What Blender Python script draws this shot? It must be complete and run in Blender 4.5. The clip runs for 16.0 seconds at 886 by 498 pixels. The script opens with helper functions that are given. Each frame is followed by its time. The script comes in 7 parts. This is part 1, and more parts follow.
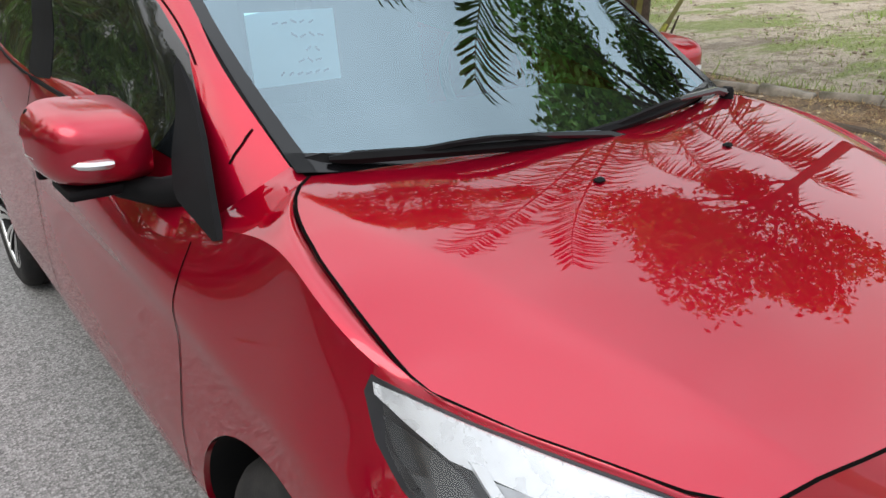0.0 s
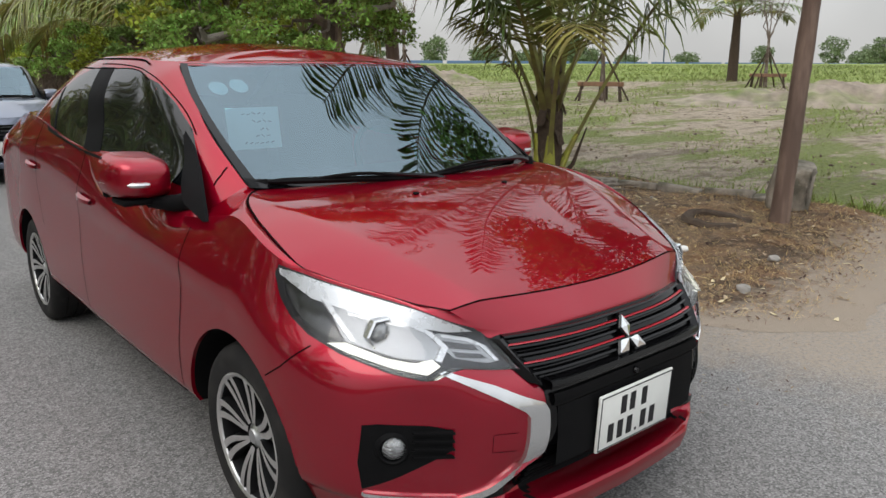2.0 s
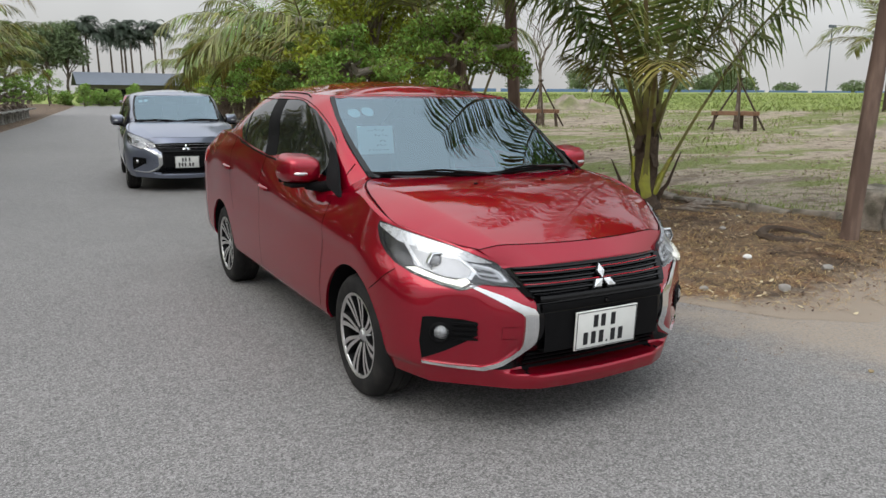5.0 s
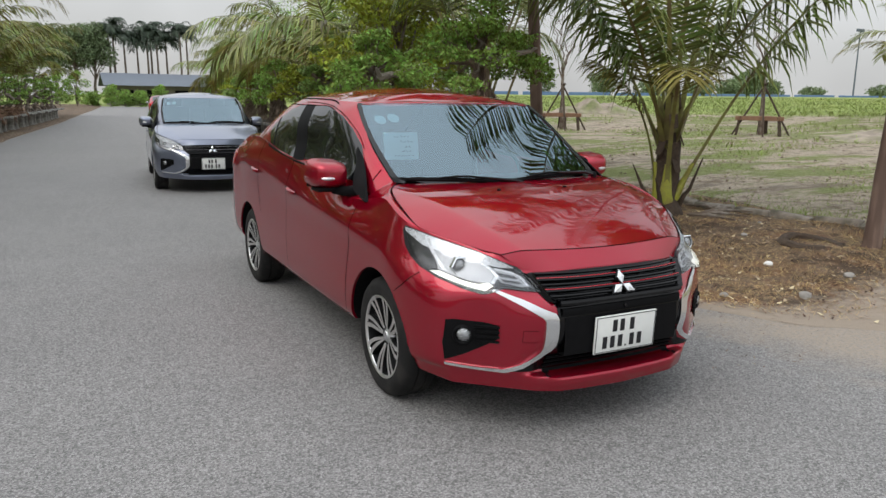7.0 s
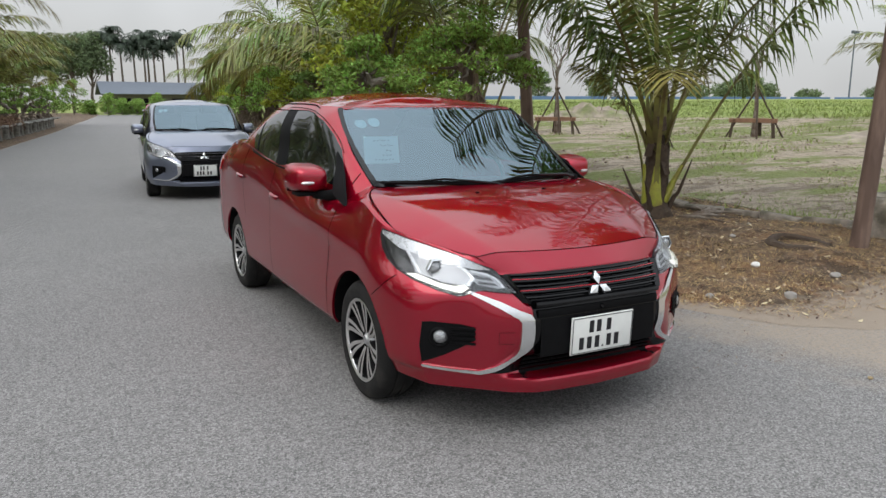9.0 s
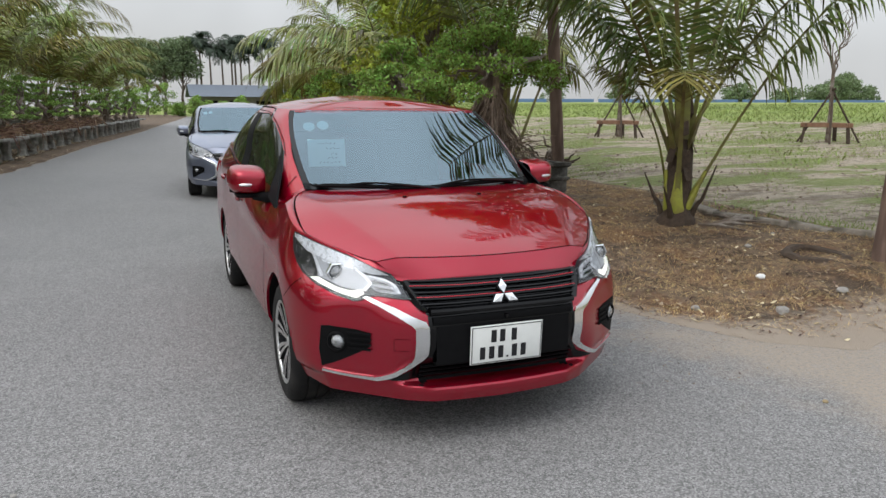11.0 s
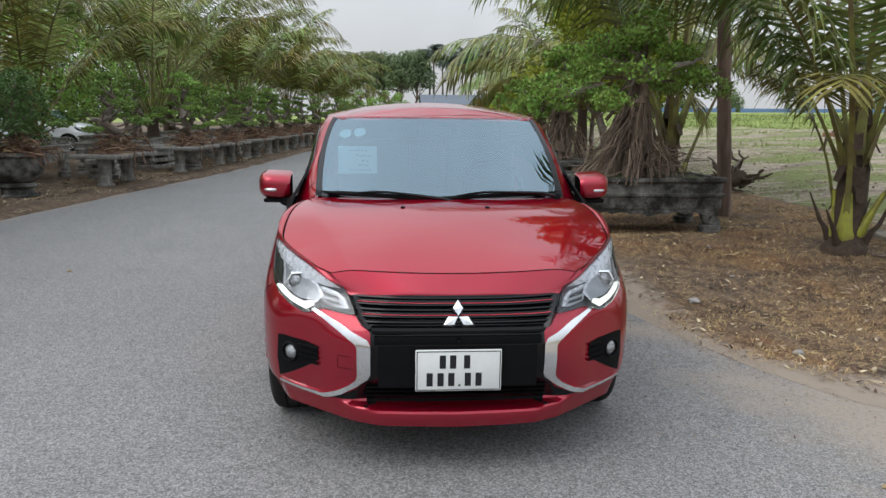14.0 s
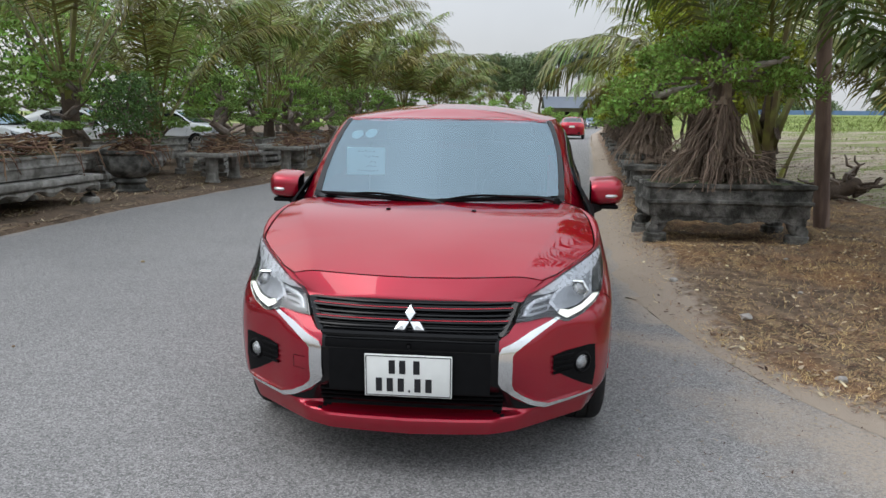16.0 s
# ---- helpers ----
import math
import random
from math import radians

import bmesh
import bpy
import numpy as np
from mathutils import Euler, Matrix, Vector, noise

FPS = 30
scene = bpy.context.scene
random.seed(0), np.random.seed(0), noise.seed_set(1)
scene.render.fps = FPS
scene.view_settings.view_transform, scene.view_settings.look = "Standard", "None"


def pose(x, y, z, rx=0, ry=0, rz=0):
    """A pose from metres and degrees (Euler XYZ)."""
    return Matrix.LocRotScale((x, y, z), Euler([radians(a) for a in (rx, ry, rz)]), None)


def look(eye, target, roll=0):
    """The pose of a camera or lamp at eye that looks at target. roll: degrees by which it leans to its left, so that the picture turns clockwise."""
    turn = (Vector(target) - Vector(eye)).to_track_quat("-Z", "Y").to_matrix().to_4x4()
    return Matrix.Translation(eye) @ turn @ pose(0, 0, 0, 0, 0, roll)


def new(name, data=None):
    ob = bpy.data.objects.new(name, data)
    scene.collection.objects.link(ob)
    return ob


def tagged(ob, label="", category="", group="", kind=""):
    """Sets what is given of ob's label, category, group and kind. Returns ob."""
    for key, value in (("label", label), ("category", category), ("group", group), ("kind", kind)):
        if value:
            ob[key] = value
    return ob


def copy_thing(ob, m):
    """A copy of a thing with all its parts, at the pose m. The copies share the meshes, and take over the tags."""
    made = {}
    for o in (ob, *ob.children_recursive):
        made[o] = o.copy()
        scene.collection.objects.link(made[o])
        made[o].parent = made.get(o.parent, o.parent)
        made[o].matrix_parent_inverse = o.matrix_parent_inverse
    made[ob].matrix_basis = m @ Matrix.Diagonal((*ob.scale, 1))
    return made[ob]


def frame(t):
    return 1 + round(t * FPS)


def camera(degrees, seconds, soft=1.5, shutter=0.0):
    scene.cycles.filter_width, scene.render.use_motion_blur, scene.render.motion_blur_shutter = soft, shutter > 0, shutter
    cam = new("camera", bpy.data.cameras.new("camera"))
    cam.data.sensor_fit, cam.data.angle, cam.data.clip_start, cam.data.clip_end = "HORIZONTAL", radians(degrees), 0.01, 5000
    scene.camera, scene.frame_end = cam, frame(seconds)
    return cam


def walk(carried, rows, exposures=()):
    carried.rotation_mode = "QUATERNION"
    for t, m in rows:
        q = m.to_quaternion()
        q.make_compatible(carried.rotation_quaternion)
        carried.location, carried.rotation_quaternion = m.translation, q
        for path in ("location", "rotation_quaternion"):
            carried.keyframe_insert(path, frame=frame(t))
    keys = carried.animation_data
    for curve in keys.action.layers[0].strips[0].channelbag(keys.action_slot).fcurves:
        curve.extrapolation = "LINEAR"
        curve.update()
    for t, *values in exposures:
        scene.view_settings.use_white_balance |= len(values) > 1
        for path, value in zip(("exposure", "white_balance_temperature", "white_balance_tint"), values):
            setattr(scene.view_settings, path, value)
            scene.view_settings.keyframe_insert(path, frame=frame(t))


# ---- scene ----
cam = camera(61.4, 16.0)
PATH = [
    (0, (-1.2, -0.076, 1.365), (-0.049, 1.372, 0.607), 0.1),
    (0.5, (-1.348, -0.315, 1.368), (-0.132, 1.119, 0.686), 0.2),
    (1, (-1.474, -0.605, 1.37), (-0.219, 0.841, 0.792), 0.3),
    (1.5, (-1.521, -0.933, 1.377), (-0.254, 0.528, 0.869), 0.2),
    (2, (-1.674, -1.144, 1.367), (-0.42, 0.343, 0.901), 0.2),
    (2.5, (-1.83, -1.392, 1.351), (-0.625, 0.14, 0.906), 0.3),
    (3, (-1.874, -1.709, 1.367), (-0.745, -0.115, 0.939), 0.3),
    (3.5, (-1.959, -1.913, 1.391), (-0.898, -0.268, 0.981), 0.3),
    (4, (-2.061, -2.066, 1.372), (-1.049, -0.387, 0.974), 0.4),
    (6.3, (-2.125, -2.471, 1.408), (-1.203, -0.743, 1.004), 0.7),
    (6.5, (-2.153, -2.432, 1.409), (-1.235, -0.702, 1.004), 0.9),
    (7, (-2.148, -2.391, 1.413), (-1.238, -0.654, 1.021), 0.7),
    (7.5, (-2.138, -2.422, 1.413), (-1.228, -0.68, 1.043), 0.5),
    (8, (-2.138, -2.426, 1.411), (-1.222, -0.684, 1.053), 0.3),
    (8.5, (-2.146, -2.354, 1.392), (-1.223, -0.618, 1.025), 0.2),
    (8.7, (-2.126, -2.388, 1.401), (-1.204, -0.653, 1.027), 0.2),
    (11, (-1.367, -2.719, 1.409), (-0.643, -0.892, 1.037), 0.3),
    (11.5, (-1.195, -2.858, 1.414), (-0.54, -1.004, 1.046), 0.3),
    (12, (-1.034, -2.827, 1.394), (-0.457, -0.947, 1.029), 0.4),
    (12.5, (-0.835, -2.765, 1.407), (-0.354, -0.857, 1.049), 0.4),
    (13, (-0.625, -2.82, 1.423), (-0.258, -0.886, 1.07), 0.4),
    (13.5, (-0.433, -2.864, 1.426), (-0.179, -0.911, 1.074), 0.5),
    (14, (-0.275, -2.749, 1.405), (-0.125, -0.786, 1.053), 0.6),
    (14.5, (-0.124, -2.663, 1.402), (-0.06, -0.695, 1.052), 0.6),
    (15, (0.072, -2.702, 1.423), (0.058, -0.732, 1.075), 0.7),
    (15.5, (0.243, -2.73, 1.417), (0.146, -0.763, 1.067), 0.8),
    (16, (0.366, -2.682, 1.409), (0.19, -0.721, 1.058), 0.8),
]
EXPOSURES = [(0.0, 0.54, 6500, 10), (0.25, 0.37, 6500, 10), (0.5, 0.10, 6520, 10), (1.0, 0.02, 6550, 10), (2.0, -0.02, 6580, 10), (4.0, 0.0, 6560, 10), (7.5, 0.03, 6480, 10), (11.0, 0.06, 6380, 10), (16.0, 0.09, 6200, 10)]
walk(cam, [(t, look(eye, target, roll)) for t, eye, target, roll in PATH], EXPOSURES)

from mathutils.bvhtree import BVHTree

# ---- world and light ----
world = bpy.data.worlds.new("hazy_sky")
scene.world = world
world.use_nodes = True
wn, wl = world.node_tree.nodes, world.node_tree.links
wn.clear()
w_out = wn.new("ShaderNodeOutputWorld")
w_bg = wn.new("ShaderNodeBackground")
w_sky = wn.new("ShaderNodeTexSky")
w_sky.sky_type = "NISHITA"
w_sky.sun_disc = False
w_sky.sun_elevation = radians(38)
w_sky.sun_rotation = radians(-60)
w_sky.dust_density = 4.0
w_sky.air_density = 1.2
w_geo = wn.new("ShaderNodeTexCoord")
w_sep = wn.new("ShaderNodeSeparateXYZ")
wl.new(w_geo.outputs["Generated"], w_sep.inputs[0])
w_up = wn.new("ShaderNodeMapRange")
w_up.inputs["From Min"].default_value, w_up.inputs["From Max"].default_value = 0.02, 0.9
wl.new(w_sep.outputs[2], w_up.inputs["Value"])
# haze: pale at the horizon, brighter and cooler overhead as under thin cloud
w_haze = wn.new("ShaderNodeMix")
w_haze.data_type = "RGBA"
w_haze.inputs[6].default_value = (5.6, 5.65, 5.65, 1)
w_haze.inputs[7].default_value = (14.6, 15.4, 16.4, 1)
wl.new(w_up.outputs[0], w_haze.inputs[0])
w_mul = wn.new("ShaderNodeMix")
w_mul.data_type = "RGBA"
w_mul.inputs[0].default_value = 0.88
# soft unevenness of the cloud layer
w_cloud = wn.new("ShaderNodeTexNoise")
w_cloud.inputs["Scale"].default_value = 2.2
w_cloud.inputs["Detail"].default_value = 4
wl.new(w_geo.outputs["Generated"], w_cloud.inputs["Vector"])
w_amt = wn.new("ShaderNodeMapRange")
for w_k, w_v in (("From Min", 0.3), ("From Max", 0.7), ("To Min", 0.78), ("To Max", 1.22)):
    w_amt.inputs[w_k].default_value = w_v
wl.new(w_cloud.outputs["Fac"], w_amt.inputs["Value"])
w_scale = wn.new("ShaderNodeVectorMath")
w_scale.operation = "SCALE"
wl.new(w_haze.outputs[2], w_scale.inputs[0])
wl.new(w_amt.outputs[0], w_scale.inputs["Scale"])
wl.new(w_sky.outputs[0], w_mul.inputs[6])
wl.new(w_scale.outputs[0], w_mul.inputs[7])
wl.new(w_mul.outputs[2], w_bg.inputs[0])
w_bg.inputs[1].default_value = 0.115
wl.new(w_bg.outputs[0], w_out.inputs[0])

sun_data = bpy.data.lights.new("sun", "SUN")
sun_data.energy, sun_data.angle, sun_data.color = 1.2, radians(45), (1.0, 0.95, 0.88)
sun = new("sun", sun_data)
sun.matrix_world = look((-14, -6, 18), (0, 0, 0))

# ---- materials ----
MATS = {}


def material(name, base, rough=0.5, metal=0.0, vary=0.12, scale=6.0, bump=0.0, bump_scale=60.0, coat=0.0, second=None,
             second_scale=2.0, second_amount=0.5, spec=0.5, island=0.0, obj_random=0.0, sheen=0.0, coords="Object", stretch=None,
             trans=0.0, ior=1.45, emit=None, emit_strength=0.0, coat_rough=0.03, second_sharp=0.12, rough_vary=0.06, translucent=0.0):
    """A procedural surface: base colour, grain at two scales, an optional second colour in patches, and fine relief."""
    if name in MATS:
        return MATS[name]
    m = bpy.data.materials.new(name)
    m.use_nodes = True
    n, l = m.node_tree.nodes, m.node_tree.links
    b = n["Principled BSDF"]
    b.inputs["Roughness"].default_value = rough
    b.inputs["Metallic"].default_value = metal
    b.inputs["Coat Weight"].default_value = coat
    b.inputs["Coat Roughness"].default_value = coat_rough
    b.inputs["Specular IOR Level"].default_value = spec
    b.inputs["IOR"].default_value = ior
    b.inputs["Transmission Weight"].default_value = trans
    if emit:
        b.inputs["Emission Color"].default_value = (*emit, 1)
        b.inputs["Emission Strength"].default_value = emit_strength
    tc = n.new("ShaderNodeTexCoord")
    src = tc.outputs[coords]
    if stretch:
        mp = n.new("ShaderNodeMapping")
        mp.inputs["Scale"].default_value = stretch
        l.new(src, mp.inputs[0])
        src = mp.outputs[0]
    n1 = n.new("ShaderNodeTexNoise")
    n1.inputs["Scale"].default_value = scale
    n1.inputs["Detail"].default_value = 5
    l.new(src, n1.inputs["Vector"])
    col = n.new("ShaderNodeRGB")
    col.outputs[0].default_value = (*base, 1)
    out = col.outputs[0]
    if second:
        n2 = n.new("ShaderNodeTexNoise")
        n2.inputs["Scale"].default_value = second_scale
        n2.inputs["Detail"].default_value = 7
        l.new(src, n2.inputs["Vector"])
        r = n.new("ShaderNodeMapRange")
        r.inputs["From Min"].default_value = second_amount_edge(second_amount) - second_sharp
        r.inputs["From Max"].default_value = second_amount_edge(second_amount) + second_sharp
        l.new(n2.outputs["Fac"], r.inputs["Value"])
        mx = n.new("ShaderNodeMix")
        mx.data_type = "RGBA"
        mx.inputs[7].default_value = (*second, 1)
        l.new(r.outputs[0], mx.inputs[0])
        l.new(out, mx.inputs[6])
        out = mx.outputs[2]
    hsv = n.new("ShaderNodeHueSaturation")
    val = n.new("ShaderNodeMapRange")
    val.inputs["From Min"].default_value, val.inputs["From Max"].default_value = 0.25, 0.75
    val.inputs["To Min"].default_value, val.inputs["To Max"].default_value = 1 - vary, 1 + vary
    l.new(n1.outputs["Fac"], val.inputs["Value"])
    vout = val.outputs[0]
    for amount, node, socket in ((island, "ShaderNodeNewGeometry", "Random Per Island"), (obj_random, "ShaderNodeObjectInfo", "Random")):
        if amount:
            g = n.new(node)
            rr = n.new("ShaderNodeMapRange")
            rr.inputs["To Min"].default_value, rr.inputs["To Max"].default_value = 1 - amount, 1 + amount
            l.new(g.outputs[socket], rr.inputs["Value"])
            mm = n.new("ShaderNodeMath")
            mm.operation = "MULTIPLY"
            l.new(vout, mm.inputs[0])
            l.new(rr.outputs[0], mm.inputs[1])
            vout = mm.outputs[0]
            if node == "ShaderNodeNewGeometry":
                hh = n.new("ShaderNodeMapRange")
                hh.inputs["To Min"].default_value, hh.inputs["To Max"].default_value = 0.5 - amount * 0.05, 0.5 + amount * 0.05
                l.new(g.outputs[socket], hh.inputs["Value"])
                l.new(hh.outputs[0], hsv.inputs["Hue"])
    l.new(vout, hsv.inputs["Value"])
    l.new(out, hsv.inputs["Color"])
    l.new(hsv.outputs[0], b.inputs["Base Color"])
    if rough_vary:
        rv = n.new("ShaderNodeMapRange")
        rv.inputs["To Min"].default_value, rv.inputs["To Max"].default_value = max(0.0, rough - rough_vary), min(1.0, rough + rough_vary)
        l.new(n1.outputs["Fac"], rv.inputs["Value"])
        l.new(rv.outputs[0], b.inputs["Roughness"])
    if bump:
        nb = n.new("ShaderNodeTexNoise")
        nb.inputs["Scale"].default_value = bump_scale
        nb.inputs["Detail"].default_value = 4
        l.new(src, nb.inputs["Vector"])
        bp = n.new("ShaderNodeBump")
        bp.inputs["Strength"].default_value = bump
        bp.inputs["Distance"].default_value = 0.02
        l.new(nb.outputs["Fac"], bp.inputs["Height"])
        l.new(bp.outputs[0], b.inputs["Normal"])
    if translucent:
        tr = n.new("ShaderNodeBsdfTranslucent")
        l.new(hsv.outputs[0], tr.inputs[0])
        ms = n.new("ShaderNodeMixShader")
        ms.inputs[0].default_value = translucent
        l.new(b.outputs[0], ms.inputs[1])
        l.new(tr.outputs[0], ms.inputs[2])
        l.new(ms.outputs[0], n["Material Output"].inputs[0])
    MATS[name] = m
    return m


def second_amount_edge(amount):
    return 0.7 - 0.4 * amount


RED = material("red_metallic_paint", (0.33, 0.0030, 0.0200), 0.34, 0.74, 0.03, 900, coat=1.0, spec=0.0, rough_vary=0.03, coat_rough=0.008)
RED.node_tree.nodes["Principled BSDF"].inputs["Coat IOR"].default_value = 1.58
RED.node_tree.nodes["Principled BSDF"].inputs["Specular Tint"].default_value = (0.60, 0.06, 0.11, 1)
RED_PLAIN = material("red_trim_paint", (0.36, 0.012, 0.025), 0.35, 0.0, 0.03, 40, coat=0.6)
GREY_PAINT = material("grey_blue_metallic_paint", (0.17, 0.19, 0.25), 0.36, 0.8, 0.03, 900, coat=1.0)
WHITE_PAINT = material("white_car_paint", (0.72, 0.74, 0.76), 0.35, 0.0, 0.03, 900, coat=1.0)
DARK_PAINT = material("black_car_paint", (0.02, 0.02, 0.024), 0.3, 0.2, 0.03, 900, coat=1.0)
GLOSS_BLACK = material("gloss_black_plastic", (0.003, 0.003, 0.0035), 0.16, 0, 0.1, 30, coat=0.12, spec=0.28)
BLACK = material("matt_black_plastic", (0.006, 0.006, 0.0065), 0.6, 0, 0.2, 30, spec=0.08, bump=0.05, bump_scale=900)
SEAM = material("dark_seam", (0.003, 0.002, 0.002), 0.9, 0, 0.1, spec=0.03)
RUBBER = material("tyre_rubber", (0.013, 0.0125, 0.0125), 0.75, 0, 0.25, 14, spec=0.25, bump=0.1, bump_scale=200, second=(0.03, 0.028, 0.026), second_scale=9, second_amount=0.25)
LAMP_BODY = material("lamp_silver_housing", (0.36, 0.375, 0.40), 0.36, 0.45, 0.10, 20)
CHROME = material("chrome", (0.80, 0.81, 0.82), 0.10, 1.0, 0.04, 8)
SATIN = material("satin_silver", (0.62, 0.63, 0.64), 0.3, 1.0, 0.06, 20)
ALLOY = material("machined_alloy", (0.62, 0.61, 0.60), 0.32, 0.9, 0.08, 30)
ALLOY_DARK = material("dark_alloy_pocket", (0.010, 0.010, 0.011), 0.4, 0.3, 0.1, 30)
GLASS_DARK = material("tinted_side_glass", (0.006, 0.007, 0.008), 0.02, 0, 0.05, 4, spec=0.6, ior=1.5, coat=0.0, rough_vary=0.0)
PLATE = material("white_plate_enamel", (0.72, 0.73, 0.70), 0.4, 0, 0.04, 20)
INK = material("black_ink", (0.01, 0.01, 0.012), 0.6, 0, 0.1)
INK_BLUE = material("faded_ink", (0.12, 0.2, 0.3), 0.8, 0, 0.15, 40)
SHEET = material("pale_blue_card", (0.55, 0.90, 1.0), 0.8, 0, 0.03, 10)
STICKER = material("pale_sticker", (0.42, 0.66, 0.72), 0.5, 0, 0.15, 60)
CABIN = material("dark_cabin_trim", (0.03, 0.03, 0.032), 0.8, 0, 0.2, 20)
LAMP_DRL = material("daytime_lamp", (0.9, 0.9, 0.85), 0.3, 0, 0.02, 10, emit=(1.0, 0.98, 0.86), emit_strength=0.45)
LAMP_SHADE = material("lamp_dark_silver", (0.035, 0.036, 0.04), 0.3, 0.5, 0.1, 30)
LAMP_LENS = material("lamp_bowl", (0.68, 0.70, 0.73), 0.28, 0.4, 0.1, 40)
FOG_GLASS = material("fog_lamp_reflector", (0.34, 0.35, 0.36), 0.22, 0.9, 0.35, 90, coat=1.0, bump=0.5, bump_scale=160)
LAMP_DARK = material("lamp_smoked_insert", (0.05, 0.052, 0.056), 0.2, 0.3, 0.1, 30, coat=0.6)
TAIL = material("red_tail_lens", (0.45, 0.01, 0.012), 0.15, 0, 0.1, 30, coat=0.7)


def clear_glass(name, tint, gloss_ior, rough=0.0, gloss_tint=(1, 1, 1)):
    """Thin glass: tinted see-through sheet, with Fresnel gloss over it."""
    m = bpy.data.materials.new(name)
    m.use_nodes = True
    n, l = m.node_tree.nodes, m.node_tree.links
    n.remove(n["Principled BSDF"])
    t, g, mx, f = n.new("ShaderNodeBsdfTransparent"), n.new("ShaderNodeBsdfGlossy"), n.new("ShaderNodeMixShader"), n.new("ShaderNodeFresnel")
    t.inputs[0].default_value = (*tint, 1)
    g.inputs["Roughness"].default_value = rough
    g.inputs[0].default_value = (*gloss_tint, 1)
    f.inputs[0].default_value = gloss_ior
    l.new(f.outputs[0], mx.inputs[0])
    l.new(t.outputs[0], mx.inputs[1])
    l.new(g.outputs[0], mx.inputs[2])
    l.new(mx.outputs[0], n["Material Output"].inputs[0])
    MATS[name] = m
    return m


WINDSCREEN = clear_glass("windscreen_tinted_glass", (0.42, 0.47, 0.5), 2.6, 0.0, (0.69, 0.89, 1.0))
LAMP_COVER = clear_glass("clear_lamp_cover", (0.95, 0.96, 0.97), 1.5)

# plants
LEAF = material("ficus_leaf", (0.225, 0.335, 0.070), 0.5, 0, 0.2, 8, island=0.65, spec=0.3, translucent=0.18)
LEAF_LIGHT = material("light_green_leaf", (0.31, 0.345, 0.045), 0.55, 0, 0.2, 8, island=0.55, spec=0.2, translucent=0.12)
LEAF_PAD = material("clipped_pad_leaf", (0.185, 0.270, 0.070), 0.55, 0, 0.2, 8, island=0.55, spec=0.2, translucent=0.05)
LEAF_DARK = material("dark_leaf", (0.075, 0.135, 0.036), 0.5, 0, 0.2, 8, island=0.45, spec=0.35, translucent=0.15)
PALM_LEAF = material("coconut_leaflet", (0.100, 0.150, 0.034), 0.38, 0, 0.25, 5, island=0.6, spec=0.5, translucent=0.14, second=(0.25, 0.245, 0.065), second_scale=1.3, second_amount=0.36)
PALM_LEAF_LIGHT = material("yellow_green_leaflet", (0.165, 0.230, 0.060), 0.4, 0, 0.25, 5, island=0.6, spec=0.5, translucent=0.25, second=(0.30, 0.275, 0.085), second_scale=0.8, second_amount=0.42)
PALM_LEAF_OLD = material("yellowed_leaflet", (0.24, 0.19, 0.05), 0.5, 0, 0.25, 5, island=0.45, translucent=0.2, second=(0.12, 0.14, 0.03), second_scale=1.2, second_amount=0.5)
PALM_STEM = material("green_palm_stalk", (0.190, 0.200, 0.045), 0.45, 0, 0.25, 7, second=(0.13, 0.10, 0.045), second_scale=5, second_amount=0.5)
PALM_SHEATH = material("yellow_green_sheath", (0.33, 0.345, 0.050), 0.4, 0, 0.2, 9, second=(0.18, 0.15, 0.05), second_scale=9, second_amount=0.3)
PALM_FIBRE = material("brown_palm_fibre", (0.065, 0.045, 0.031), 0.9, 0, 0.35, 25, bump=0.6, bump_scale=90)
BARK = material("grey_brown_bark", (0.13, 0.095, 0.07), 0.9, 0, 0.3, 14, bump=0.6, bump_scale=60, second=(0.24, 0.21, 0.18), second_scale=5, second_amount=0.4)
ROOT = material("dry_aerial_root", (0.20, 0.152, 0.118), 0.9, 0, 0.3, 12, obj_random=0.45, spec=0.2, island=0.2, bump=0.3, bump_scale=80)
DEADWOOD = material("bleached_wood", (0.36, 0.32, 0.28), 0.85, 0, 0.25, 10, bump=0.5, bump_scale=50)
POLE_WOOD = material("weathered_pole_wood", (0.115, 0.075, 0.058), 0.85, 0, 0.25, 8, bump=0.35, bump_scale=40, stretch=(1, 1, 0.2), second=(0.2, 0.14, 0.11), second_scale=10, second_amount=0.35)
PLANK = material("red_brown_plank", (0.21, 0.115, 0.07), 0.8, 0, 0.25, 8, bump=0.2)
POT_STONE = material("mossy_cement", (0.21, 0.205, 0.19), 0.92, 0, 0.4, 22, bump=0.9, bump_scale=45, second=(0.045, 0.045, 0.040), second_scale=5, second_amount=0.62, second_sharp=0.15, spec=0.2)
POT_PALE = material("weathered_cement", (0.32, 0.31, 0.285), 0.92, 0, 0.3, 9, bump=0.6, bump_scale=35, second=(0.13, 0.124, 0.108), second_scale=7, second_amount=0.5, second_sharp=0.16)
SOIL = material("pot_soil", (0.055, 0.04, 0.026), 0.95, 0, 0.4, 30, bump=0.8, bump_scale=40, second=(0.05, 0.09, 0.02), second_scale=6, second_amount=0.4)

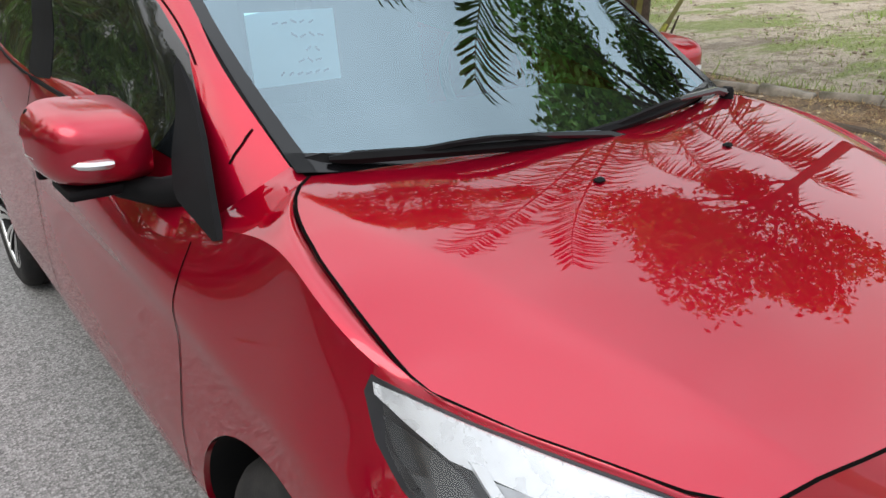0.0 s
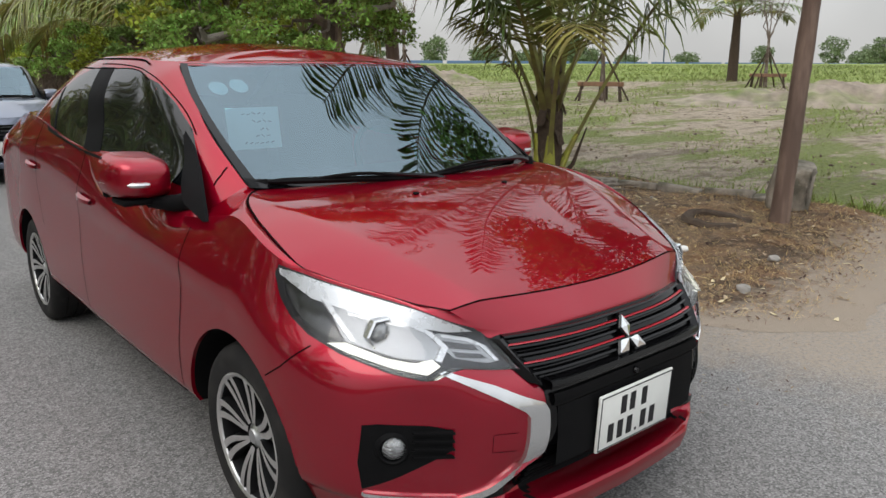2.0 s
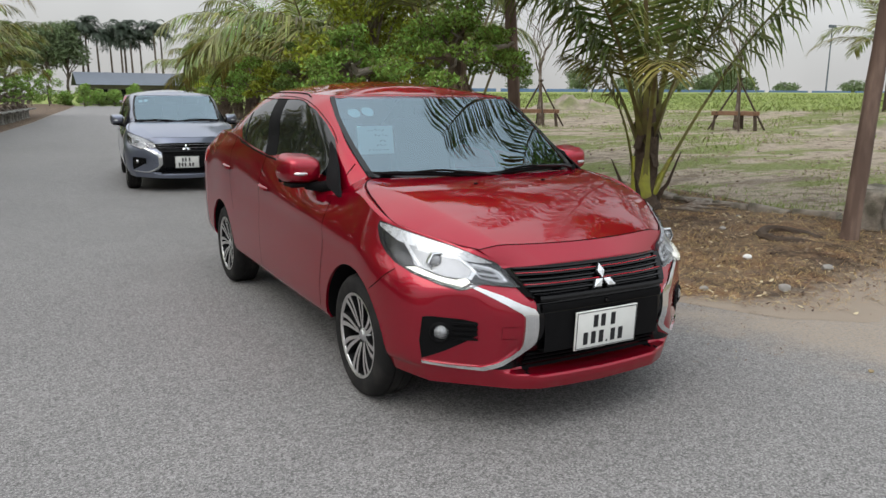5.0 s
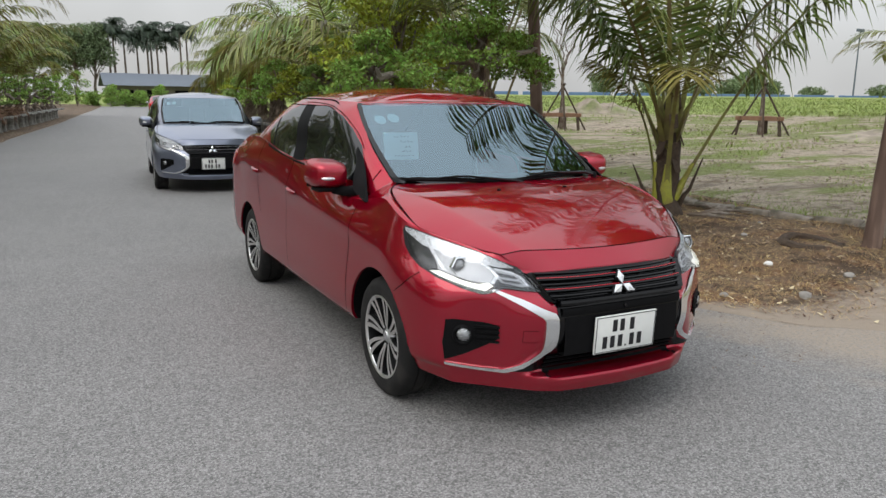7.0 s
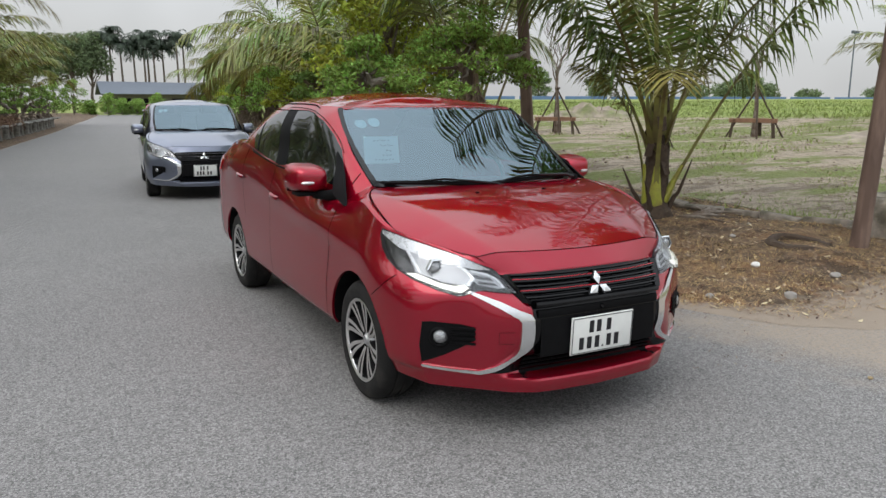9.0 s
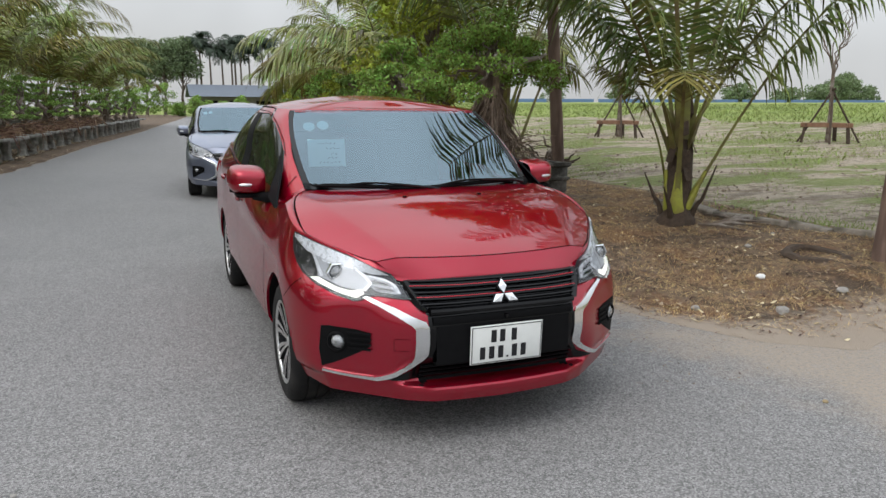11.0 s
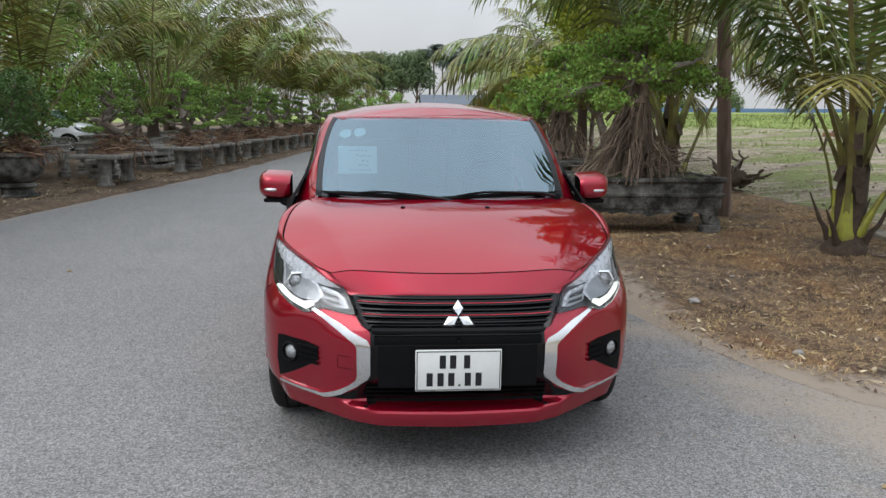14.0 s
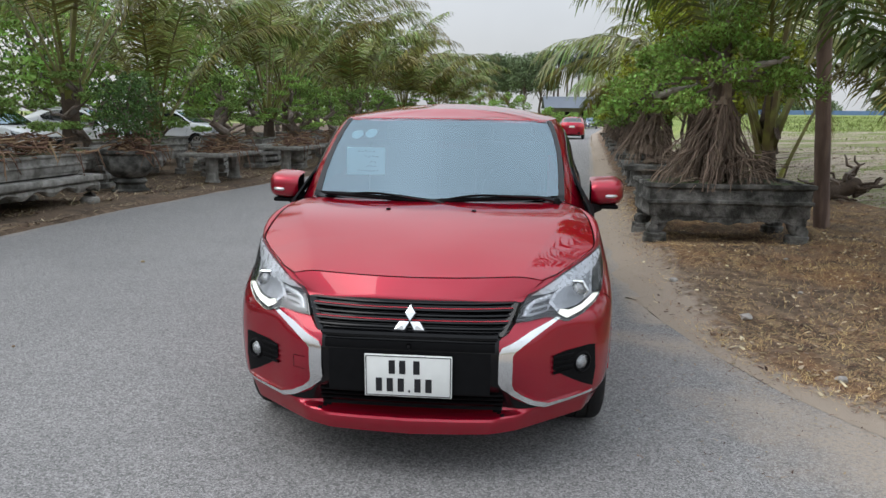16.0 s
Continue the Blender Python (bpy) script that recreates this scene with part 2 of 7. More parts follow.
# ---- mesh helpers ----
def finish(me, mat, smooth=True, angle=38):
    """Material, smooth shading and sharp edges for a mesh."""
    for m in (mat if isinstance(mat, (list, tuple)) else [mat]):
        me.materials.append(m)
    if smooth and len(me.polygons):
        me.polygons.foreach_set("use_smooth", [True] * len(me.polygons))
        bm = bmesh.new()
        bm.from_mesh(me)
        lim = radians(angle)
        for e in bm.edges:
            if len(e.link_faces) == 2 and e.calc_face_angle(0) > lim:
                e.smooth = False
        bm.to_mesh(me)
        bm.free()
    return me


def part(name, bm, mat, parent=None, label="", smooth=True, angle=38):
    """A bmesh as one mesh object under a thing or a part."""
    me = bpy.data.meshes.new(name)
    bm.to_mesh(me)
    bm.free()
    finish(me, mat, smooth, angle)
    ob = new(name, me)
    ob.parent = parent
    if label:
        tagged(ob, label)
    return ob


def pydata(name, verts, faces, mat, parent=None, label="", smooth=False):
    """A mesh object from computed vertices and faces, with no bmesh pass."""
    me = bpy.data.meshes.new(name)
    me.from_pydata([tuple(v) for v in verts], [], faces)
    for m in (mat if isinstance(mat, (list, tuple)) else [mat]):
        me.materials.append(m)
    if smooth:
        me.polygons.foreach_set("use_smooth", [True] * len(me.polygons))
    ob = new(name, me)
    ob.parent = parent
    if label:
        tagged(ob, label)
    return ob


def thing(name, label, category, at=None, group="", kind=""):
    ob = new(name)
    ob.empty_display_size = 0.2
    if at is not None:
        ob.matrix_basis = at
    return tagged(ob, label, category, group, kind)


def grid_bm(rows, close_u=False, bm=None, flip=False):
    """A quad sheet through rows of points."""
    bm = bm or bmesh.new()
    vs = [[bm.verts.new(p) for p in row] for row in rows]
    for a, b in zip(vs[:-1], vs[1:]):
        n = len(a)
        for i in range(n if close_u else n - 1):
            j = (i + 1) % n
            q = (a[i], a[j], b[j], b[i])
            try:
                bm.faces.new(q[::-1] if flip else q)
            except ValueError:
                pass
    return bm


def box_bm(size, at=(0, 0, 0), bevel=0.0, seg=1, bm=None, rot=None):
    bm = bm or bmesh.new()
    made = bmesh.ops.create_cube(bm, size=1.0)["verts"]
    bmesh.ops.scale(bm, vec=size, verts=made)
    if bevel:
        edges = list({e for v in made for e in v.link_edges})
        made = bmesh.ops.bevel(bm, geom=edges, offset=bevel, segments=seg, affect="EDGES", profile=0.5)["verts"]
        made = list({v for v in made})
    if rot is not None:
        bmesh.ops.transform(bm, matrix=rot, verts=made)
    bmesh.ops.translate(bm, vec=at, verts=made)
    return bm


def tube(pts, radii, n=8, bm=None, cap=True):
    """A round tube through points, with its own radius at each."""
    bm = bm or bmesh.new()
    pts = [Vector(p) for p in pts]
    rings = []
    up = Vector((0, 0, 1))
    for i, p in enumerate(pts):
        d = (pts[min(i + 1, len(pts) - 1)] - pts[max(i - 1, 0)]).normalized()
        a = d.cross(up)
        if a.length < 0.05:
            a = d.cross(Vector((1, 0, 0)))
        a.normalize()
        b = d.cross(a)
        r = radii[i] if isinstance(radii, (list, tuple)) else radii
        rings.append([bm.verts.new(p + (a * math.cos(k * 2 * math.pi / n) + b * math.sin(k * 2 * math.pi / n)) * r) for k in range(n)])
    for r0, r1 in zip(rings[:-1], rings[1:]):
        for k in range(n):
            bm.faces.new((r0[k], r0[(k + 1) % n], r1[(k + 1) % n], r1[k]))
    if cap:
        bm.faces.new(rings[0][::-1])
        bm.faces.new(rings[-1])
    return bm


def lathe(profile, n=48, axis="z", bm=None):
    """A turned shape from (radius, height) pairs."""
    bm = bm or bmesh.new()
    rows = []
    for r, h in profile:
        row = []
        for k in range(n):
            a = 2 * math.pi * k / n
            c, s = r * math.cos(a), r * math.sin(a)
            row.append((c, s, h) if axis == "z" else (h, c, s))
        rows.append(row)
    return grid_bm(rows, True, bm)


def spline(keys, n):
    """Natural cubic through key points by chord length, resampled at n points."""
    k = np.asarray(keys, float)
    d = np.r_[0, np.cumsum(np.maximum(1e-6, np.linalg.norm(np.diff(k, axis=0), axis=1)) ** 0.75)]
    return spline_at(d, k, np.linspace(0, d[-1], n))


def spline_at(t, k, q):
    t, k, q = np.asarray(t, float), np.asarray(k, float), np.asarray(q, float)
    one = k.ndim == 1
    if one:
        k = k[:, None]
    n = len(t)
    h = np.diff(t)
    a = np.zeros((n, n))
    r = np.zeros((n, k.shape[1]))
    a[0, 0] = a[-1, -1] = 1
    for i in range(1, n - 1):
        a[i, i - 1], a[i, i], a[i, i + 1] = h[i - 1], 2 * (h[i - 1] + h[i]), h[i]
        r[i] = 6 * ((k[i + 1] - k[i]) / h[i] - (k[i] - k[i - 1]) / h[i - 1])
    m = np.linalg.solve(a, r)
    i = np.clip(np.searchsorted(t, q) - 1, 0, n - 2)
    x0, x1, hh = (t[i + 1] - q)[:, None], (q - t[i])[:, None], h[i][:, None]
    out = m[i] * x0 ** 3 / (6 * hh) + m[i + 1] * x1 ** 3 / (6 * hh) + (k[i] / hh - m[i] * hh / 6) * x0 + (k[i + 1] / hh - m[i + 1] * hh / 6) * x1
    return out[:, 0] if one else out


def chaikin(pts, times=2, closed=True):
    pts = [Vector(p) for p in pts]
    for _ in range(times):
        out = []
        n = len(pts)
        for i in range(n if closed else n - 1):
            a, b = pts[i], pts[(i + 1) % n]
            out += [a * 0.75 + b * 0.25, a * 0.25 + b * 0.75]
        if not closed:
            out = [pts[0]] + out + [pts[-1]]
        pts = out
    return pts


def smooth01(v, a, b):
    t = min(1, max(0, (v - a) / (b - a)))
    return t * t * (3 - 2 * t)

# ---- the cars ----
# plan of the body at bumper height, from the middle of the nose round one side to the middle of the tail
PLAN = [(0, 0.018), (0.2, 0.020), (0.34, 0.030), (0.45, 0.075), (0.59, 0.178), (0.735, 0.302), (0.81, 0.465), (0.829, 0.80),
        (0.831, 1.2), (0.832, 2.3), (0.832, 3.0), (0.832, 3.355), (0.825, 3.75), (0.74, 4.16), (0.42, 4.285), (0, 4.31)]
PLAN_T = np.r_[0, np.cumsum(np.linalg.norm(np.diff(np.array(PLAN), axis=0), axis=1))]
ARCHES = ((0.825, 0.278, 0.345), (3.375, 0.280, 0.345))
WHEEL_Y, WHEEL_R = (0.803, 3.355), 0.292


def nose_centre(y):
    return float(spline_at([0.05, 0.155, 0.25, 0.45, 0.74, 0.93, 1.08], [0.728, 0.785, 0.829, 0.903, 0.978, 0.997, 1.003], [y])[0])


def hood_height(x, y):
    """Height of the bonnet and the fender tops over the plan."""
    x0 = np.interp(y, [0.1, 0.216, 0.58, 0.85, 1.0], [0.375, 0.41, 0.545, 0.64, 0.66])
    k = np.interp(y, [0.216, 0.58, 0.85], [0.28, 0.20, 0.20])
    d = max(0.0, abs(x) - x0)
    return nose_centre(y) - np.interp(y, [0.45, 1.0], [0.10, 0.02]) * x * x - k * d * d / (d + 0.03)


def rail(dy, inset, zs):
    """One level of the body shell: the plan shifted, with heights at nose, corner, both wheels and tail."""
    z = np.interp(PLAN_T, [PLAN_T[0], PLAN_T[5], PLAN_T[7], PLAN_T[9], PLAN_T[11], PLAN_T[15]], zs)
    keys = []
    for (x, y), h in zip(PLAN, z):
        f = max(0.0, 1 - x / 0.5) if y < 1 else 0
        s = min(1, x / 0.6)
        keys.append((x - inset * s, y + dy * (1 if y < 0.6 else 0) * (0.4 + 0.6 * f) - (inset * (1 - s) if y > 4 else 0), h))
    return keys


def side_rail(front, door, tail):
    return front + door + tail


RAIL_LIP = rail(-0.004, 0.050, [0.196, 0.215, 0.26, 0.27, 0.28, 0.33])
RAIL_CREASE = rail(-0.012, 0.030, [0.262, 0.27, 0.285, 0.285, 0.29, 0.36])
RAIL_LOW = [(x, y + (0.085 * (1 - smooth01(x, 0.30, 0.50)) if y < 1 else 0), z - (0.03 * (1 - smooth01(x, 0.30, 0.55)) if y < 1 else 0)) for x, y, z in rail(0.0, 0.010, [0.312, 0.312, 0.33, 0.335, 0.34, 0.42])]
RAIL_MID = rail(0.0, 0.0, [0.43, 0.43, 0.45, 0.47, 0.48, 0.52])
RAIL_BUMPER = rail(0.0, 0.0, [0.55, 0.55, 0.56, 0.60, 0.62, 0.62])
RAIL_LAMP = side_rail([(0, 0.052, 0.63), (0.2, 0.058, 0.63), (0.34, 0.078, 0.63), (0.45, 0.115, 0.63), (0.593, 0.190, 0.63), (0.735, 0.335, 0.635), (0.808, 0.50, 0.645)],
                      [(0.827, 0.80, 0.665), (0.828, 1.2, 0.69), (0.829, 2.3, 0.74), (0.829, 3.0, 0.79), (0.83, 3.355, 0.80)],
                      [(0.82, 3.75, 0.80), (0.74, 4.15, 0.78), (0.42, 4.285, 0.78), (0, 4.31, 0.78)])
RAIL_SHOULDER = side_rail([(0, 0.092, 0.692), (0.2, 0.10, 0.692), (0.34, 0.13, 0.692), (0.45, 0.175, 0.70), (0.60, 0.27, 0.71), (0.715, 0.42, 0.73), (0.79, 0.585, 0.745)],
                          [(0.820, 0.85, 0.76), (0.831, 1.2, 0.785), (0.832, 2.3, 0.865), (0.826, 3.1, 0.955), (0.822, 3.4, 0.965)],
                          [(0.80, 3.75, 0.965), (0.72, 4.12, 0.955), (0.42, 4.25, 0.955), (0, 4.27, 0.955)])
BELT_PLAN = [(0, 0.100), (0.2, 0.108), (0.34, 0.142), (0.47, 0.195), (0.572, 0.29), (0.678, 0.45), (0.754, 0.60), (0.762, 0.85)]
BELT_LIP_Z = (0.713, 0.713, 0.711, 0.735)
RAIL_BELT = side_rail([(x, y, BELT_LIP_Z[i] if i < 4 else hood_height(x, y)) for i, (x, y) in enumerate(BELT_PLAN)],
                      [(0.772, 1.13, 0.912), (0.803, 2.2, 1.03), (0.792, 2.8, 1.09), (0.765, 3.3, 1.112)],
                      [(0.72, 3.7, 1.105), (0.63, 4.05, 1.09), (0.38, 4.165, 1.095), (0, 4.185, 1.10)])
# glasshouse: five levels from the belt to the roof's edge, from the middle of the windscreen round to the rear window
CABIN_BASE = [(0, 0.945, 0.990), (0.3, 0.962, 0.990), (0.5, 1.005, 0.992), (0.630, 1.068, 1.006), (0.738, 1.14, 0.915), (0.768, 1.55, 0.98),
              (0.803, 2.2, 1.035), (0.788, 2.8, 1.095), (0.745, 3.3, 1.118), (0.62, 3.62, 1.122), (0.4, 3.74, 1.127), (0, 3.78, 1.13)]
CABIN_LOW = [(0, 1.16, 1.112), (0.3, 1.178, 1.112), (0.49, 1.215, 1.114), (0.642, 1.29, 1.150), (0.692, 1.275, 1.085), (0.720, 1.62, 1.11),
             (0.760, 2.2, 1.14), (0.758, 2.8, 1.18), (0.712, 3.2, 1.19), (0.60, 3.47, 1.19), (0.38, 3.58, 1.19), (0, 3.61, 1.195)]
CABIN_WAIST = [(0, 1.37, 1.245), (0.29, 1.388, 1.245), (0.465, 1.42, 1.246), (0.620, 1.47, 1.265), (0.664, 1.465, 1.225), (0.688, 1.72, 1.245),
               (0.73, 2.2, 1.26), (0.708, 2.75, 1.28), (0.662, 3.05, 1.28), (0.57, 3.27, 1.28), (0.36, 3.38, 1.28), (0, 3.41, 1.285)]
CABIN_HIGH = [(0, 1.555, 1.357), (0.28, 1.572, 1.357), (0.45, 1.598, 1.356), (0.597, 1.632, 1.362), (0.642, 1.67, 1.340), (0.655, 1.86, 1.350),
              (0.665, 2.2, 1.368), (0.64, 2.65, 1.372), (0.60, 2.90, 1.37), (0.53, 3.06, 1.365), (0.34, 3.17, 1.365), (0, 3.20, 1.37)]
ROOF_EDGE = [(0, 1.625, 1.398), (0.27, 1.642, 1.398), (0.43, 1.668, 1.396), (0.57, 1.70, 1.396), (0.602, 1.765, 1.398), (0.612, 1.90, 1.408),
             (0.608, 2.2, 1.420), (0.58, 2.6, 1.420), (0.55, 2.8, 1.412), (0.49, 2.92, 1.405), (0.32, 3.02, 1.405), (0, 3.05, 1.41)]


def blend_levels(levels, sub):
    """Rows between levels by Catmull-Rom."""
    rows = []
    n = len(levels)
    for i in range(n - 1):
        p0, p1, p2, p3 = levels[max(i - 1, 0)], levels[i], levels[i + 1], levels[min(i + 2, n - 1)]
        for s in np.arange(sub) / sub:
            rows.append(0.5 * (2 * p1 + (p2 - p0) * s + (2 * p0 - 5 * p1 + 4 * p2 - p3) * s * s + (3 * p1 - p0 - 3 * p2 + p3) * s ** 3))
    rows.append(levels[-1])
    return rows


def mirrored(rows):
    """Half rows from the middle outwards, joined with their mirror image."""
    out = []
    for r in rows:
        r = np.array(r)
        m = r[::-1].copy()
        m[:, 0] *= -1
        out.append(np.vstack([m[:-1], r]) if abs(r[0, 0]) < 1e-6 else np.vstack([m, r]))
    return out


def both_sides(bm):
    """Adds the mirror image in x of all that is in bm."""
    geom = list(bm.verts) + list(bm.edges) + list(bm.faces)
    d = bmesh.ops.duplicate(bm, geom=geom)["geom"]
    vs = [g for g in d if isinstance(g, bmesh.types.BMVert)]
    bmesh.ops.scale(bm, vec=(-1, 1, 1), verts=vs)
    bmesh.ops.reverse_faces(bm, faces=[g for g in d if isinstance(g, bmesh.types.BMFace)])
    return bm


def path_points(pts, n):
    """Points evenly along a polyline."""
    p = np.array([tuple(q) for q in pts], float)
    d = np.r_[0, np.cumsum(np.linalg.norm(np.diff(p, axis=0), axis=1))]
    q = np.linspace(0, d[-1], n)
    return np.stack([np.interp(q, d, p[:, i]) for i in range(3)], 1)


def shell_rows(nu=300, sub=6):
    q = np.linspace(0, PLAN_T[-1], nu)
    levels = [spline_at(PLAN_T, np.array(k, float), q) for k in (RAIL_LIP, RAIL_CREASE, RAIL_LOW, RAIL_MID, RAIL_BUMPER, RAIL_LAMP, RAIL_SHOULDER, RAIL_BELT)]
    # the chin is folded at its corners
    for i, k in enumerate((RAIL_LIP, RAIL_CREASE)):
        k = np.array(k, float)
        flat = np.stack([np.interp(q, PLAN_T, k[:, a]) for a in range(3)], 1)
        w = (np.interp(q, [0, PLAN_T[6], PLAN_T[8]], [0.85, 0.85, 0.0]))[:, None]
        levels[i] = levels[i] * (1 - w) + flat * w
    return blend_levels(levels, sub)


def cabin_rows(nu=150, sub=6):
    ref = np.array(CABIN_LOW)
    t = np.r_[0, np.cumsum(np.linalg.norm(np.diff(ref, axis=0), axis=1))]
    marks = [np.linspace(t[0], t[3], 40), np.linspace(t[3], t[9], 90)[1:], np.linspace(t[9], t[11], 24)[1:]]
    q = np.concatenate(marks)
    levels = [spline_at(t, np.array(k, float), q) for k in (CABIN_BASE, CABIN_LOW, CABIN_WAIST, CABIN_HIGH, ROOF_EDGE)]
    return blend_levels(levels, sub), 39, 39 + 89


def hood_edge():
    """Half outline of the bonnet: nose, side, rear corner."""
    nose = [(0.501 * w, 0.153 + 0.07 * w * w) for w in np.linspace(0, 1, 14)]
    side = [(hood_half(t), 0.223 + 0.807 * t) for t in np.linspace(0, 1, 26)][1:]
    return [(x, y, hood_height(x, y)) for x, y in nose], [(x, y, hood_height(x, y)) for x, y in side]


def hood_half(t):
    return float(np.interp(t, *HOOD_SIDE))


_ts = np.linspace(0, 1, 60)
# half width of the bonnet from its front corner along the headlamp, past the lamp's tip and in to the windscreen's corner
HOOD_SIDE = (_ts, np.interp(_ts, [0, 0.083, 0.281, 0.415, 0.492, 0.591, 0.709, 0.82, 0.90, 0.955, 1.0], [0.501, 0.564, 0.670, 0.734, 0.738, 0.737, 0.730, 0.712, 0.688, 0.656, 0.615]))


class Skin:
    """The car's outer surface, to lay lamps, grilles, glass and joints on."""

    def __init__(self, bms):
        vs, fs = [], []
        for bm in bms:
            k = len(vs)
            bm.verts.index_update()
            vs += [v.co.copy() for v in bm.verts]
            fs += [[v.index + k for v in f.verts] for f in bm.faces]
        self.tree = BVHTree.FromPolygons(vs, fs)

    def front(self, x, z):
        hit = self.tree.ray_cast(Vector((x, -3, z)), Vector((0, 1, 0)))[0]
        return hit or self.tree.find_nearest(Vector((x, 0.1 + abs(x) ** 3, z)))[0]

    def side(self, y, z, sign):
        hit = self.tree.ray_cast(Vector((sign * 3, y, z)), Vector((-sign, 0, 0)))[0]
        return hit or self.tree.find_nearest(Vector((sign * 0.8, y, z)))[0]

    def top(self, x, y):
        hit = self.tree.ray_cast(Vector((x, y, 3)), Vector((0, 0, -1)))[0]
        return hit or self.tree.find_nearest(Vector((x, y, 1)))[0]


def overlay(outline, place, out, depth, step=0.03, rounds=0):
    """A plate of an outline (two coordinates a point) laid on the skin by place(a, b), proud by out along the direction that place gives."""
    pts = chaikin([(a, b, 0) for a, b in outline], rounds) if rounds else [Vector((a, b, 0)) for a, b in outline]
    bm = bmesh.new()
    bm.faces.new([bm.verts.new(p) for p in pts])
    for axis in (0, 1):
        lo, hi = min(p[axis] for p in pts), max(p[axis] for p in pts)
        k = int((hi - lo) / step)
        for i in range(1, k + 1):
            c = [0, 0, 0]
            c[axis] = lo + (hi - lo) * i / (k + 1)
            nrm = [0, 0, 0]
            nrm[axis] = 1
            bmesh.ops.bisect_plane(bm, geom=list(bm.verts) + list(bm.edges) + list(bm.faces), plane_co=c, plane_no=nrm)
    edge = [e for e in bm.edges if len(e.link_faces) == 1]
    for v in list(bm.verts):
        p, d = place(v.co.x, v.co.y)
        v.co = p + d * out
        v.normal = d
    ring = {}
    for e in edge:
        for v in e.verts:
            if v not in ring:
                ring[v] = bm.verts.new(v.co - Vector(PUSH) * depth)
    for e in edge:
        a, b = e.verts
        bm.faces.new((a, b, ring[b], ring[a]))
    bmesh.ops.recalc_face_normals(bm, faces=bm.faces)
    return bm


PUSH = (0, -1, 0)


def on_front(skin):
    return lambda a, b: (skin.front(a, b), Vector((0, -1, 0)))


def on_side(skin, sign):
    return lambda a, b: (skin.side(a, b, sign), Vector((sign, 0, 0)))


def on_top(skin):
    return lambda a, b: (skin.top(a, b), Vector((0, 0, 1)))


def lay(name, outline, place, out, depth, mat, parent, label="", push=(0, -1, 0), step=0.03, rounds=0):
    global PUSH
    PUSH = push
    return part(name, overlay(outline, place, out, depth, step, rounds), mat, parent, label)


def ribbon(pts, width, normal_at, out):
    """A thin strip along 3D points."""
    rows = ([], [])
    pts = [Vector(p) for p in pts]
    for i, p in enumerate(pts):
        d = (pts[min(i + 1, len(pts) - 1)] - pts[max(i - 1, 0)]).normalized()
        nrm = normal_at(p)
        s = d.cross(nrm).normalized() * width / 2
        rows[0].append(p + s + nrm * out)
        rows[1].append(p - s + nrm * out)
    return grid_bm(rows)


def flip_x(pts):
    return [(-a, b) for a, b in pts]


def cut_arches(bm):
    """Opens round wheel arches in the side shell."""
    for cy, cz, r in ARCHES:
        inside = {v for v in bm.verts if abs(v.co.x) > 0.55 and math.hypot(v.co.y - cy, v.co.z - cz) < r}
        bmesh.ops.delete(bm, geom=[f for f in bm.faces if all(v in inside for v in f.verts)], context="FACES")
        for v in list(inside):
            if not v.is_valid:
                continue
            if not v.link_faces:
                bm.verts.remove(v)
                continue
            d = Vector((0, v.co.y - cy, v.co.z - cz))
            d.normalize()
            v.co.y, v.co.z = cy + d.y * r, cz + d.z * r
    return bm


def wheel_meshes(alloy, alloy_dark):
    """Parts of one wheel, centred, outer face towards -x."""
    w = 0.0925
    tyre = lathe([(0.196, 0.080), (0.205, w), (0.245, w + 0.008), (0.272, w - 0.002), (0.286, w - 0.018), (WHEEL_R, 0.05), (WHEEL_R, 0.03), (0.286, 0.028), (0.286, 0.022),
                  (WHEEL_R, 0.02), (WHEEL_R, -0.02), (0.286, -0.022), (0.286, -0.028), (WHEEL_R, -0.03), (WHEEL_R, -0.05), (0.286, -w + 0.018), (0.272, -w + 0.002),
                  (0.245, -w - 0.008), (0.205, -w), (0.196, -0.080)], 64, "x")
    barrel = lathe([(0.200, -0.085), (0.203, -0.092), (0.198, -0.094), (0.190, -0.089), (0.188, -0.083)], 64, "x")
    well = lathe([(0.188, -0.083), (0.184, -0.06), (0.180, 0.05), (0.198, 0.085)], 64, "x")
    disc = lathe([(0.004, -0.020), (0.10, -0.010), (0.180, 0.03), (0.182, 0.04)], 48, "x")
    return tyre, barrel, disc, well


def spoke_bm(a0, a1, bend):
    """One arm of a twin spoke from hub to rim, standing proud of the disc."""
    bm = bmesh.new()
    rows = []
    for s in np.linspace(0, 1, 7):
        r = 0.040 + 0.150 * s
        a = a0 + (a1 - a0) * s ** 0.8 + bend * math.sin(math.pi * s)
        half = (0.0058 + 0.0068 * s) / r
        x = -0.064 - 0.024 * s ** 0.8
        rows.append([(x + 0.03, r * math.cos(a - half * 1.25), r * math.sin(a - half * 1.25)), (x, r * math.cos(a - half), r * math.sin(a - half)),
                     (x, r * math.cos(a + half), r * math.sin(a + half)), (x + 0.03, r * math.cos(a + half * 1.25), r * math.sin(a + half * 1.25))])
    return grid_bm(rows, False, bm)


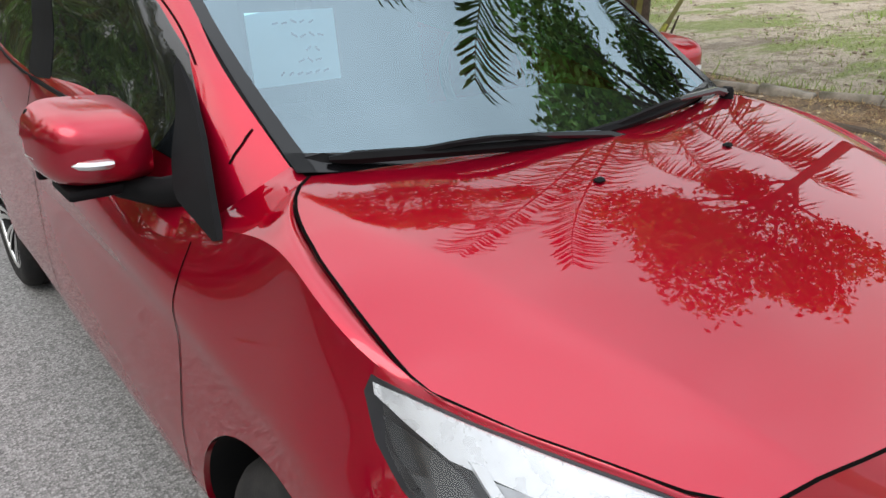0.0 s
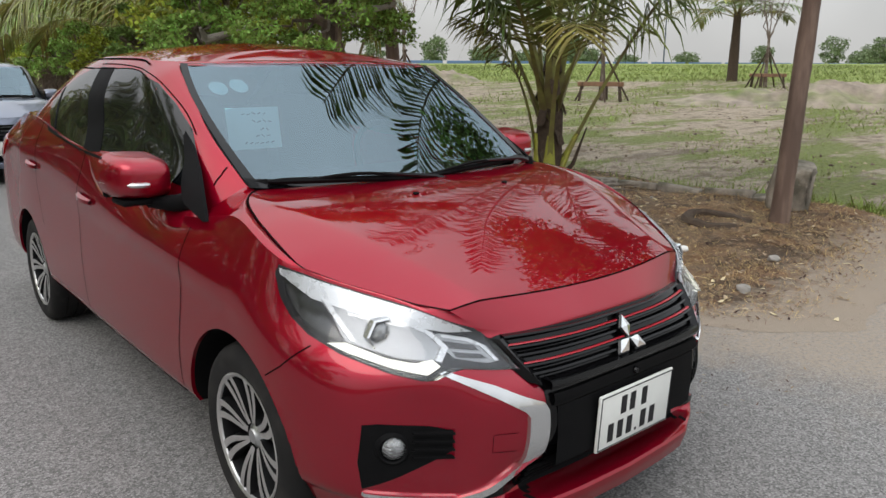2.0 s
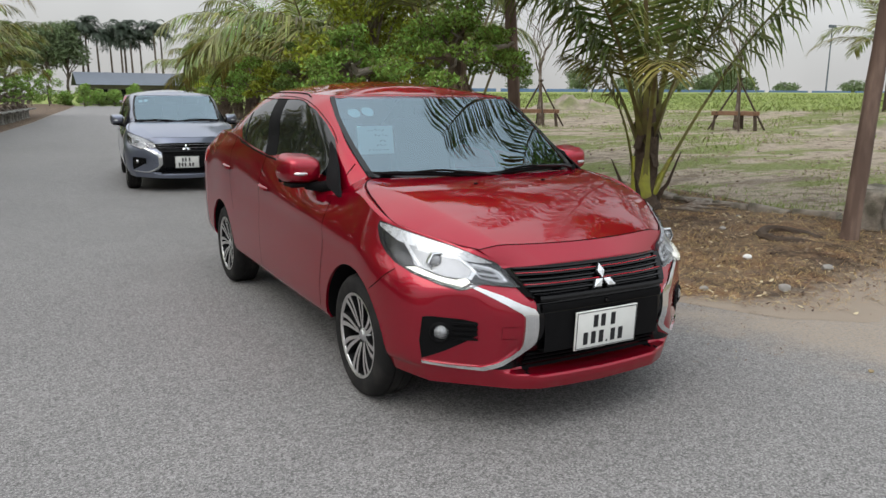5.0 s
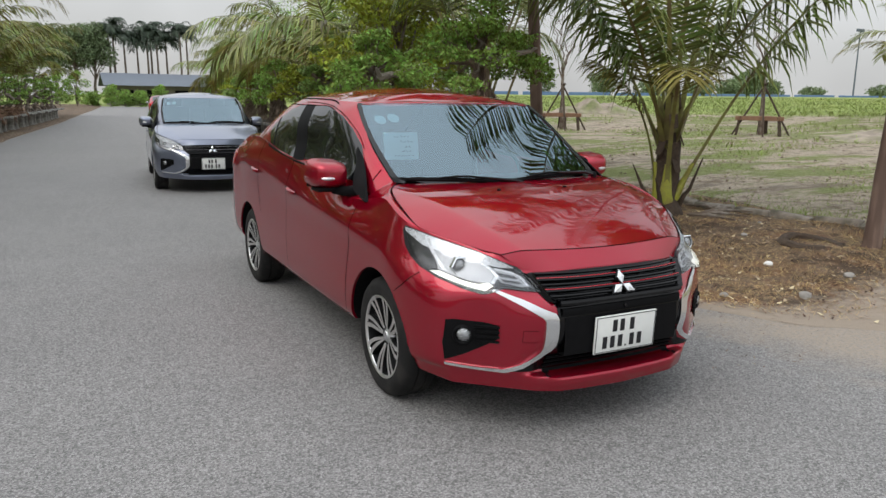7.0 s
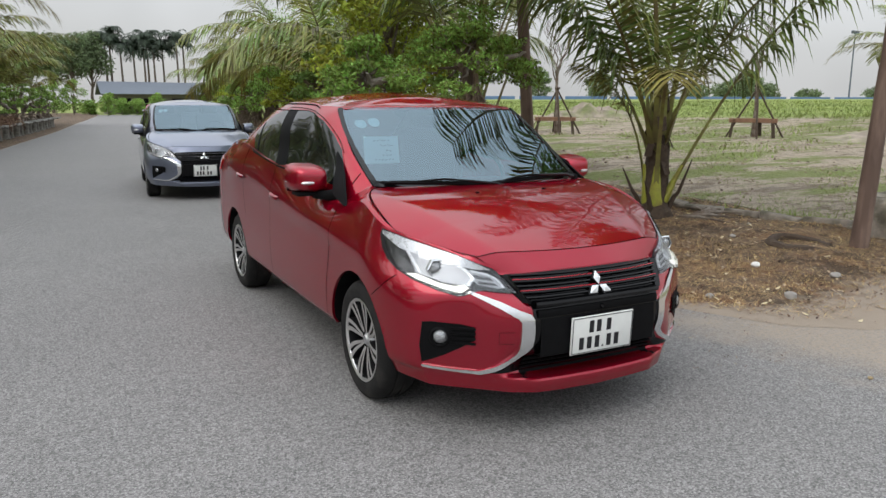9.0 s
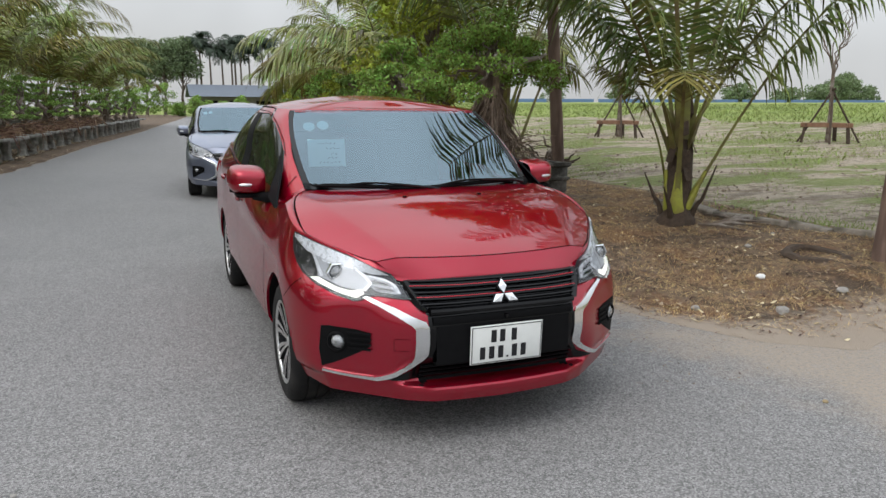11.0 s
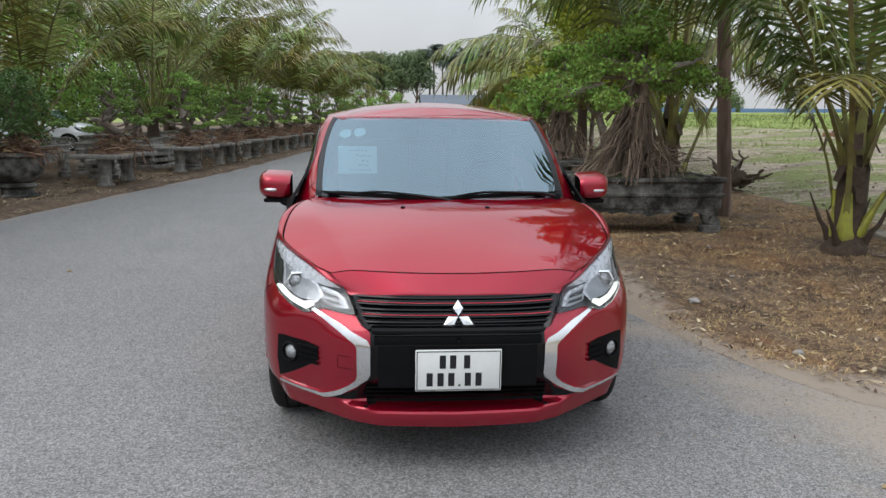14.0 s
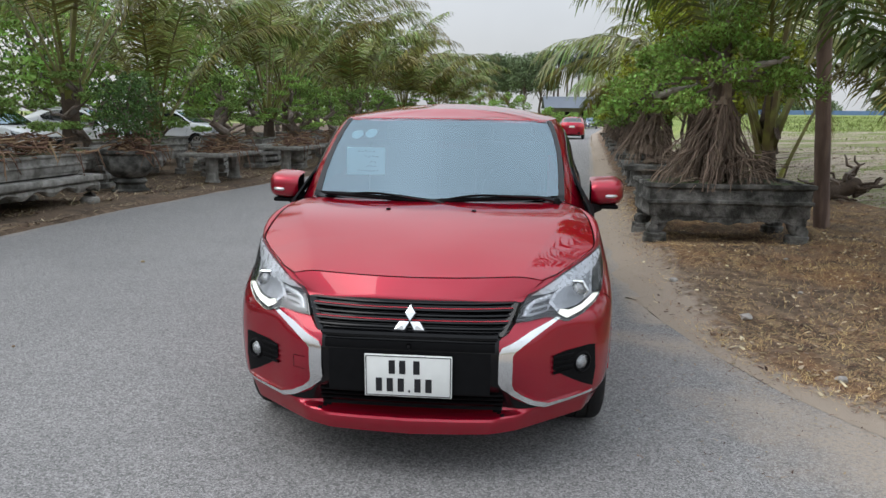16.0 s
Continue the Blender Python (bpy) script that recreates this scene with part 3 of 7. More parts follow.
def build_car(name, label, paint, stripe, lamps_on, at, sheet=True, twin_spokes=8, detail=True):
    car = thing(name, label, "car", at)
    # shell
    rows = shell_rows()
    shell = bmesh.new()
    grid_bm(mirrored(rows), False, shell)
    bmesh.ops.remove_doubles(shell, verts=shell.verts, dist=1e-5)
    nose, side = hood_edge()
    belt = rows[-1]
    i3 = int(np.argmin(np.abs(belt[:, 0] - 0.45) + (belt[:, 1] > 0.6) * 9))
    i_a = int(np.argmin(np.abs(belt[:, 1] - 0.95) + (belt[:, 0] < 0.5) * 9))
    i_b = int(np.argmin(np.abs(belt[:, 1] - 1.13) + (belt[:, 0] < 0.5) * 9))
    cab, ia, ib = cabin_rows()
    gap = 0.004
    out_side = [(x + gap * (0.5 if y < 0.56 else 1), y, z) for x, y, z in side]
    a_path = np.vstack([path_points([(x, y - gap, z) for x, y, z in nose], i3 + 1), path_points([nose[-1]] + out_side, i_a - i3 + 1)[1:],
                        path_points([out_side[-1], (0.622, 1.050, 1.003), tuple(cab[0][ia])], i_b - i_a + 1)[1:]])
    b_path = np.array(belt[:i_b + 1])
    strip = []
    for s in np.linspace(0, 1, 9):
        r = a_path * (1 - s) + b_path * s
        r[:, 2] += 0.006 * 4 * s * (1 - s) * np.interp(np.arange(len(r)), [i3 * 0.8, i3 * 1.2, i_a, i_b], [0, 1, 1, 0.2])
        strip.append(r)
    tops = grid_bm([r for r in strip], flip=True)
    ib0 = int(np.argmin(np.abs(cab[0][:, 1] - 1.14) + (cab[0][:, 0] < 0.7) * 9))
    a2, b2 = path_points(cab[0][ib0:], len(belt) - i_b), np.array(belt[i_b:])
    deck = []
    for s in np.linspace(0, 1, 8):
        r = a2 * (1 - s) + b2 * s
        w = np.linalg.norm(a2 - b2, axis=1)
        r[:, 2] += 0.05 * np.minimum(w, 0.4) * 4 * s * (1 - s)
        deck.append(r)
    grid_bm(deck, False, tops, True)
    both_sides(tops)
    skin_full = Skin([shell, tops])
    cut_arches(shell)
    tops_me = bpy.data.meshes.new("tmp")
    tops.to_mesh(tops_me)
    tops.free()
    shell.from_mesh(tops_me)
    bpy.data.meshes.remove(tops_me)
    bmesh.ops.remove_doubles(shell, verts=shell.verts, dist=0.0015)
    # pillars, door frames and roof belong to the shell; glass is apart
    mid = [r[ia:ib + 1] for r in cab]
    pill = grid_bm(mid)
    both_sides(pill)
    roof_rows = []
    edge = cab[-1]
    for s in np.linspace(0, 1, 12):
        cy = np.interp(edge[:, 1], [1.62, 3.05], [1.80, 2.85])
        r = edge.copy()
        r[:, 0] *= (1 - s)
        r[:, 1] = edge[:, 1] * (1 - s) + cy * s
        crown = np.interp(r[:, 1], [1.6, 1.8, 2.2, 2.6, 2.9, 3.1], [1.398, 1.452, 1.486, 1.484, 1.45, 1.405])
        r[:, 2] = edge[:, 2] + (np.maximum(crown, edge[:, 2]) - edge[:, 2]) * (1 - (1 - s) ** 2)
        roof_rows.append(r)
    roof = grid_bm(roof_rows)
    both_sides(roof)
    bmesh.ops.remove_doubles(roof, verts=roof.verts, dist=0.001)
    cabin_skin = Skin([pill])
    whole_skin = Skin([shell, pill])
    for b in (shell, pill, roof):
        bmesh.ops.recalc_face_normals(b, faces=b.faces)
    body = part("body", shell, [paint, BLACK], car, angle=24)
    body.data.polygons.foreach_set("material_index", [1 if 0.2705 < f.center.z < 0.34 and abs(f.center.x) < 0.36 and f.center.y < 0.16 else 0 for f in body.data.polygons])
    part("cabin_frame", pill, paint, car, angle=50)
    part("roof", roof, paint, car, angle=50)
    # bonnet
    hrows = []
    for t in np.linspace(0, 1, 90):
        row = []
        for w in np.linspace(-1, 1, 131):
            x = w * hood_half(t)
            y = (0.153 + 0.07 * w * w) * (1 - t) + (0.935 + 0.095 * w * w) * t
            row.append((x, y, hood_height(x, y) + 0.0015))
        hrows.append(row)
    hb = grid_bm(hrows)
    rim = [e for e in hb.edges if len(e.link_faces) == 1]
    down = bmesh.ops.extrude_edge_only(hb, edges=rim)["geom"]
    bmesh.ops.translate(hb, vec=(0, 0, -0.02), verts=[g for g in down if isinstance(g, bmesh.types.BMVert)])
    bmesh.ops.recalc_face_normals(hb, faces=hb.faces)
    hood = part("bonnet", hb, paint, car, angle=40)
    seam = nose + side
    seam = [(-x, y, z) for x, y, z in seam[::-1]] + seam[1:]
    part("bonnet_gap", ribbon([(x, y - 0.002, z) for x, y, z in seam], 0.0055, lambda p: Vector((0, -0.3, 0.95)), 0.003), SEAM, car)
    # windscreen, black border, rear window
    wrows = [np.array(r[:ia + 1]) for r in cab[:21]]
    # one even curve across and up the glass
    q = np.linspace(0, 1, 21)
    up = np.stack([np.ones(21), q, q * q], 1)
    grid = np.array(wrows)
    grid = np.einsum("ij,jkl->ikl", up @ np.linalg.pinv(up), grid)
    for j in range(21):
        x2 = grid[j, :, 0] ** 2
        across = np.stack([np.ones(len(x2)), x2], 1)
        grid[j, :, 1:] = across @ (np.linalg.pinv(across) @ grid[j, :, 1:])
    wrows = list(grid)
    ws = grid_bm(mirrored(wrows))
    bmesh.ops.recalc_face_normals(ws, faces=ws.faces)
    glass = part("windscreen", ws, WINDSCREEN, car, "bluish tinted windscreen glass")
    glass.visible_shadow = False
    hi = [np.array(r[:ia + 1]) for r in cab[20:]]
    header = grid_bm(mirrored(hi))
    part("roof_front_edge", header, paint, car)
    full = mirrored(wrows)
    nrm = Vector((0, -0.48, 0.88))
    border = bmesh.new()
    m = len(full[0])
    lift = np.array((0, -0.48, 0.88)) * 0.003
    grid_bm([[full[j][i] + lift for i in (0, 1, 2)] for j in range(len(full))], False, border)
    grid_bm([[full[j][m - 1 - i] + lift for i in (2, 1, 0)] for j in range(len(full))], False, border)
    grid_bm([[p + lift for p in full[j]] for j in (0, 1)], False, border)
    top_a, top_b = full[20], full[20] * 0.85 + full[19] * 0.15
    grid_bm([[p + lift for p in top_b], [p + lift for p in top_a]], False, border)
    part("windscreen_border", border, GLOSS_BLACK, car, "black windscreen border")
    rr = [np.array(r[ib:])[::-1] for r in cab]
    rg = grid_bm(mirrored(rr))
    bmesh.ops.recalc_face_normals(rg, faces=rg.faces)
    part("rear_window", rg, GLASS_DARK, car)
    # dark joint along the roof's side and the door frames
    for r, w in ((22, 0.008), (18, 0.005)):
        for s in (-1, 1):
            pts = [(s * p[0], p[1], p[2]) for p in cab[r][ia + 9:ib - 4]]
            part("roof_joint", ribbon(pts, w, lambda p, s=s: Vector((s * 0.8, 0, 0.6)), 0.003), SEAM, car)
    # cowl
    hr = [(w * 0.612, 0.935 + 0.095 * w * w + 0.006, hood_height(w * 0.612, 0.935 + 0.095 * w * w) - 0.012) for w in np.linspace(-1, 1, 41)]
    base = mirrored([cab[0][:ia + 1]])[0]
    bp = path_points(base, 41)
    cowl = grid_bm([hr, [tuple(0.5 * np.array(a) + 0.5 * b + np.array((0, 0, -0.006))) for a, b in zip(hr, bp)], [tuple(b + np.array((0, 0.004, 0.002))) for b in bp]])
    part("cowl", cowl, BLACK, car)
    # cabin lining, dashboard and seats
    liner = bmesh.new()
    grid_bm([np.array(r) * np.array((0.965, 1, 1)) - np.array((0, 0, 0.012)) for r in mid], False, liner)
    both_sides(liner)
    lr = [np.array(r) * np.array((0.97, 1, 1)) - np.array((0, 0, 0.02)) for r in roof_rows]
    grid_bm(lr, False, liner)
    grid_bm([[(-x, y, z) for x, y, z in r] for r in lr], False, liner)
    part("cabin_lining", liner, CABIN, car)
    dash = [[(x, 0.96 + 0.12 * (x / 0.65) ** 2 + y, z - 0.05 * (x / 0.7) ** 4) for x in np.linspace(-0.70, 0.70, 24)] for y, z in ((0, 0.94), (0.06, 0.965), (0.3, 0.985), (0.5, 0.98), (0.62, 0.95), (0.66, 0.86), (0.62, 0.5))]
    part("dashboard", grid_bm(dash), CABIN, car)
    part("cabin_floor", box_bm((1.4, 2.6, 0.05), (0, 2.3, 0.45)), CABIN, car)
    part("rear_bulkhead", box_bm((1.3, 0.05, 0.7), (0, 3.35, 0.8)), CABIN, car)
    for sx in (-0.36, 0.36):
        seat = thing_part("front_seat", car)
        part("seat_cushion", box_bm((0.5, 0.5, 0.16), (sx, 2.05, 0.62), 0.05, 2), CABIN, seat)
        part("seat_back", box_bm((0.48, 0.14, 0.6), (sx, 2.36, 0.95), 0.05, 2, rot=Matrix.Rotation(radians(-12), 4, "X")), CABIN, seat)
        part("headrest", box_bm((0.26, 0.10, 0.17), (sx, 2.45, 1.30), 0.04, 2), CABIN, seat)
    wheel = lathe([(0.17 + 0.014 * math.cos(a), 0.014 * math.sin(a)) for a in np.linspace(0, 2 * math.pi, 9)], 28)
    bmesh.ops.transform(wheel, matrix=pose(0.36, 1.66, 0.98, 65, 0, 0), verts=wheel.verts)
    part("steering_wheel", wheel, BLACK, car)
    part("rear_view_mirror", box_bm((0.20, 0.025, 0.055), (0.0, 1.60, 1.315), 0.012, 2), BLACK, car)
    fr, sd = on_front(skin_full), {s: on_side(skin_full, s) for s in (-1, 1)}
    cs = {s: on_side(cabin_skin, s) for s in (-1, 1)}
    al = {s: on_side(whole_skin, s) for s in (-1, 1)}
    if sheet:
        # card behind the glass with unreadable handwriting
        card = part("price_card", box_bm((0.212, 0.0016, 0.150), (-0.433, 1.395, 1.160), rot=pose(0, 0, 0, -8, 0, 3)), SHEET, car, "pale blue handwritten card behind the windscreen")
        rnd = random.Random(4)
        for i, (rowz, n, x0) in enumerate(((0.05, 5, -0.06), (0.022, 4, -0.02), (-0.006, 2, 0.01), (-0.03, 3, -0.01), (-0.055, 7, -0.08))):
            for k in range(n):
                b = box_bm((0.012 + 0.004 * rnd.random(), 0.001, 0.004), (x0 + k * 0.021 - 0.433 + 0.02, 1.3925 + rowz * 0.14, 1.160 + rowz + 0.004 * rnd.random()), rot=pose(0, 0, 0, -8, rnd.uniform(-50, 50), 3))
                part("pen_stroke", b, INK_BLUE, card)
    for dx in (-0.505, -0.425):
        pts = []
        for k in range(18):
            a = 2 * math.pi * k / 18
            pts.append((dx + 0.034 * math.cos(a), 1.520 + 0.038 * math.sin(a)))
        st = bmesh.new()
        ring = [st.verts.new((x, y, windscreen_z(full, x, y) - 0.006)) for x, y in pts]
        st.faces.new(ring)
        part("windscreen_sticker", st, STICKER, car, "small pale oval sticker")
    # side glass
    for s in (-1, 1):
        push = (s, 0, 0)
        lay("front_side_window", [(1.25, 0.985), (1.275, 1.075), (1.37, 1.168), (1.52, 1.250), (1.68, 1.318), (1.85, 1.352), (2.0, 1.368), (2.165, 1.372), (2.05, 1.032), (1.7, 1.018)], cs[s], 0.003, 0.004, GLASS_DARK, car, push=push)
        lay("rear_side_window", [(2.225, 1.048), (2.36, 1.373), (2.5, 1.365), (2.66, 1.338), (2.80, 1.285), (2.93, 1.215), (2.91, 1.17), (2.81, 1.105), (2.5, 1.075)], cs[s], 0.003, 0.004, GLASS_DARK, car, push=push)
        lay("door_pillar_trim", [(2.055, 1.028), (2.17, 1.374), (2.355, 1.376), (2.22, 1.044)], cs[s], 0.004, 0.006, BLACK, car, push=push)
        lay("quarter_bar", [(2.70, 1.094), (2.80, 1.286), (2.825, 1.275), (2.725, 1.098)], cs[s], 0.005, 0.006, BLACK, car, push=push)
        part("mirror_triangle", mirror_triangle_bm(s), BLACK, car)
        lay("belt_moulding", [(1.34, 0.968), (1.7, 1.006), (2.2, 1.036), (2.8, 1.094), (2.93, 1.20), (2.945, 1.205), (2.825, 1.082), (2.2, 1.026), (1.7, 0.998)], lambda a, b, s=s: (min((cs[s](a, b)[0], sd[s](a, b)[0]), key=lambda p: -abs(p.x)), Vector((s, 0, 0))), 0.004, 0.006, BLACK, car, push=push)
        nside = lambda p, s=s: Vector((s, 0, 0))
        for line in ([(1.150, 0.88), (1.165, 0.75), (1.185, 0.62), (1.225, 0.45), (1.245, 0.29)], [(2.20, 1.03), (2.30, 0.85), (2.325, 0.6), (2.325, 0.29)],
                     [(2.93, 1.16), (3.02, 1.0), (3.05, 0.80), (2.98, 0.60)], [(0.60, 0.565), (0.53, 0.61), (0.45, 0.68)], [(1.25, 0.288), (2.0, 0.288), (3.0, 0.293)]):
            pts = path_points([(0, a, b) for a, b in line], 24)
            part("panel_joint", ribbon([skin_full.side(p[1], p[2], s) for p in pts], 0.004, nside, 0.0012), SEAM, car)
        fy = np.linspace(1.34, 2.4, 44)
        frame_line = [(0, a, b) for a, b in zip(fy, spline_at([1.30, 1.42, 1.56, 1.71, 1.88, 2.1, 2.4], [1.122, 1.206, 1.276, 1.334, 1.366, 1.384, 1.388], fy))]
        part("door_frame_joint", ribbon([cabin_skin.side(p[1], p[2], s) for p in frame_line], 0.0045, lambda p, s=s: Vector((s * 0.8, -0.25, 0.5)).normalized(), 0.002), SEAM, car)
        joint = [whole_skin.tree.find_nearest(Vector((s * x, y, z)))[0] for x, y, z in path_points([(0.742, 1.145, 1.03), (0.70, 1.150, 1.05), (0.655, 1.160, 1.062)], 9)]
        part("fender_joint", ribbon(joint, 0.0045, lambda p, s=s: Vector((s * 0.4, -0.5, 0.7)).normalized(), 0.002), SEAM, car)
        for hy, hz in ((2.16, 0.838), (3.09, 0.892)):
            handle = part("door_handle", handle_bm(skin_full, hy, hz, s), paint, car)
        # door mirror
        mirror = thing_part("door_mirror", car)
        part("mirror_cap", mirror_bm(s), paint, mirror)
        part("mirror_stalk", tube([(s * 0.745, 1.22, 0.95), (s * 0.79, 1.28, 0.938), (s * 0.84, 1.36, 0.940)], [0.034, 0.028, 0.022], 10), BLACK, mirror)
        part("mirror_lower_edge", mirror_edge_bm(s), BLACK, mirror)
        part("mirror_backing", box_bm((0.165, 0.02, 0.135), (s * 0.878, 1.445, 1.020), 0.008, 2), BLACK, mirror)
        part("mirror_face", box_bm((0.155, 0.012, 0.125), (s * 0.880, 1.452, 1.020), 0.005, 2), CHROME, mirror)
        ind = [(s * (0.862 + 0.108 * t), 1.279 + 0.004 * t + 0.150 * t ** 3.2, 1.006 + 0.002 * t) for t in np.linspace(0, 1, 12)]
        part("indicator_strip", tube(ind, [0.006] + [0.0095] * 10 + [0.004], 8), SATIN, mirror, "clear silver indicator strip")
    # wheels and arches
    tyre, barrel, disc, well = wheel_meshes(ALLOY, ALLOY_DARK)
    wheel = thing_part("wheel", car)
    part("tyre", tyre, RUBBER, wheel)
    part("rim", barrel, ALLOY, wheel)
    part("rim_disc", disc, ALLOY_DARK, wheel)
    part("rim_well", well, ALLOY_DARK, wheel)
    for k in range(twin_spokes):
        a = 2 * math.pi * k / twin_spokes
        w = 2 * math.pi / twin_spokes
        for a1, bend in ((a - 0.15 * w, 0.07), (a + 0.15 * w, 0.09)):
            sp = part("spoke", spoke_bm(a - 0.14 * w if a1 < a else a + 0.14 * w, a1, bend), [ALLOY, ALLOY_DARK], wheel)
            sp.data.polygons.foreach_set("material_index", [0 if i % 3 == 1 else 1 for i in range(len(sp.data.polygons))])
    hub = lathe([(0.002, -0.070), (0.022, -0.070), (0.027, -0.064), (0.036, -0.060), (0.046, -0.05), (0.05, -0.03)], 24, "x")
    part("hub_cap", hub, SATIN, wheel)
    for k in range(4):
        a = 2 * math.pi * (k + 0.5) / 4
        nut = lathe([(0.001, -0.062), (0.008, -0.062), (0.010, -0.058), (0.010, -0.03)], 6, "x")
        bmesh.ops.translate(nut, vec=(0, 0.058 * math.cos(a), 0.058 * math.sin(a)), verts=nut.verts)
        part("wheel_nut", nut, SATIN, wheel)
    wheel.matrix_basis = pose(-0.715, WHEEL_Y[0], WHEEL_R - 0.004, 10)
    for sx, wy, turn in ((-1, WHEEL_Y[1], 40), (1, WHEEL_Y[0], 25), (1, WHEEL_Y[1], 70)):
        c = copy_thing(wheel, pose(sx * 0.715, wy, WHEEL_R - 0.004, turn, 0, 0 if sx < 0 else 180))
        c.parent = car
    for cy, cz, r in ARCHES:
        for s in (-1, 1):
            arc = [(cy + (r - 0.001) * math.cos(a), cz + (r - 0.001) * math.sin(a)) for a in np.linspace(0.0, math.pi, 60)]
            lip = [skin_full.side(y, z, s) for y, z in arc]
            rows2 = [[(p.x - s * d, p.y, p.z) for p in lip] for d in (0.0, 0.012)]
            deep = [(s * 0.45, y, z) for y, z in arc]
            part("wheel_arch_edge", grid_bm(rows2), paint, car)
            part("wheel_arch_liner", grid_bm([rows2[1], deep]), BLACK, car)
    part("underside", box_bm((1.16, 3.6, 0.06), (0, 2.3, 0.25)), BLACK, car)
    part("inner_bulkhead", box_bm((0.9, 3.6, 0.35), (0, 2.2, 0.44)), BLACK, car)
    front_details(car, skin_full, fr, paint, stripe, lamps_on)
    rear_details(car, skin_full, paint)
    wipers(car, full)
    for s in (-1, 1):
        x, y = s * 0.20, 0.74
        b = box_bm((0.022, 0.016, 0.009), (x, y, hood_height(x, y) + 0.004), 0.004, 1)
        part("washer_nozzle", b, BLACK, hood)
    return car


def thing_part(name, parent):
    ob = new(name)
    ob.parent = parent
    return ob


def windscreen_z(full, x, y):
    """Height of the windscreen over a plan point."""
    best, z = 9, 1.3
    for row in full:
        i = int(np.argmin(np.abs(row[:, 0] - x)))
        d = abs(row[i, 1] - y)
        if d < best:
            best, z = d, row[i, 2] + (y - row[i, 1]) * 0.56
    return z


def handle_bm(skin, y, z, s):
    bm = bmesh.new()
    rows = []
    for t in np.linspace(0, 1, 10):
        p = skin.side(y - 0.09 + 0.18 * t, z + 0.006 * t, s)
        outw = 0.028 * math.sin(math.pi * min(1, max(0, 0.08 + 0.84 * t))) ** 0.5
        h = 0.012 + 0.005 * t
        rows.append([p + Vector((s * outw * 0.35, 0, -h)), p + Vector((s * outw, 0, -h * 0.6)), p + Vector((s * outw, 0, h * 0.6)), p + Vector((s * outw * 0.35, 0, h))])
    grid_bm(rows, True, bm)
    bmesh.ops.recalc_face_normals(bm, faces=bm.faces)
    return bm


def mirror_triangle_bm(s):
    """The black corner piece between door window, pillar and fender that carries the mirror."""
    front = path_points([(0.684, 1.412, 1.172), (0.703, 1.305, 1.110), (0.728, 1.208, 1.050), (0.760, 1.115, 0.980), (0.782, 1.045, 0.912)], 16)
    back = path_points([(0.686, 1.419, 1.168), (0.724, 1.330, 1.075), (0.766, 1.270, 1.00), (0.796, 1.19, 0.955), (0.786, 1.057, 0.909)], 16)
    rows = [front * np.array((0.985, 1, 1))] + [front * (1 - q) + back * q for q in np.linspace(0, 1, 7)] + [back * np.array((0.97, 1, 1))]
    bm = grid_bm([[(s * x, y, z) for x, y, z in r] for r in rows])
    bmesh.ops.recalc_face_normals(bm, faces=bm.faces)
    return bm


def mirror_bm(s):
    """The rounded shell of a door mirror."""
    rows = []
    for v in np.linspace(-1, 1, 17):
        row = []
        for u in np.linspace(0, 1, 25):
            tall = 0.080 * max(0.0, 1 - abs((u - 0.42) / 0.585) ** 4.6) ** 0.5
            deep = max(0.0, 1 - abs(v) ** 4.0) ** 0.5 * max(0.0, 1 - abs((u - 0.36) / 0.645) ** 3.6) ** 0.5
            z = 1.020 + 0.010 * (u - 0.5) + tall * v * (1.0 if v > 0 else 0.94)
            row.append((s * (0.790 + 0.184 * u), 1.452 - 0.170 * deep, z))
        rows.append(row)
    bm = grid_bm(rows)
    bmesh.ops.remove_doubles(bm, verts=bm.verts, dist=0.0008)
    bmesh.ops.recalc_face_normals(bm, faces=bm.faces)
    return bm


def mirror_edge_bm(s):
    bm = box_bm((0.140, 0.125, 0.022), (s * 0.868, 1.385, 0.944), 0.009, 2)
    return bm


def lathe_at(p):
    bm = lathe([(0.001, 0.018), (0.012, 0.017), (0.017, 0.008), (0.018, -0.015)], 12)
    bmesh.ops.translate(bm, vec=p, verts=bm.verts)
    return bm


def wipers(car, full):
    """Two wipers lying along the foot of the windscreen."""
    def on_glass(x, up):
        j = min(int(up), len(full) - 2)
        i = int(np.argmin(np.abs(full[j][:, 0] - x)))
        p = full[j][i] * (1 - (up - j)) + full[j + 1][i] * (up - j)
        return Vector(p) + Vector((0, -0.006, 0.011))
    for x0, x1, u0, u1 in ((0.04, -0.575, 0.15, 0.45), (0.54, -0.10, 0.5, 0.3)):
        w = thing_part("wiper", car)
        q0, q1 = on_glass(x0, u0), on_glass(x1, u1)
        bow = Vector((0, -0.30, 0.06)) * abs(x1 - x0) * 0.22
        line = [q0.lerp(q1, t) + bow * math.sin(math.pi * t) for t in np.linspace(0, 1, 16)]
        part("wiper_blade", tube(line, [0.005] + [0.012] * 14 + [0.005], 6), BLACK, w)
        up = Vector((0, -0.014, 0.020))
        part("blade_bridge", tube([p + up * math.sin(math.pi * k / 9) for k, p in enumerate(line[3:13])], [0.004] + [0.006] * 8 + [0.004], 5), BLACK, w)
        foot = q0 + Vector((0.05 if x0 > x1 else -0.05, -0.03, -0.012))
        mid = line[8] + Vector((0, -0.012, 0.020))
        part("wiper_arm", tube([foot, foot.lerp(mid, 0.2) + Vector((0, 0, 0.014)), foot.lerp(mid, 0.7) + Vector((0, 0, 0.008)), mid], [0.013, 0.009, 0.006, 0.005], 6), GLOSS_BLACK, w)
        part("wiper_pivot", lathe_at(foot), BLACK, w)


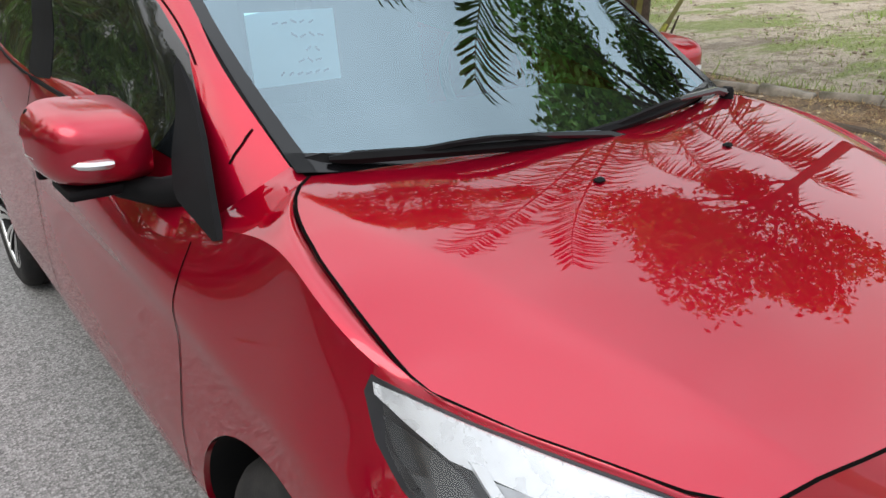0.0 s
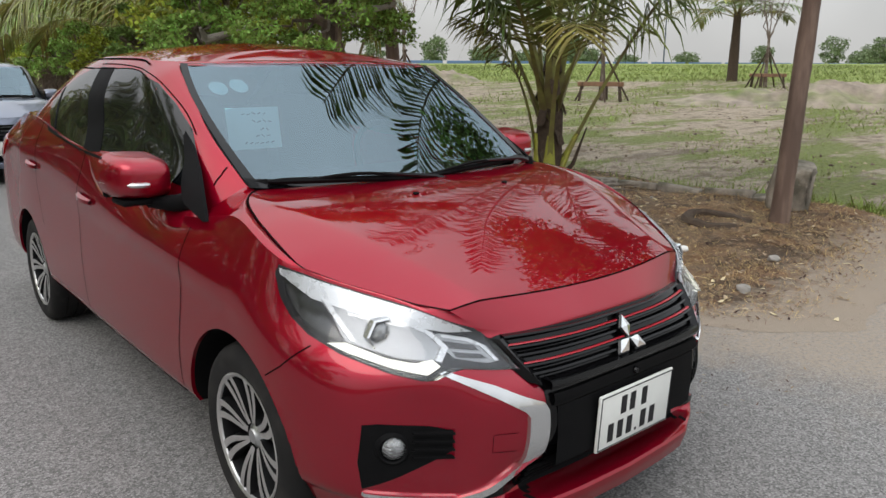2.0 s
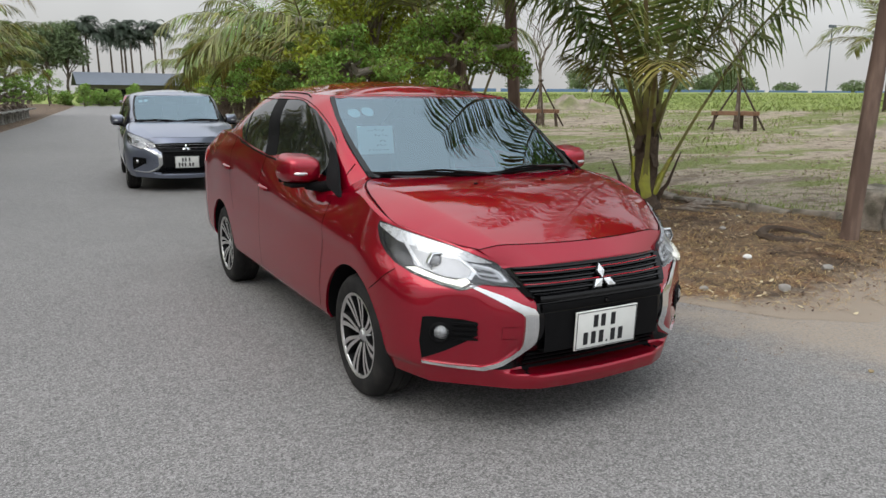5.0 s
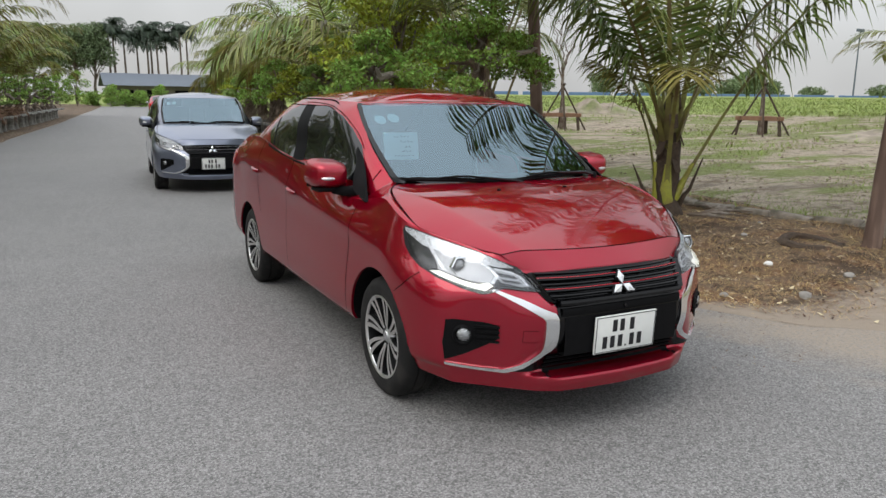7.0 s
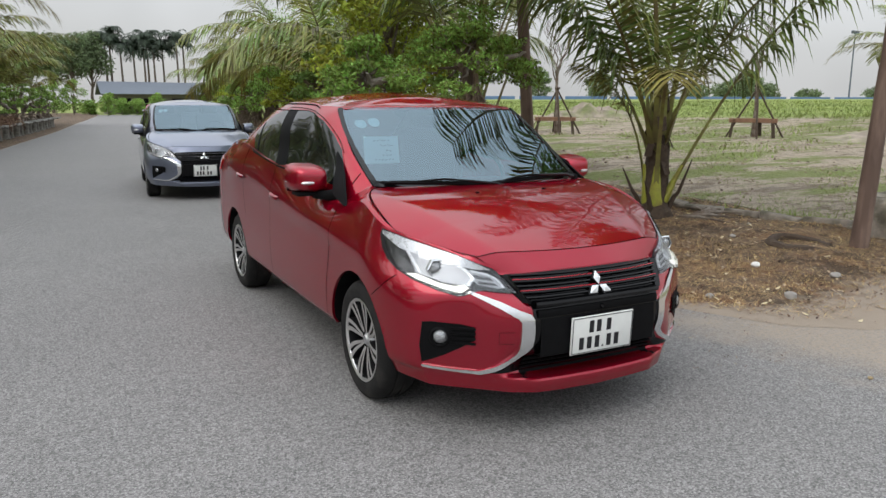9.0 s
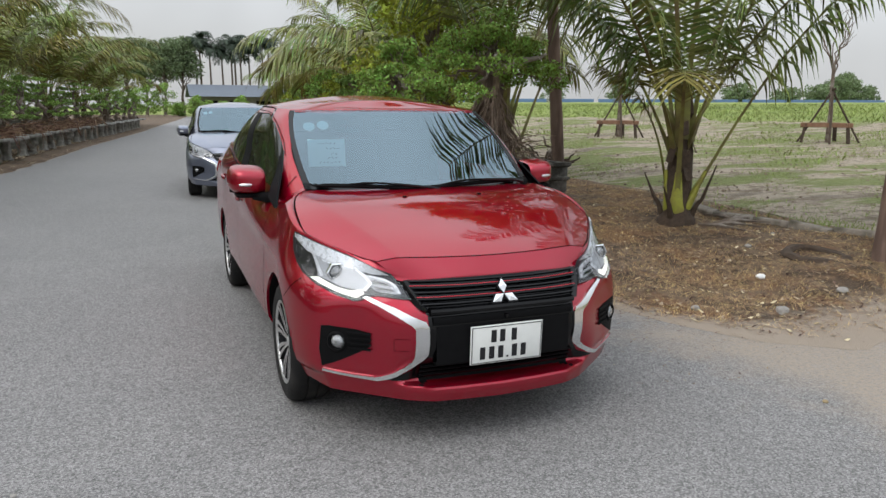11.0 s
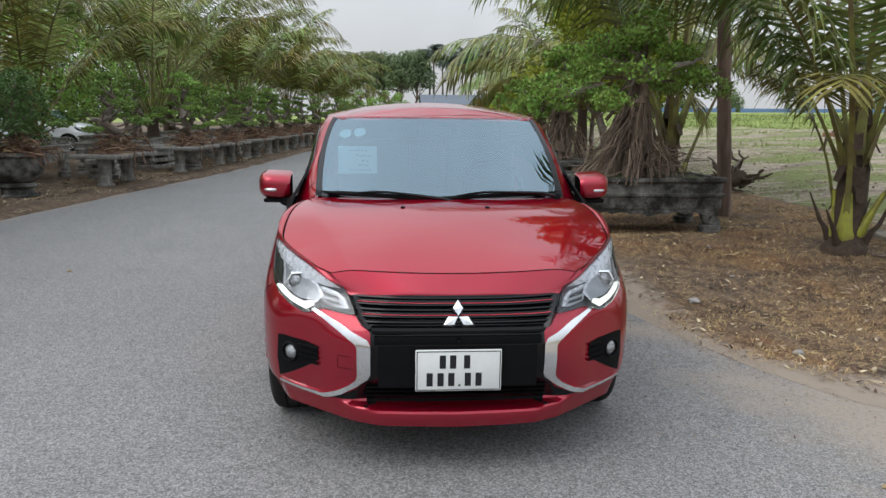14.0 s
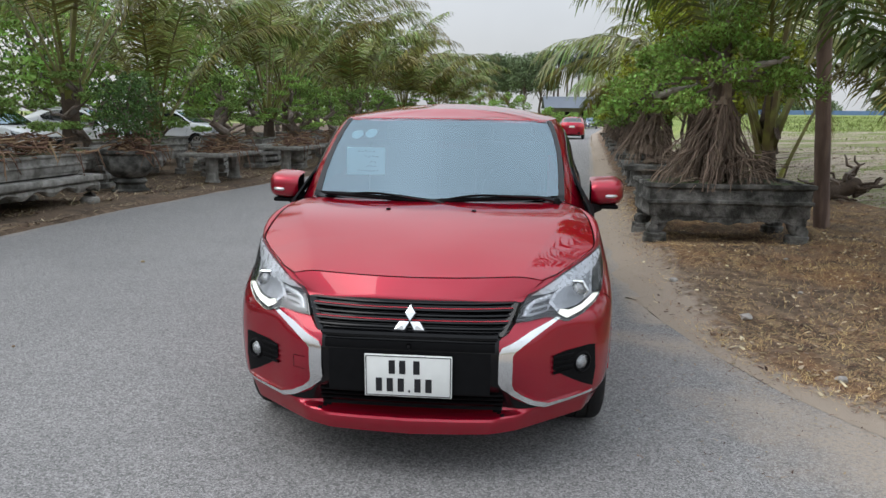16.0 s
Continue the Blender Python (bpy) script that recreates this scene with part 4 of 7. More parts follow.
def bar(skin, z0, z1, x0, x1, out, n=26, thick=0.02):
    """A bar across the grille that follows the nose."""
    rows = []
    for t in np.linspace(0, 1, n):
        x = x0 + (x1 - x0) * t
        pa, pb = skin.front(x, z0), skin.front(x, z1)
        y = min(pa.y, pb.y) - out
        rows.append([(x, pa.y + thick, z0), (x, y + 0.004, z0), (x, y, (z0 + z1) / 2), (x, y + 0.004, z1), (x, pb.y + thick, z1)])
    bm = grid_bm(rows)
    bmesh.ops.recalc_face_normals(bm, faces=bm.faces)
    return bm


def front_details(car, skin, fr, paint, stripe, lamps_on):
    # grille field: upper mouth, lower mouth
    grille = lay("grille", [(-0.40, 0.703), (-0.20, 0.709), (0, 0.709), (0.20, 0.709), (0.40, 0.703), (0.43, 0.695), (0.34, 0.575), (0.34, 0.50), (0.345, 0.40), (0.40, 0.33), (0.50, 0.293),
                            (0.30, 0.287), (0, 0.286), (-0.30, 0.287), (-0.50, 0.293), (-0.40, 0.33), (-0.345, 0.40), (-0.34, 0.50), (-0.34, 0.575), (-0.43, 0.695)], fr, 0.003, 0.01, GLOSS_BLACK, car, "gloss black grille", step=0.025)
    for z0, z1, half in ((0.696, 0.705, 0.39), (0.655, 0.664, 0.385), (0.612, 0.622, 0.36)):
        part("slat", bar(skin, z0, z1, -half, half, 0.016), GLOSS_BLACK, grille)
    for z, half in ((0.684, 0.40), (0.643, 0.385)):
        part("slat", bar(skin, z - 0.011, z - 0.002, -half, half, 0.020), GLOSS_BLACK, grille)
        part("accent_stripe", bar(skin, z - 0.0012, z + 0.0022, -half, half, 0.0215, 26, -0.016), stripe, grille)
    lower = part("slat", bar(skin, 0.582, 0.604, -0.335, 0.335, 0.030), GLOSS_BLACK, grille, "broad gloss bar")
    part("slat", bar(skin, 0.535, 0.568, -0.325, 0.325, 0.012), BLACK, grille)
    part("number_plate_carrier", bar(skin, 0.365, 0.53, -0.31, 0.31, 0.010), BLACK, grille)
    for z in (0.298, 0.320, 0.342):
        part("slat", bar(skin, z, z + 0.008, -0.36, 0.36, 0.012), BLACK, grille)
    for s in (-1, 1):
        part("grille_side_blade", side_blade(skin, s), GLOSS_BLACK, grille)
    camera_eye = lathe([(0.001, -0.010), (0.007, -0.010), (0.010, -0.004), (0.011, 0.004)], 14)
    bmesh.ops.transform(camera_eye, matrix=pose(0, skin.front(0, 0.553).y - 0.014, 0.553, -90), verts=camera_eye.verts)
    part("small_sensor", camera_eye, GLOSS_BLACK, grille)
    # three-lozenge badge
    badge = thing_part("badge", car)
    cz, cy = 0.642, skin.front(0, 0.642).y - 0.030
    for ang in (90, 210, 330):
        a = radians(ang)
        d, q = Vector((math.cos(a), 0, math.sin(a))), Vector((-math.sin(a), 0, math.cos(a)))
        ln, wd = 0.066, 0.019
        c = Vector((0, cy, cz))
        tip = [c + d * 0.002, c + d * ln / 2 + q * wd, c + d * ln, c + d * ln / 2 - q * wd]
        bm = bmesh.new()
        f = [bm.verts.new(p) for p in tip]
        mid = bm.verts.new(c + d * ln / 2 + Vector((0, -0.005, 0)))
        back = [bm.verts.new(p + Vector((0, 0.014, 0))) for p in tip]
        for i in range(4):
            bm.faces.new((f[i], f[(i + 1) % 4], mid))
            bm.faces.new((f[i], back[i], back[(i + 1) % 4], f[(i + 1) % 4]))
        bmesh.ops.rotate(bm, cent=c, matrix=Matrix.Rotation(radians(-28), 3, "X"), verts=bm.verts)
        bmesh.ops.recalc_face_normals(bm, faces=bm.faces)
        part("lozenge", bm, CHROME, badge, smooth=False)
        big = bmesh.new()
        ln2, wd2 = ln + 0.008, wd + 0.006
        b4 = [big.verts.new(p + Vector((0, 0.006, 0))) for p in (c - d * 0.004, c + d * ln / 2 + q * wd2, c + d * ln2, c + d * ln / 2 - q * wd2)]
        b5 = [big.verts.new(v.co + Vector((0, 0.03, 0))) for v in b4]
        big.faces.new(b4)
        for i in range(4):
            big.faces.new((b4[i], b5[i], b5[(i + 1) % 4], b4[(i + 1) % 4]))
        bmesh.ops.rotate(big, cent=c, matrix=Matrix.Rotation(radians(-28), 3, "X"), verts=big.verts)
        bmesh.ops.recalc_face_normals(big, faces=big.faces)
        part("lozenge_backing", big, GLOSS_BLACK, badge, smooth=False)
    # number plate with bars in place of its characters
    tilt = pose(0, -0.004, 0.4365, 3)
    plate = part("number_plate", box_bm((0.334, 0.010, 0.169), bevel=0.004, seg=2), PLATE, car, "white number plate with dark characters")
    plate.matrix_basis = tilt
    part("plate_rim", frame_bm(0.322, 0.157, 0.003, 0.0055), INK, plate)
    for row, xs in ((0.036, (-0.062, -0.022, 0.032)), (-0.036, (-0.112, -0.070, -0.028, 0.036, 0.078))):
        for x in xs:
            part("character_bar", box_bm((0.024, 0.002, 0.054), (x, -0.0052, row)), INK, plate)
    part("character_bar", box_bm((0.008, 0.002, 0.008), (0.004, -0.0052, -0.060)), INK, plate)
    # each side: headlamp, chrome hook, fog lamp
    for s in (-1, 1):
        S = (lambda pts: pts) if s > 0 else flip_x
        chrome = [(0.560, 0.645), (0.52, 0.628), (0.46, 0.604), (0.40, 0.572), (0.352, 0.552), (0.340, 0.530), (0.340, 0.41), (0.352, 0.385), (0.40, 0.345), (0.46, 0.312), (0.530, 0.286),
                  (0.60, 0.290), (0.725, 0.303), (0.725, 0.314), (0.61, 0.303), (0.54, 0.302), (0.48, 0.325), (0.43, 0.352), (0.400, 0.378), (0.393, 0.40), (0.393, 0.52), (0.405, 0.535),
                  (0.46, 0.572), (0.52, 0.608), (0.575, 0.640)]
        lay("chrome_hook", S(chrome), fr, 0.012, 0.02, CHROME, car, "chrome hook-shaped bumper trim", step=0.02)
        lamp = lay("headlamp", S([(0.764, 0.860), (0.748, 0.852), (0.70, 0.830), (0.66, 0.815), (0.58, 0.787), (0.50, 0.747), (0.45, 0.727), (0.42, 0.692), (0.390, 0.632), (0.45, 0.637), (0.52, 0.646), (0.548, 0.642), (0.590, 0.624),
                                  (0.61, 0.622), (0.67, 0.640), (0.735, 0.672), (0.765, 0.702), (0.776, 0.735), (0.779, 0.78), (0.773, 0.836)]), fr, 0.005, 0.012, LAMP_SHADE, car, "bright clear headlamp with white running strip", step=0.02)
        lay("reflector_strip", S([(0.766, 0.852), (0.748, 0.847), (0.70, 0.826), (0.66, 0.811), (0.57, 0.779), (0.50, 0.743), (0.46, 0.722), (0.52, 0.724), (0.60, 0.742), (0.68, 0.765), (0.735, 0.787), (0.755, 0.815), (0.768, 0.838)]), fr, 0.010, 0.012, LAMP_LENS, lamp, "bright silver upper reflector", step=0.02)
        lay("reflector_bowl", S([(0.715, 0.775), (0.62, 0.752), (0.565, 0.735), (0.535, 0.692), (0.565, 0.664), (0.64, 0.672), (0.715, 0.700)]), fr, 0.009, 0.012, LAMP_BODY, lamp, "grey-silver reflector bowl", step=0.02)
        lay("smoked_insert", S([(0.768, 0.815), (0.757, 0.808), (0.730, 0.775), (0.716, 0.702), (0.742, 0.704), (0.762, 0.735), (0.770, 0.775)]), fr, 0.010, 0.012, LAMP_DARK, lamp, step=0.02)
        lay("side_element", S([(0.545, 0.722), (0.475, 0.708), (0.44, 0.688), (0.425, 0.655), (0.455, 0.652), (0.525, 0.668), (0.54, 0.69)]), fr, 0.010, 0.012, LAMP_BODY, lamp, step=0.02)
        lay("side_slot", S([(0.535, 0.706), (0.47, 0.692), (0.462, 0.680), (0.53, 0.690)]), fr, 0.013, 0.010, LAMP_DARK, lamp, step=0.02)
        lay("side_slot", S([(0.525, 0.682), (0.462, 0.672), (0.452, 0.662), (0.52, 0.670)]), fr, 0.013, 0.010, LAMP_DARK, lamp, step=0.02)
        lay("running_lamp", S([(0.745, 0.692), (0.72, 0.676), (0.66, 0.652), (0.60, 0.637), (0.565, 0.655), (0.575, 0.668), (0.61, 0.660), (0.66, 0.670), (0.715, 0.697)]), fr, 0.013, 0.012, LAMP_DRL if lamps_on else SATIN, lamp, "lit white daytime running strip", step=0.02)
        p = skin.front(s * 0.648, 0.722)
        proj = lathe([(0.001, -0.020), (0.015, -0.018), (0.027, -0.009), (0.031, 0.0), (0.036, 0.002), (0.036, 0.02)], 28)
        bmesh.ops.transform(proj, matrix=pose(p.x, p.y - 0.008, p.z, -90), verts=proj.verts)
        part("projector", proj, FOG_GLASS, lamp, "grey glass projector lens")
        for guide in ([(0.722, 0.792), (0.712, 0.790), (0.698, 0.705), (0.708, 0.700)], [(0.575, 0.740), (0.553, 0.728), (0.528, 0.692), (0.560, 0.662), (0.570, 0.667), (0.543, 0.693), (0.562, 0.722), (0.588, 0.738)],
                      [(0.690, 0.765), (0.600, 0.742), (0.600, 0.737), (0.690, 0.758)], [(0.535, 0.722), (0.475, 0.708), (0.445, 0.690), (0.430, 0.657), (0.438, 0.657), (0.455, 0.688), (0.48, 0.701), (0.535, 0.714)]):
            lay("light_guide", S(guide), fr, 0.015, 0.008, LAMP_LENS, lamp, step=0.03)
        ringp = lathe([(0.037, 0.0), (0.037, -0.012), (0.041, -0.014), (0.046, -0.010), (0.047, 0.006)], 6)
        bmesh.ops.transform(ringp, matrix=pose(p.x, p.y - 0.006, p.z, -90), verts=ringp.verts)
        part("projector_ring", ringp, CHROME, lamp)
        cover = lay("lamp_cover", S([(0.763, 0.855), (0.70, 0.828), (0.66, 0.813), (0.58, 0.784), (0.50, 0.748), (0.45, 0.724), (0.42, 0.690), (0.396, 0.638), (0.45, 0.641), (0.52, 0.650), (0.548, 0.646), (0.590, 0.630),
                                     (0.61, 0.628), (0.67, 0.645), (0.732, 0.676), (0.761, 0.705), (0.772, 0.735), (0.774, 0.78), (0.765, 0.828)]), fr, 0.026, 0.022, LAMP_COVER, lamp, "clear plastic cover", step=0.02)
        cover.visible_shadow = False
        fog = lay("fog_lamp_bezel", S([(0.728, 0.505), (0.70, 0.510), (0.60, 0.503), (0.552, 0.492), (0.552, 0.435), (0.60, 0.40), (0.66, 0.362), (0.726, 0.325), (0.735, 0.40)]), fr, 0.003, 0.012, BLACK, car, "black fog lamp recess", step=0.02)
        q = skin.front(s * 0.672, 0.444)
        for k, z in enumerate((0.485, 0.463, 0.441, 0.419)):
            part("fin", fin_bm(skin, s, z), BLACK, fog)
        ring = lathe([(0.033, 0.0), (0.033, -0.006), (0.037, -0.009), (0.043, -0.004), (0.047, 0.006)], 28)
        bmesh.ops.transform(ring, matrix=pose(q.x, q.y - 0.004, q.z, -90, 0, s * 34), verts=ring.verts)
        part("fog_ring", ring, BLACK, fog)
        lens = lathe([(0.001, -0.010), (0.012, -0.009), (0.022, -0.004), (0.030, 0.002)], 24)
        bmesh.ops.transform(lens, matrix=pose(q.x, q.y - 0.008, q.z, -90, 0, s * 34), verts=lens.verts)
        part("fog_lens", lens, FOG_GLASS, fog, "clear round fog lamp lens")
        if s < 0:
            for line in ([(-0.47, 0.425), (-0.415, 0.425)], [(-0.47, 0.425), (-0.47, 0.475), (-0.415, 0.477)]):
                pts = [skin.front(a, b) for a, b in [tuple(p[:2]) for p in path_points([(a, b, 0) for a, b in line], 12)]]
                part("tow_cover_joint", ribbon(pts, 0.0014, lambda p: Vector((0, -1, 0)), 0.002), SEAM, car)


def frame_bm(w, h, line, y):
    """A thin rectangular line on a plate's face."""
    bm = bmesh.new()
    for sx, sz, px, pz in ((w, line, 0, h / 2), (w, line, 0, -h / 2), (line, h, w / 2, 0), (line, h, -w / 2, 0)):
        box_bm((sx, 0.0016, sz), (px, -y, pz), bm=bm)
    return bm


def side_blade(skin, s):
    """The folded black blades that close the grille beside the headlamps."""
    rows = []
    for x0, z0, x1, z1 in ((0.435, 0.705, 0.385, 0.700), (0.42, 0.67, 0.37, 0.665), (0.40, 0.632, 0.352, 0.628), (0.375, 0.60, 0.335, 0.592)):
        a, b = skin.front(s * x0, z0), skin.front(s * x1, z1)
        rows.append([a + Vector((0, -0.004, 0)), (a + b) / 2 + Vector((0, -0.030, 0)), b + Vector((0, -0.012, 0)), b + Vector((0, 0.01, 0))])
    bm = grid_bm(rows)
    bmesh.ops.recalc_face_normals(bm, faces=bm.faces)
    return bm


def fin_bm(skin, s, z):
    rows = []
    for x in np.linspace(0.553, 0.635, 8):
        p = skin.front(s * x, z)
        rows.append([p + Vector((0, 0.0, 0.006)), p + Vector((0, -0.014, 0.004)), p + Vector((0, -0.014, -0.002)), p + Vector((0, 0.0, -0.006))])
    bm = grid_bm(rows)
    bmesh.ops.recalc_face_normals(bm, faces=bm.faces)
    return bm


def rear_details(car, skin, paint):
    """Tail lamps, boot joint and rear plate."""
    def rear(a, b):
        hit = skin.tree.ray_cast(Vector((a, 8, b)), Vector((0, -1, 0)))[0]
        return (hit or skin.tree.find_nearest(Vector((a, 4.2, b)))[0], Vector((0, 1, 0)))
    for s in (-1, 1):
        S = (lambda pts: pts) if s > 0 else flip_x
        lay("tail_lamp", S([(0.42, 0.94), (0.42, 0.84), (0.60, 0.82), (0.735, 0.80), (0.775, 0.90), (0.765, 0.99), (0.70, 1.01), (0.60, 0.99)]), rear, 0.008, 0.02, TAIL, car, push=(0, 1, 0))
        lay("tail_lamp_side", [(4.00, 0.99), (3.82, 0.97), (3.90, 0.88), (4.08, 0.83), (4.10, 0.95)], on_side(skin, s), 0.006, 0.015, TAIL, car, push=(s, 0, 0))
    plate = part("rear_number_plate", box_bm((0.334, 0.010, 0.169), (0, 4.305, 0.80), 0.004, 2), PLATE, car)
    part("rear_lower_trim", box_bm((1.1, 0.03, 0.12), (0, 4.27, 0.42), 0.01), BLACK, car)

# ---- ground, road and verges ----
LEFT_EDGE = [(-6.2, -60), (-5.75, -20), (-5.55, 0), (-5.47, 5.3), (-5.38, 7.5), (-4.95, 10.8), (-4.60, 13), (-4.2, 16), (-3.88, 19.5), (-3.4, 26), (-1.8, 41), (-0.3, 58), (2.2, 85), (4.5, 112)]
RIGHT_EDGE = [(1.2, -60), (1.3, -20), (1.36, 0), (1.38, 4.2), (1.50, 7), (1.72, 9.5), (1.98, 12), (2.40, 16), (2.80, 20), (3.40, 26), (4.8, 41), (6.6, 58), (10.4, 85), (14.5, 112)]


def edge_x(edge, y):
    return float(np.interp(y, [p[1] for p in edge], [p[0] for p in edge]))


def corner_y(x):
    """Front limit of the verge where the dirt lane branches off."""
    return float(np.interp(x, [1.38, 1.45, 1.6, 1.8, 2.1, 2.5, 3.2, 5, 9], [3.2, 2.5, 1.85, 1.25, 0.62, 0.35, 0.45, 0.75, 0.9]))


def verge_height(x, y):
    """Gentle rise of the planted strip beside the road."""
    e = edge_x(RIGHT_EDGE, y)
    inside = smooth01(x - e, 0.02, 0.55) * smooth01(y - corner_y(x), 0.0, 0.6)
    rise = 0.155 * smooth01(y, 2.2, 4.8) * smooth01(x - e, 0.05, 0.5)
    rise = max(rise, 0.13 * smooth01(x, 3.0, 4.3) * smooth01(y, 0.6, 1.8))
    bump = 0.03 * noise.noise(Vector((x * 1.3, y * 1.3, 0))) + 0.012 * noise.noise(Vector((x * 5, y * 5, 3)))
    hollow = 0.05 * smooth01(1.0 - max(abs(x - 2.655) / 1.0, abs(y - 5.75) / 0.75), 0, 0.3)
    return 0.012 * inside + rise + bump * inside - hollow


def node_math(n, l, op, a, b=None):
    m = n.new("ShaderNodeMath")
    m.operation = op
    for i, v in enumerate((a, b)):
        if v is None:
            continue
        if isinstance(v, (int, float)):
            m.inputs[i].default_value = v
        else:
            l.new(v, m.inputs[i])
    return m.outputs[0]


def node_range(n, l, v, a, b, c=0.0, d=1.0):
    r = n.new("ShaderNodeMapRange")
    for k, x in zip(("From Min", "From Max", "To Min", "To Max"), (a, b, c, d)):
        r.inputs[k].default_value = x
    l.new(v, r.inputs["Value"])
    return r.outputs[0]


def node_noise(n, l, vec, scale, detail=5, rough=0.55):
    t = n.new("ShaderNodeTexNoise")
    t.inputs["Scale"].default_value = scale
    t.inputs["Detail"].default_value = detail
    t.inputs["Roughness"].default_value = rough
    l.new(vec, t.inputs["Vector"])
    return t.outputs["Fac"]


def node_mix(n, l, fac, a, b):
    m = n.new("ShaderNodeMix")
    m.data_type = "RGBA"
    for i, v in ((0, fac), (6, a), (7, b)):
        if isinstance(v, tuple):
            m.inputs[i].default_value = (*v, 1)
        elif isinstance(v, (int, float)):
            m.inputs[i].default_value = v
        else:
            l.new(v, m.inputs[i])
    return m.outputs[2]


def shader_start(name, rough):
    m = bpy.data.materials.new(name)
    m.use_nodes = True
    n, l = m.node_tree.nodes, m.node_tree.links
    b = n["Principled BSDF"]
    b.inputs["Roughness"].default_value = rough
    b.inputs["Specular IOR Level"].default_value = 0.3
    g = n.new("ShaderNodeNewGeometry")
    MATS[name] = m
    return m, n, l, b, g.outputs["Position"]


def bump_into(n, l, b, height, strength, dist):
    bp = n.new("ShaderNodeBump")
    bp.inputs["Strength"].default_value = strength
    bp.inputs["Distance"].default_value = dist
    l.new(height, bp.inputs["Height"])
    l.new(bp.outputs[0], b.inputs["Normal"])


def asphalt():
    """Worn grey chip-seal with fine stones, dusty towards the dirt lane."""
    m, n, l, b, pos = shader_start("worn_asphalt", 0.74)
    v = n.new("ShaderNodeTexVoronoi")
    v.inputs["Scale"].default_value = 140
    l.new(pos, v.inputs["Vector"])
    stones = node_range(n, l, v.outputs["Distance"], 0.0, 0.75, 1.16, 0.72)
    tone = n.new("ShaderNodeSeparateColor")
    l.new(v.outputs["Color"], tone.inputs[0])
    chip = node_range(n, l, tone.outputs[0], 0, 1, 0.50, 1.45)
    big = node_range(n, l, node_noise(n, l, pos, 0.55, 6), 0.3, 0.7, 0.95, 1.05)
    fine = node_range(n, l, node_noise(n, l, pos, 24, 3), 0.3, 0.7, 0.92, 1.08)
    k = node_math(n, l, "MULTIPLY", node_math(n, l, "MULTIPLY", stones, chip), node_math(n, l, "MULTIPLY", big, fine))
    base = node_mix(n, l, node_range(n, l, node_noise(n, l, pos, 1.6, 4), 0.4, 0.65), (0.238, 0.231, 0.225), (0.226, 0.220, 0.215))
    sep = n.new("ShaderNodeSeparateXYZ")
    l.new(pos, sep.inputs[0])
    wob = node_range(n, l, node_noise(n, l, pos, 1.4, 7, 0.65), 0.2, 0.8, -0.75, 0.75)
    lane = node_range(n, l, node_math(n, l, "ADD", sep.outputs[0], wob), 1.55, 2.7)
    near = node_range(n, l, sep.outputs[1], 3.4, 1.6)
    thin = node_range(n, l, node_noise(n, l, pos, 42, 4), 0.36, 0.62, 0.45, 1.0)
    at = n.new("ShaderNodeAttribute")
    at.attribute_name = "edge_dust"
    edge = node_range(n, l, node_math(n, l, "ADD", at.outputs["Fac"], node_math(n, l, "MULTIPLY", wob, 0.55)), 0.45, 0.95)
    dust = node_math(n, l, "MULTIPLY", node_math(n, l, "MAXIMUM", node_math(n, l, "MULTIPLY", lane, near), edge), thin)
    mul = n.new("ShaderNodeMix")
    mul.data_type, mul.blend_type = "RGBA", "MULTIPLY"
    mul.inputs[0].default_value = 1
    l.new(base, mul.inputs[6])
    cc = n.new("ShaderNodeCombineColor")
    for i in range(3):
        l.new(k, cc.inputs[i])
    l.new(cc.outputs[0], mul.inputs[7])
    dusty = node_mix(n, l, dust, mul.outputs[2], (0.315, 0.262, 0.208))
    spots = node_range(n, l, node_noise(n, l, pos, 3.1, 8, 0.7), 0.70, 0.74, 0, 0.5)
    l.new(node_mix(n, l, spots, dusty, (0.10, 0.098, 0.095)), b.inputs["Base Color"])
    bump_into(n, l, b, v.outputs["Distance"], 0.5, 0.004)
    return m


def litter_ground(name, k, warm, sand=(0.315, 0.262, 0.208)):
    """Dry verge soil with straw and dead leaves; k darkens the whole, warm is the patches' colour."""
    m, n, l, b, pos = shader_start(name, 0.95)
    t = lambda c: tuple(v * k for v in c)
    a = node_noise(n, l, pos, 9, 8, 0.7)
    c = node_noise(n, l, pos, 1.1, 5)
    f = node_noise(n, l, pos, 60, 5, 0.7)
    col = node_mix(n, l, node_range(n, l, a, 0.35, 0.65), t((0.085, 0.058, 0.038)), t((0.33, 0.235, 0.155)))
    col = node_mix(n, l, node_range(n, l, c, 0.47, 0.60, 0, 0.8), col, t(warm))
    col = node_mix(n, l, node_range(n, l, node_noise(n, l, pos, 2.3, 6, 0.65), 0.52, 0.62, 0, 0.8), col, t((0.070, 0.050, 0.036)))
    col = node_mix(n, l, node_range(n, l, f, 0.55, 0.70), col, t((0.45, 0.345, 0.235)))
    at = n.new("ShaderNodeAttribute")
    at.attribute_name = "edge_dust"
    patch = node_range(n, l, node_noise(n, l, pos, 7, 6, 0.7), 0.25, 0.75, -0.35, 0.35)
    dust = node_range(n, l, node_math(n, l, "ADD", at.outputs["Fac"], patch), 0.35, 0.75, 0, 0.92)
    col = node_mix(n, l, dust, col, sand)
    l.new(col, b.inputs["Base Color"])
    bump_into(n, l, b, node_math(n, l, "ADD", a, f), 0.6, 0.015)
    return m


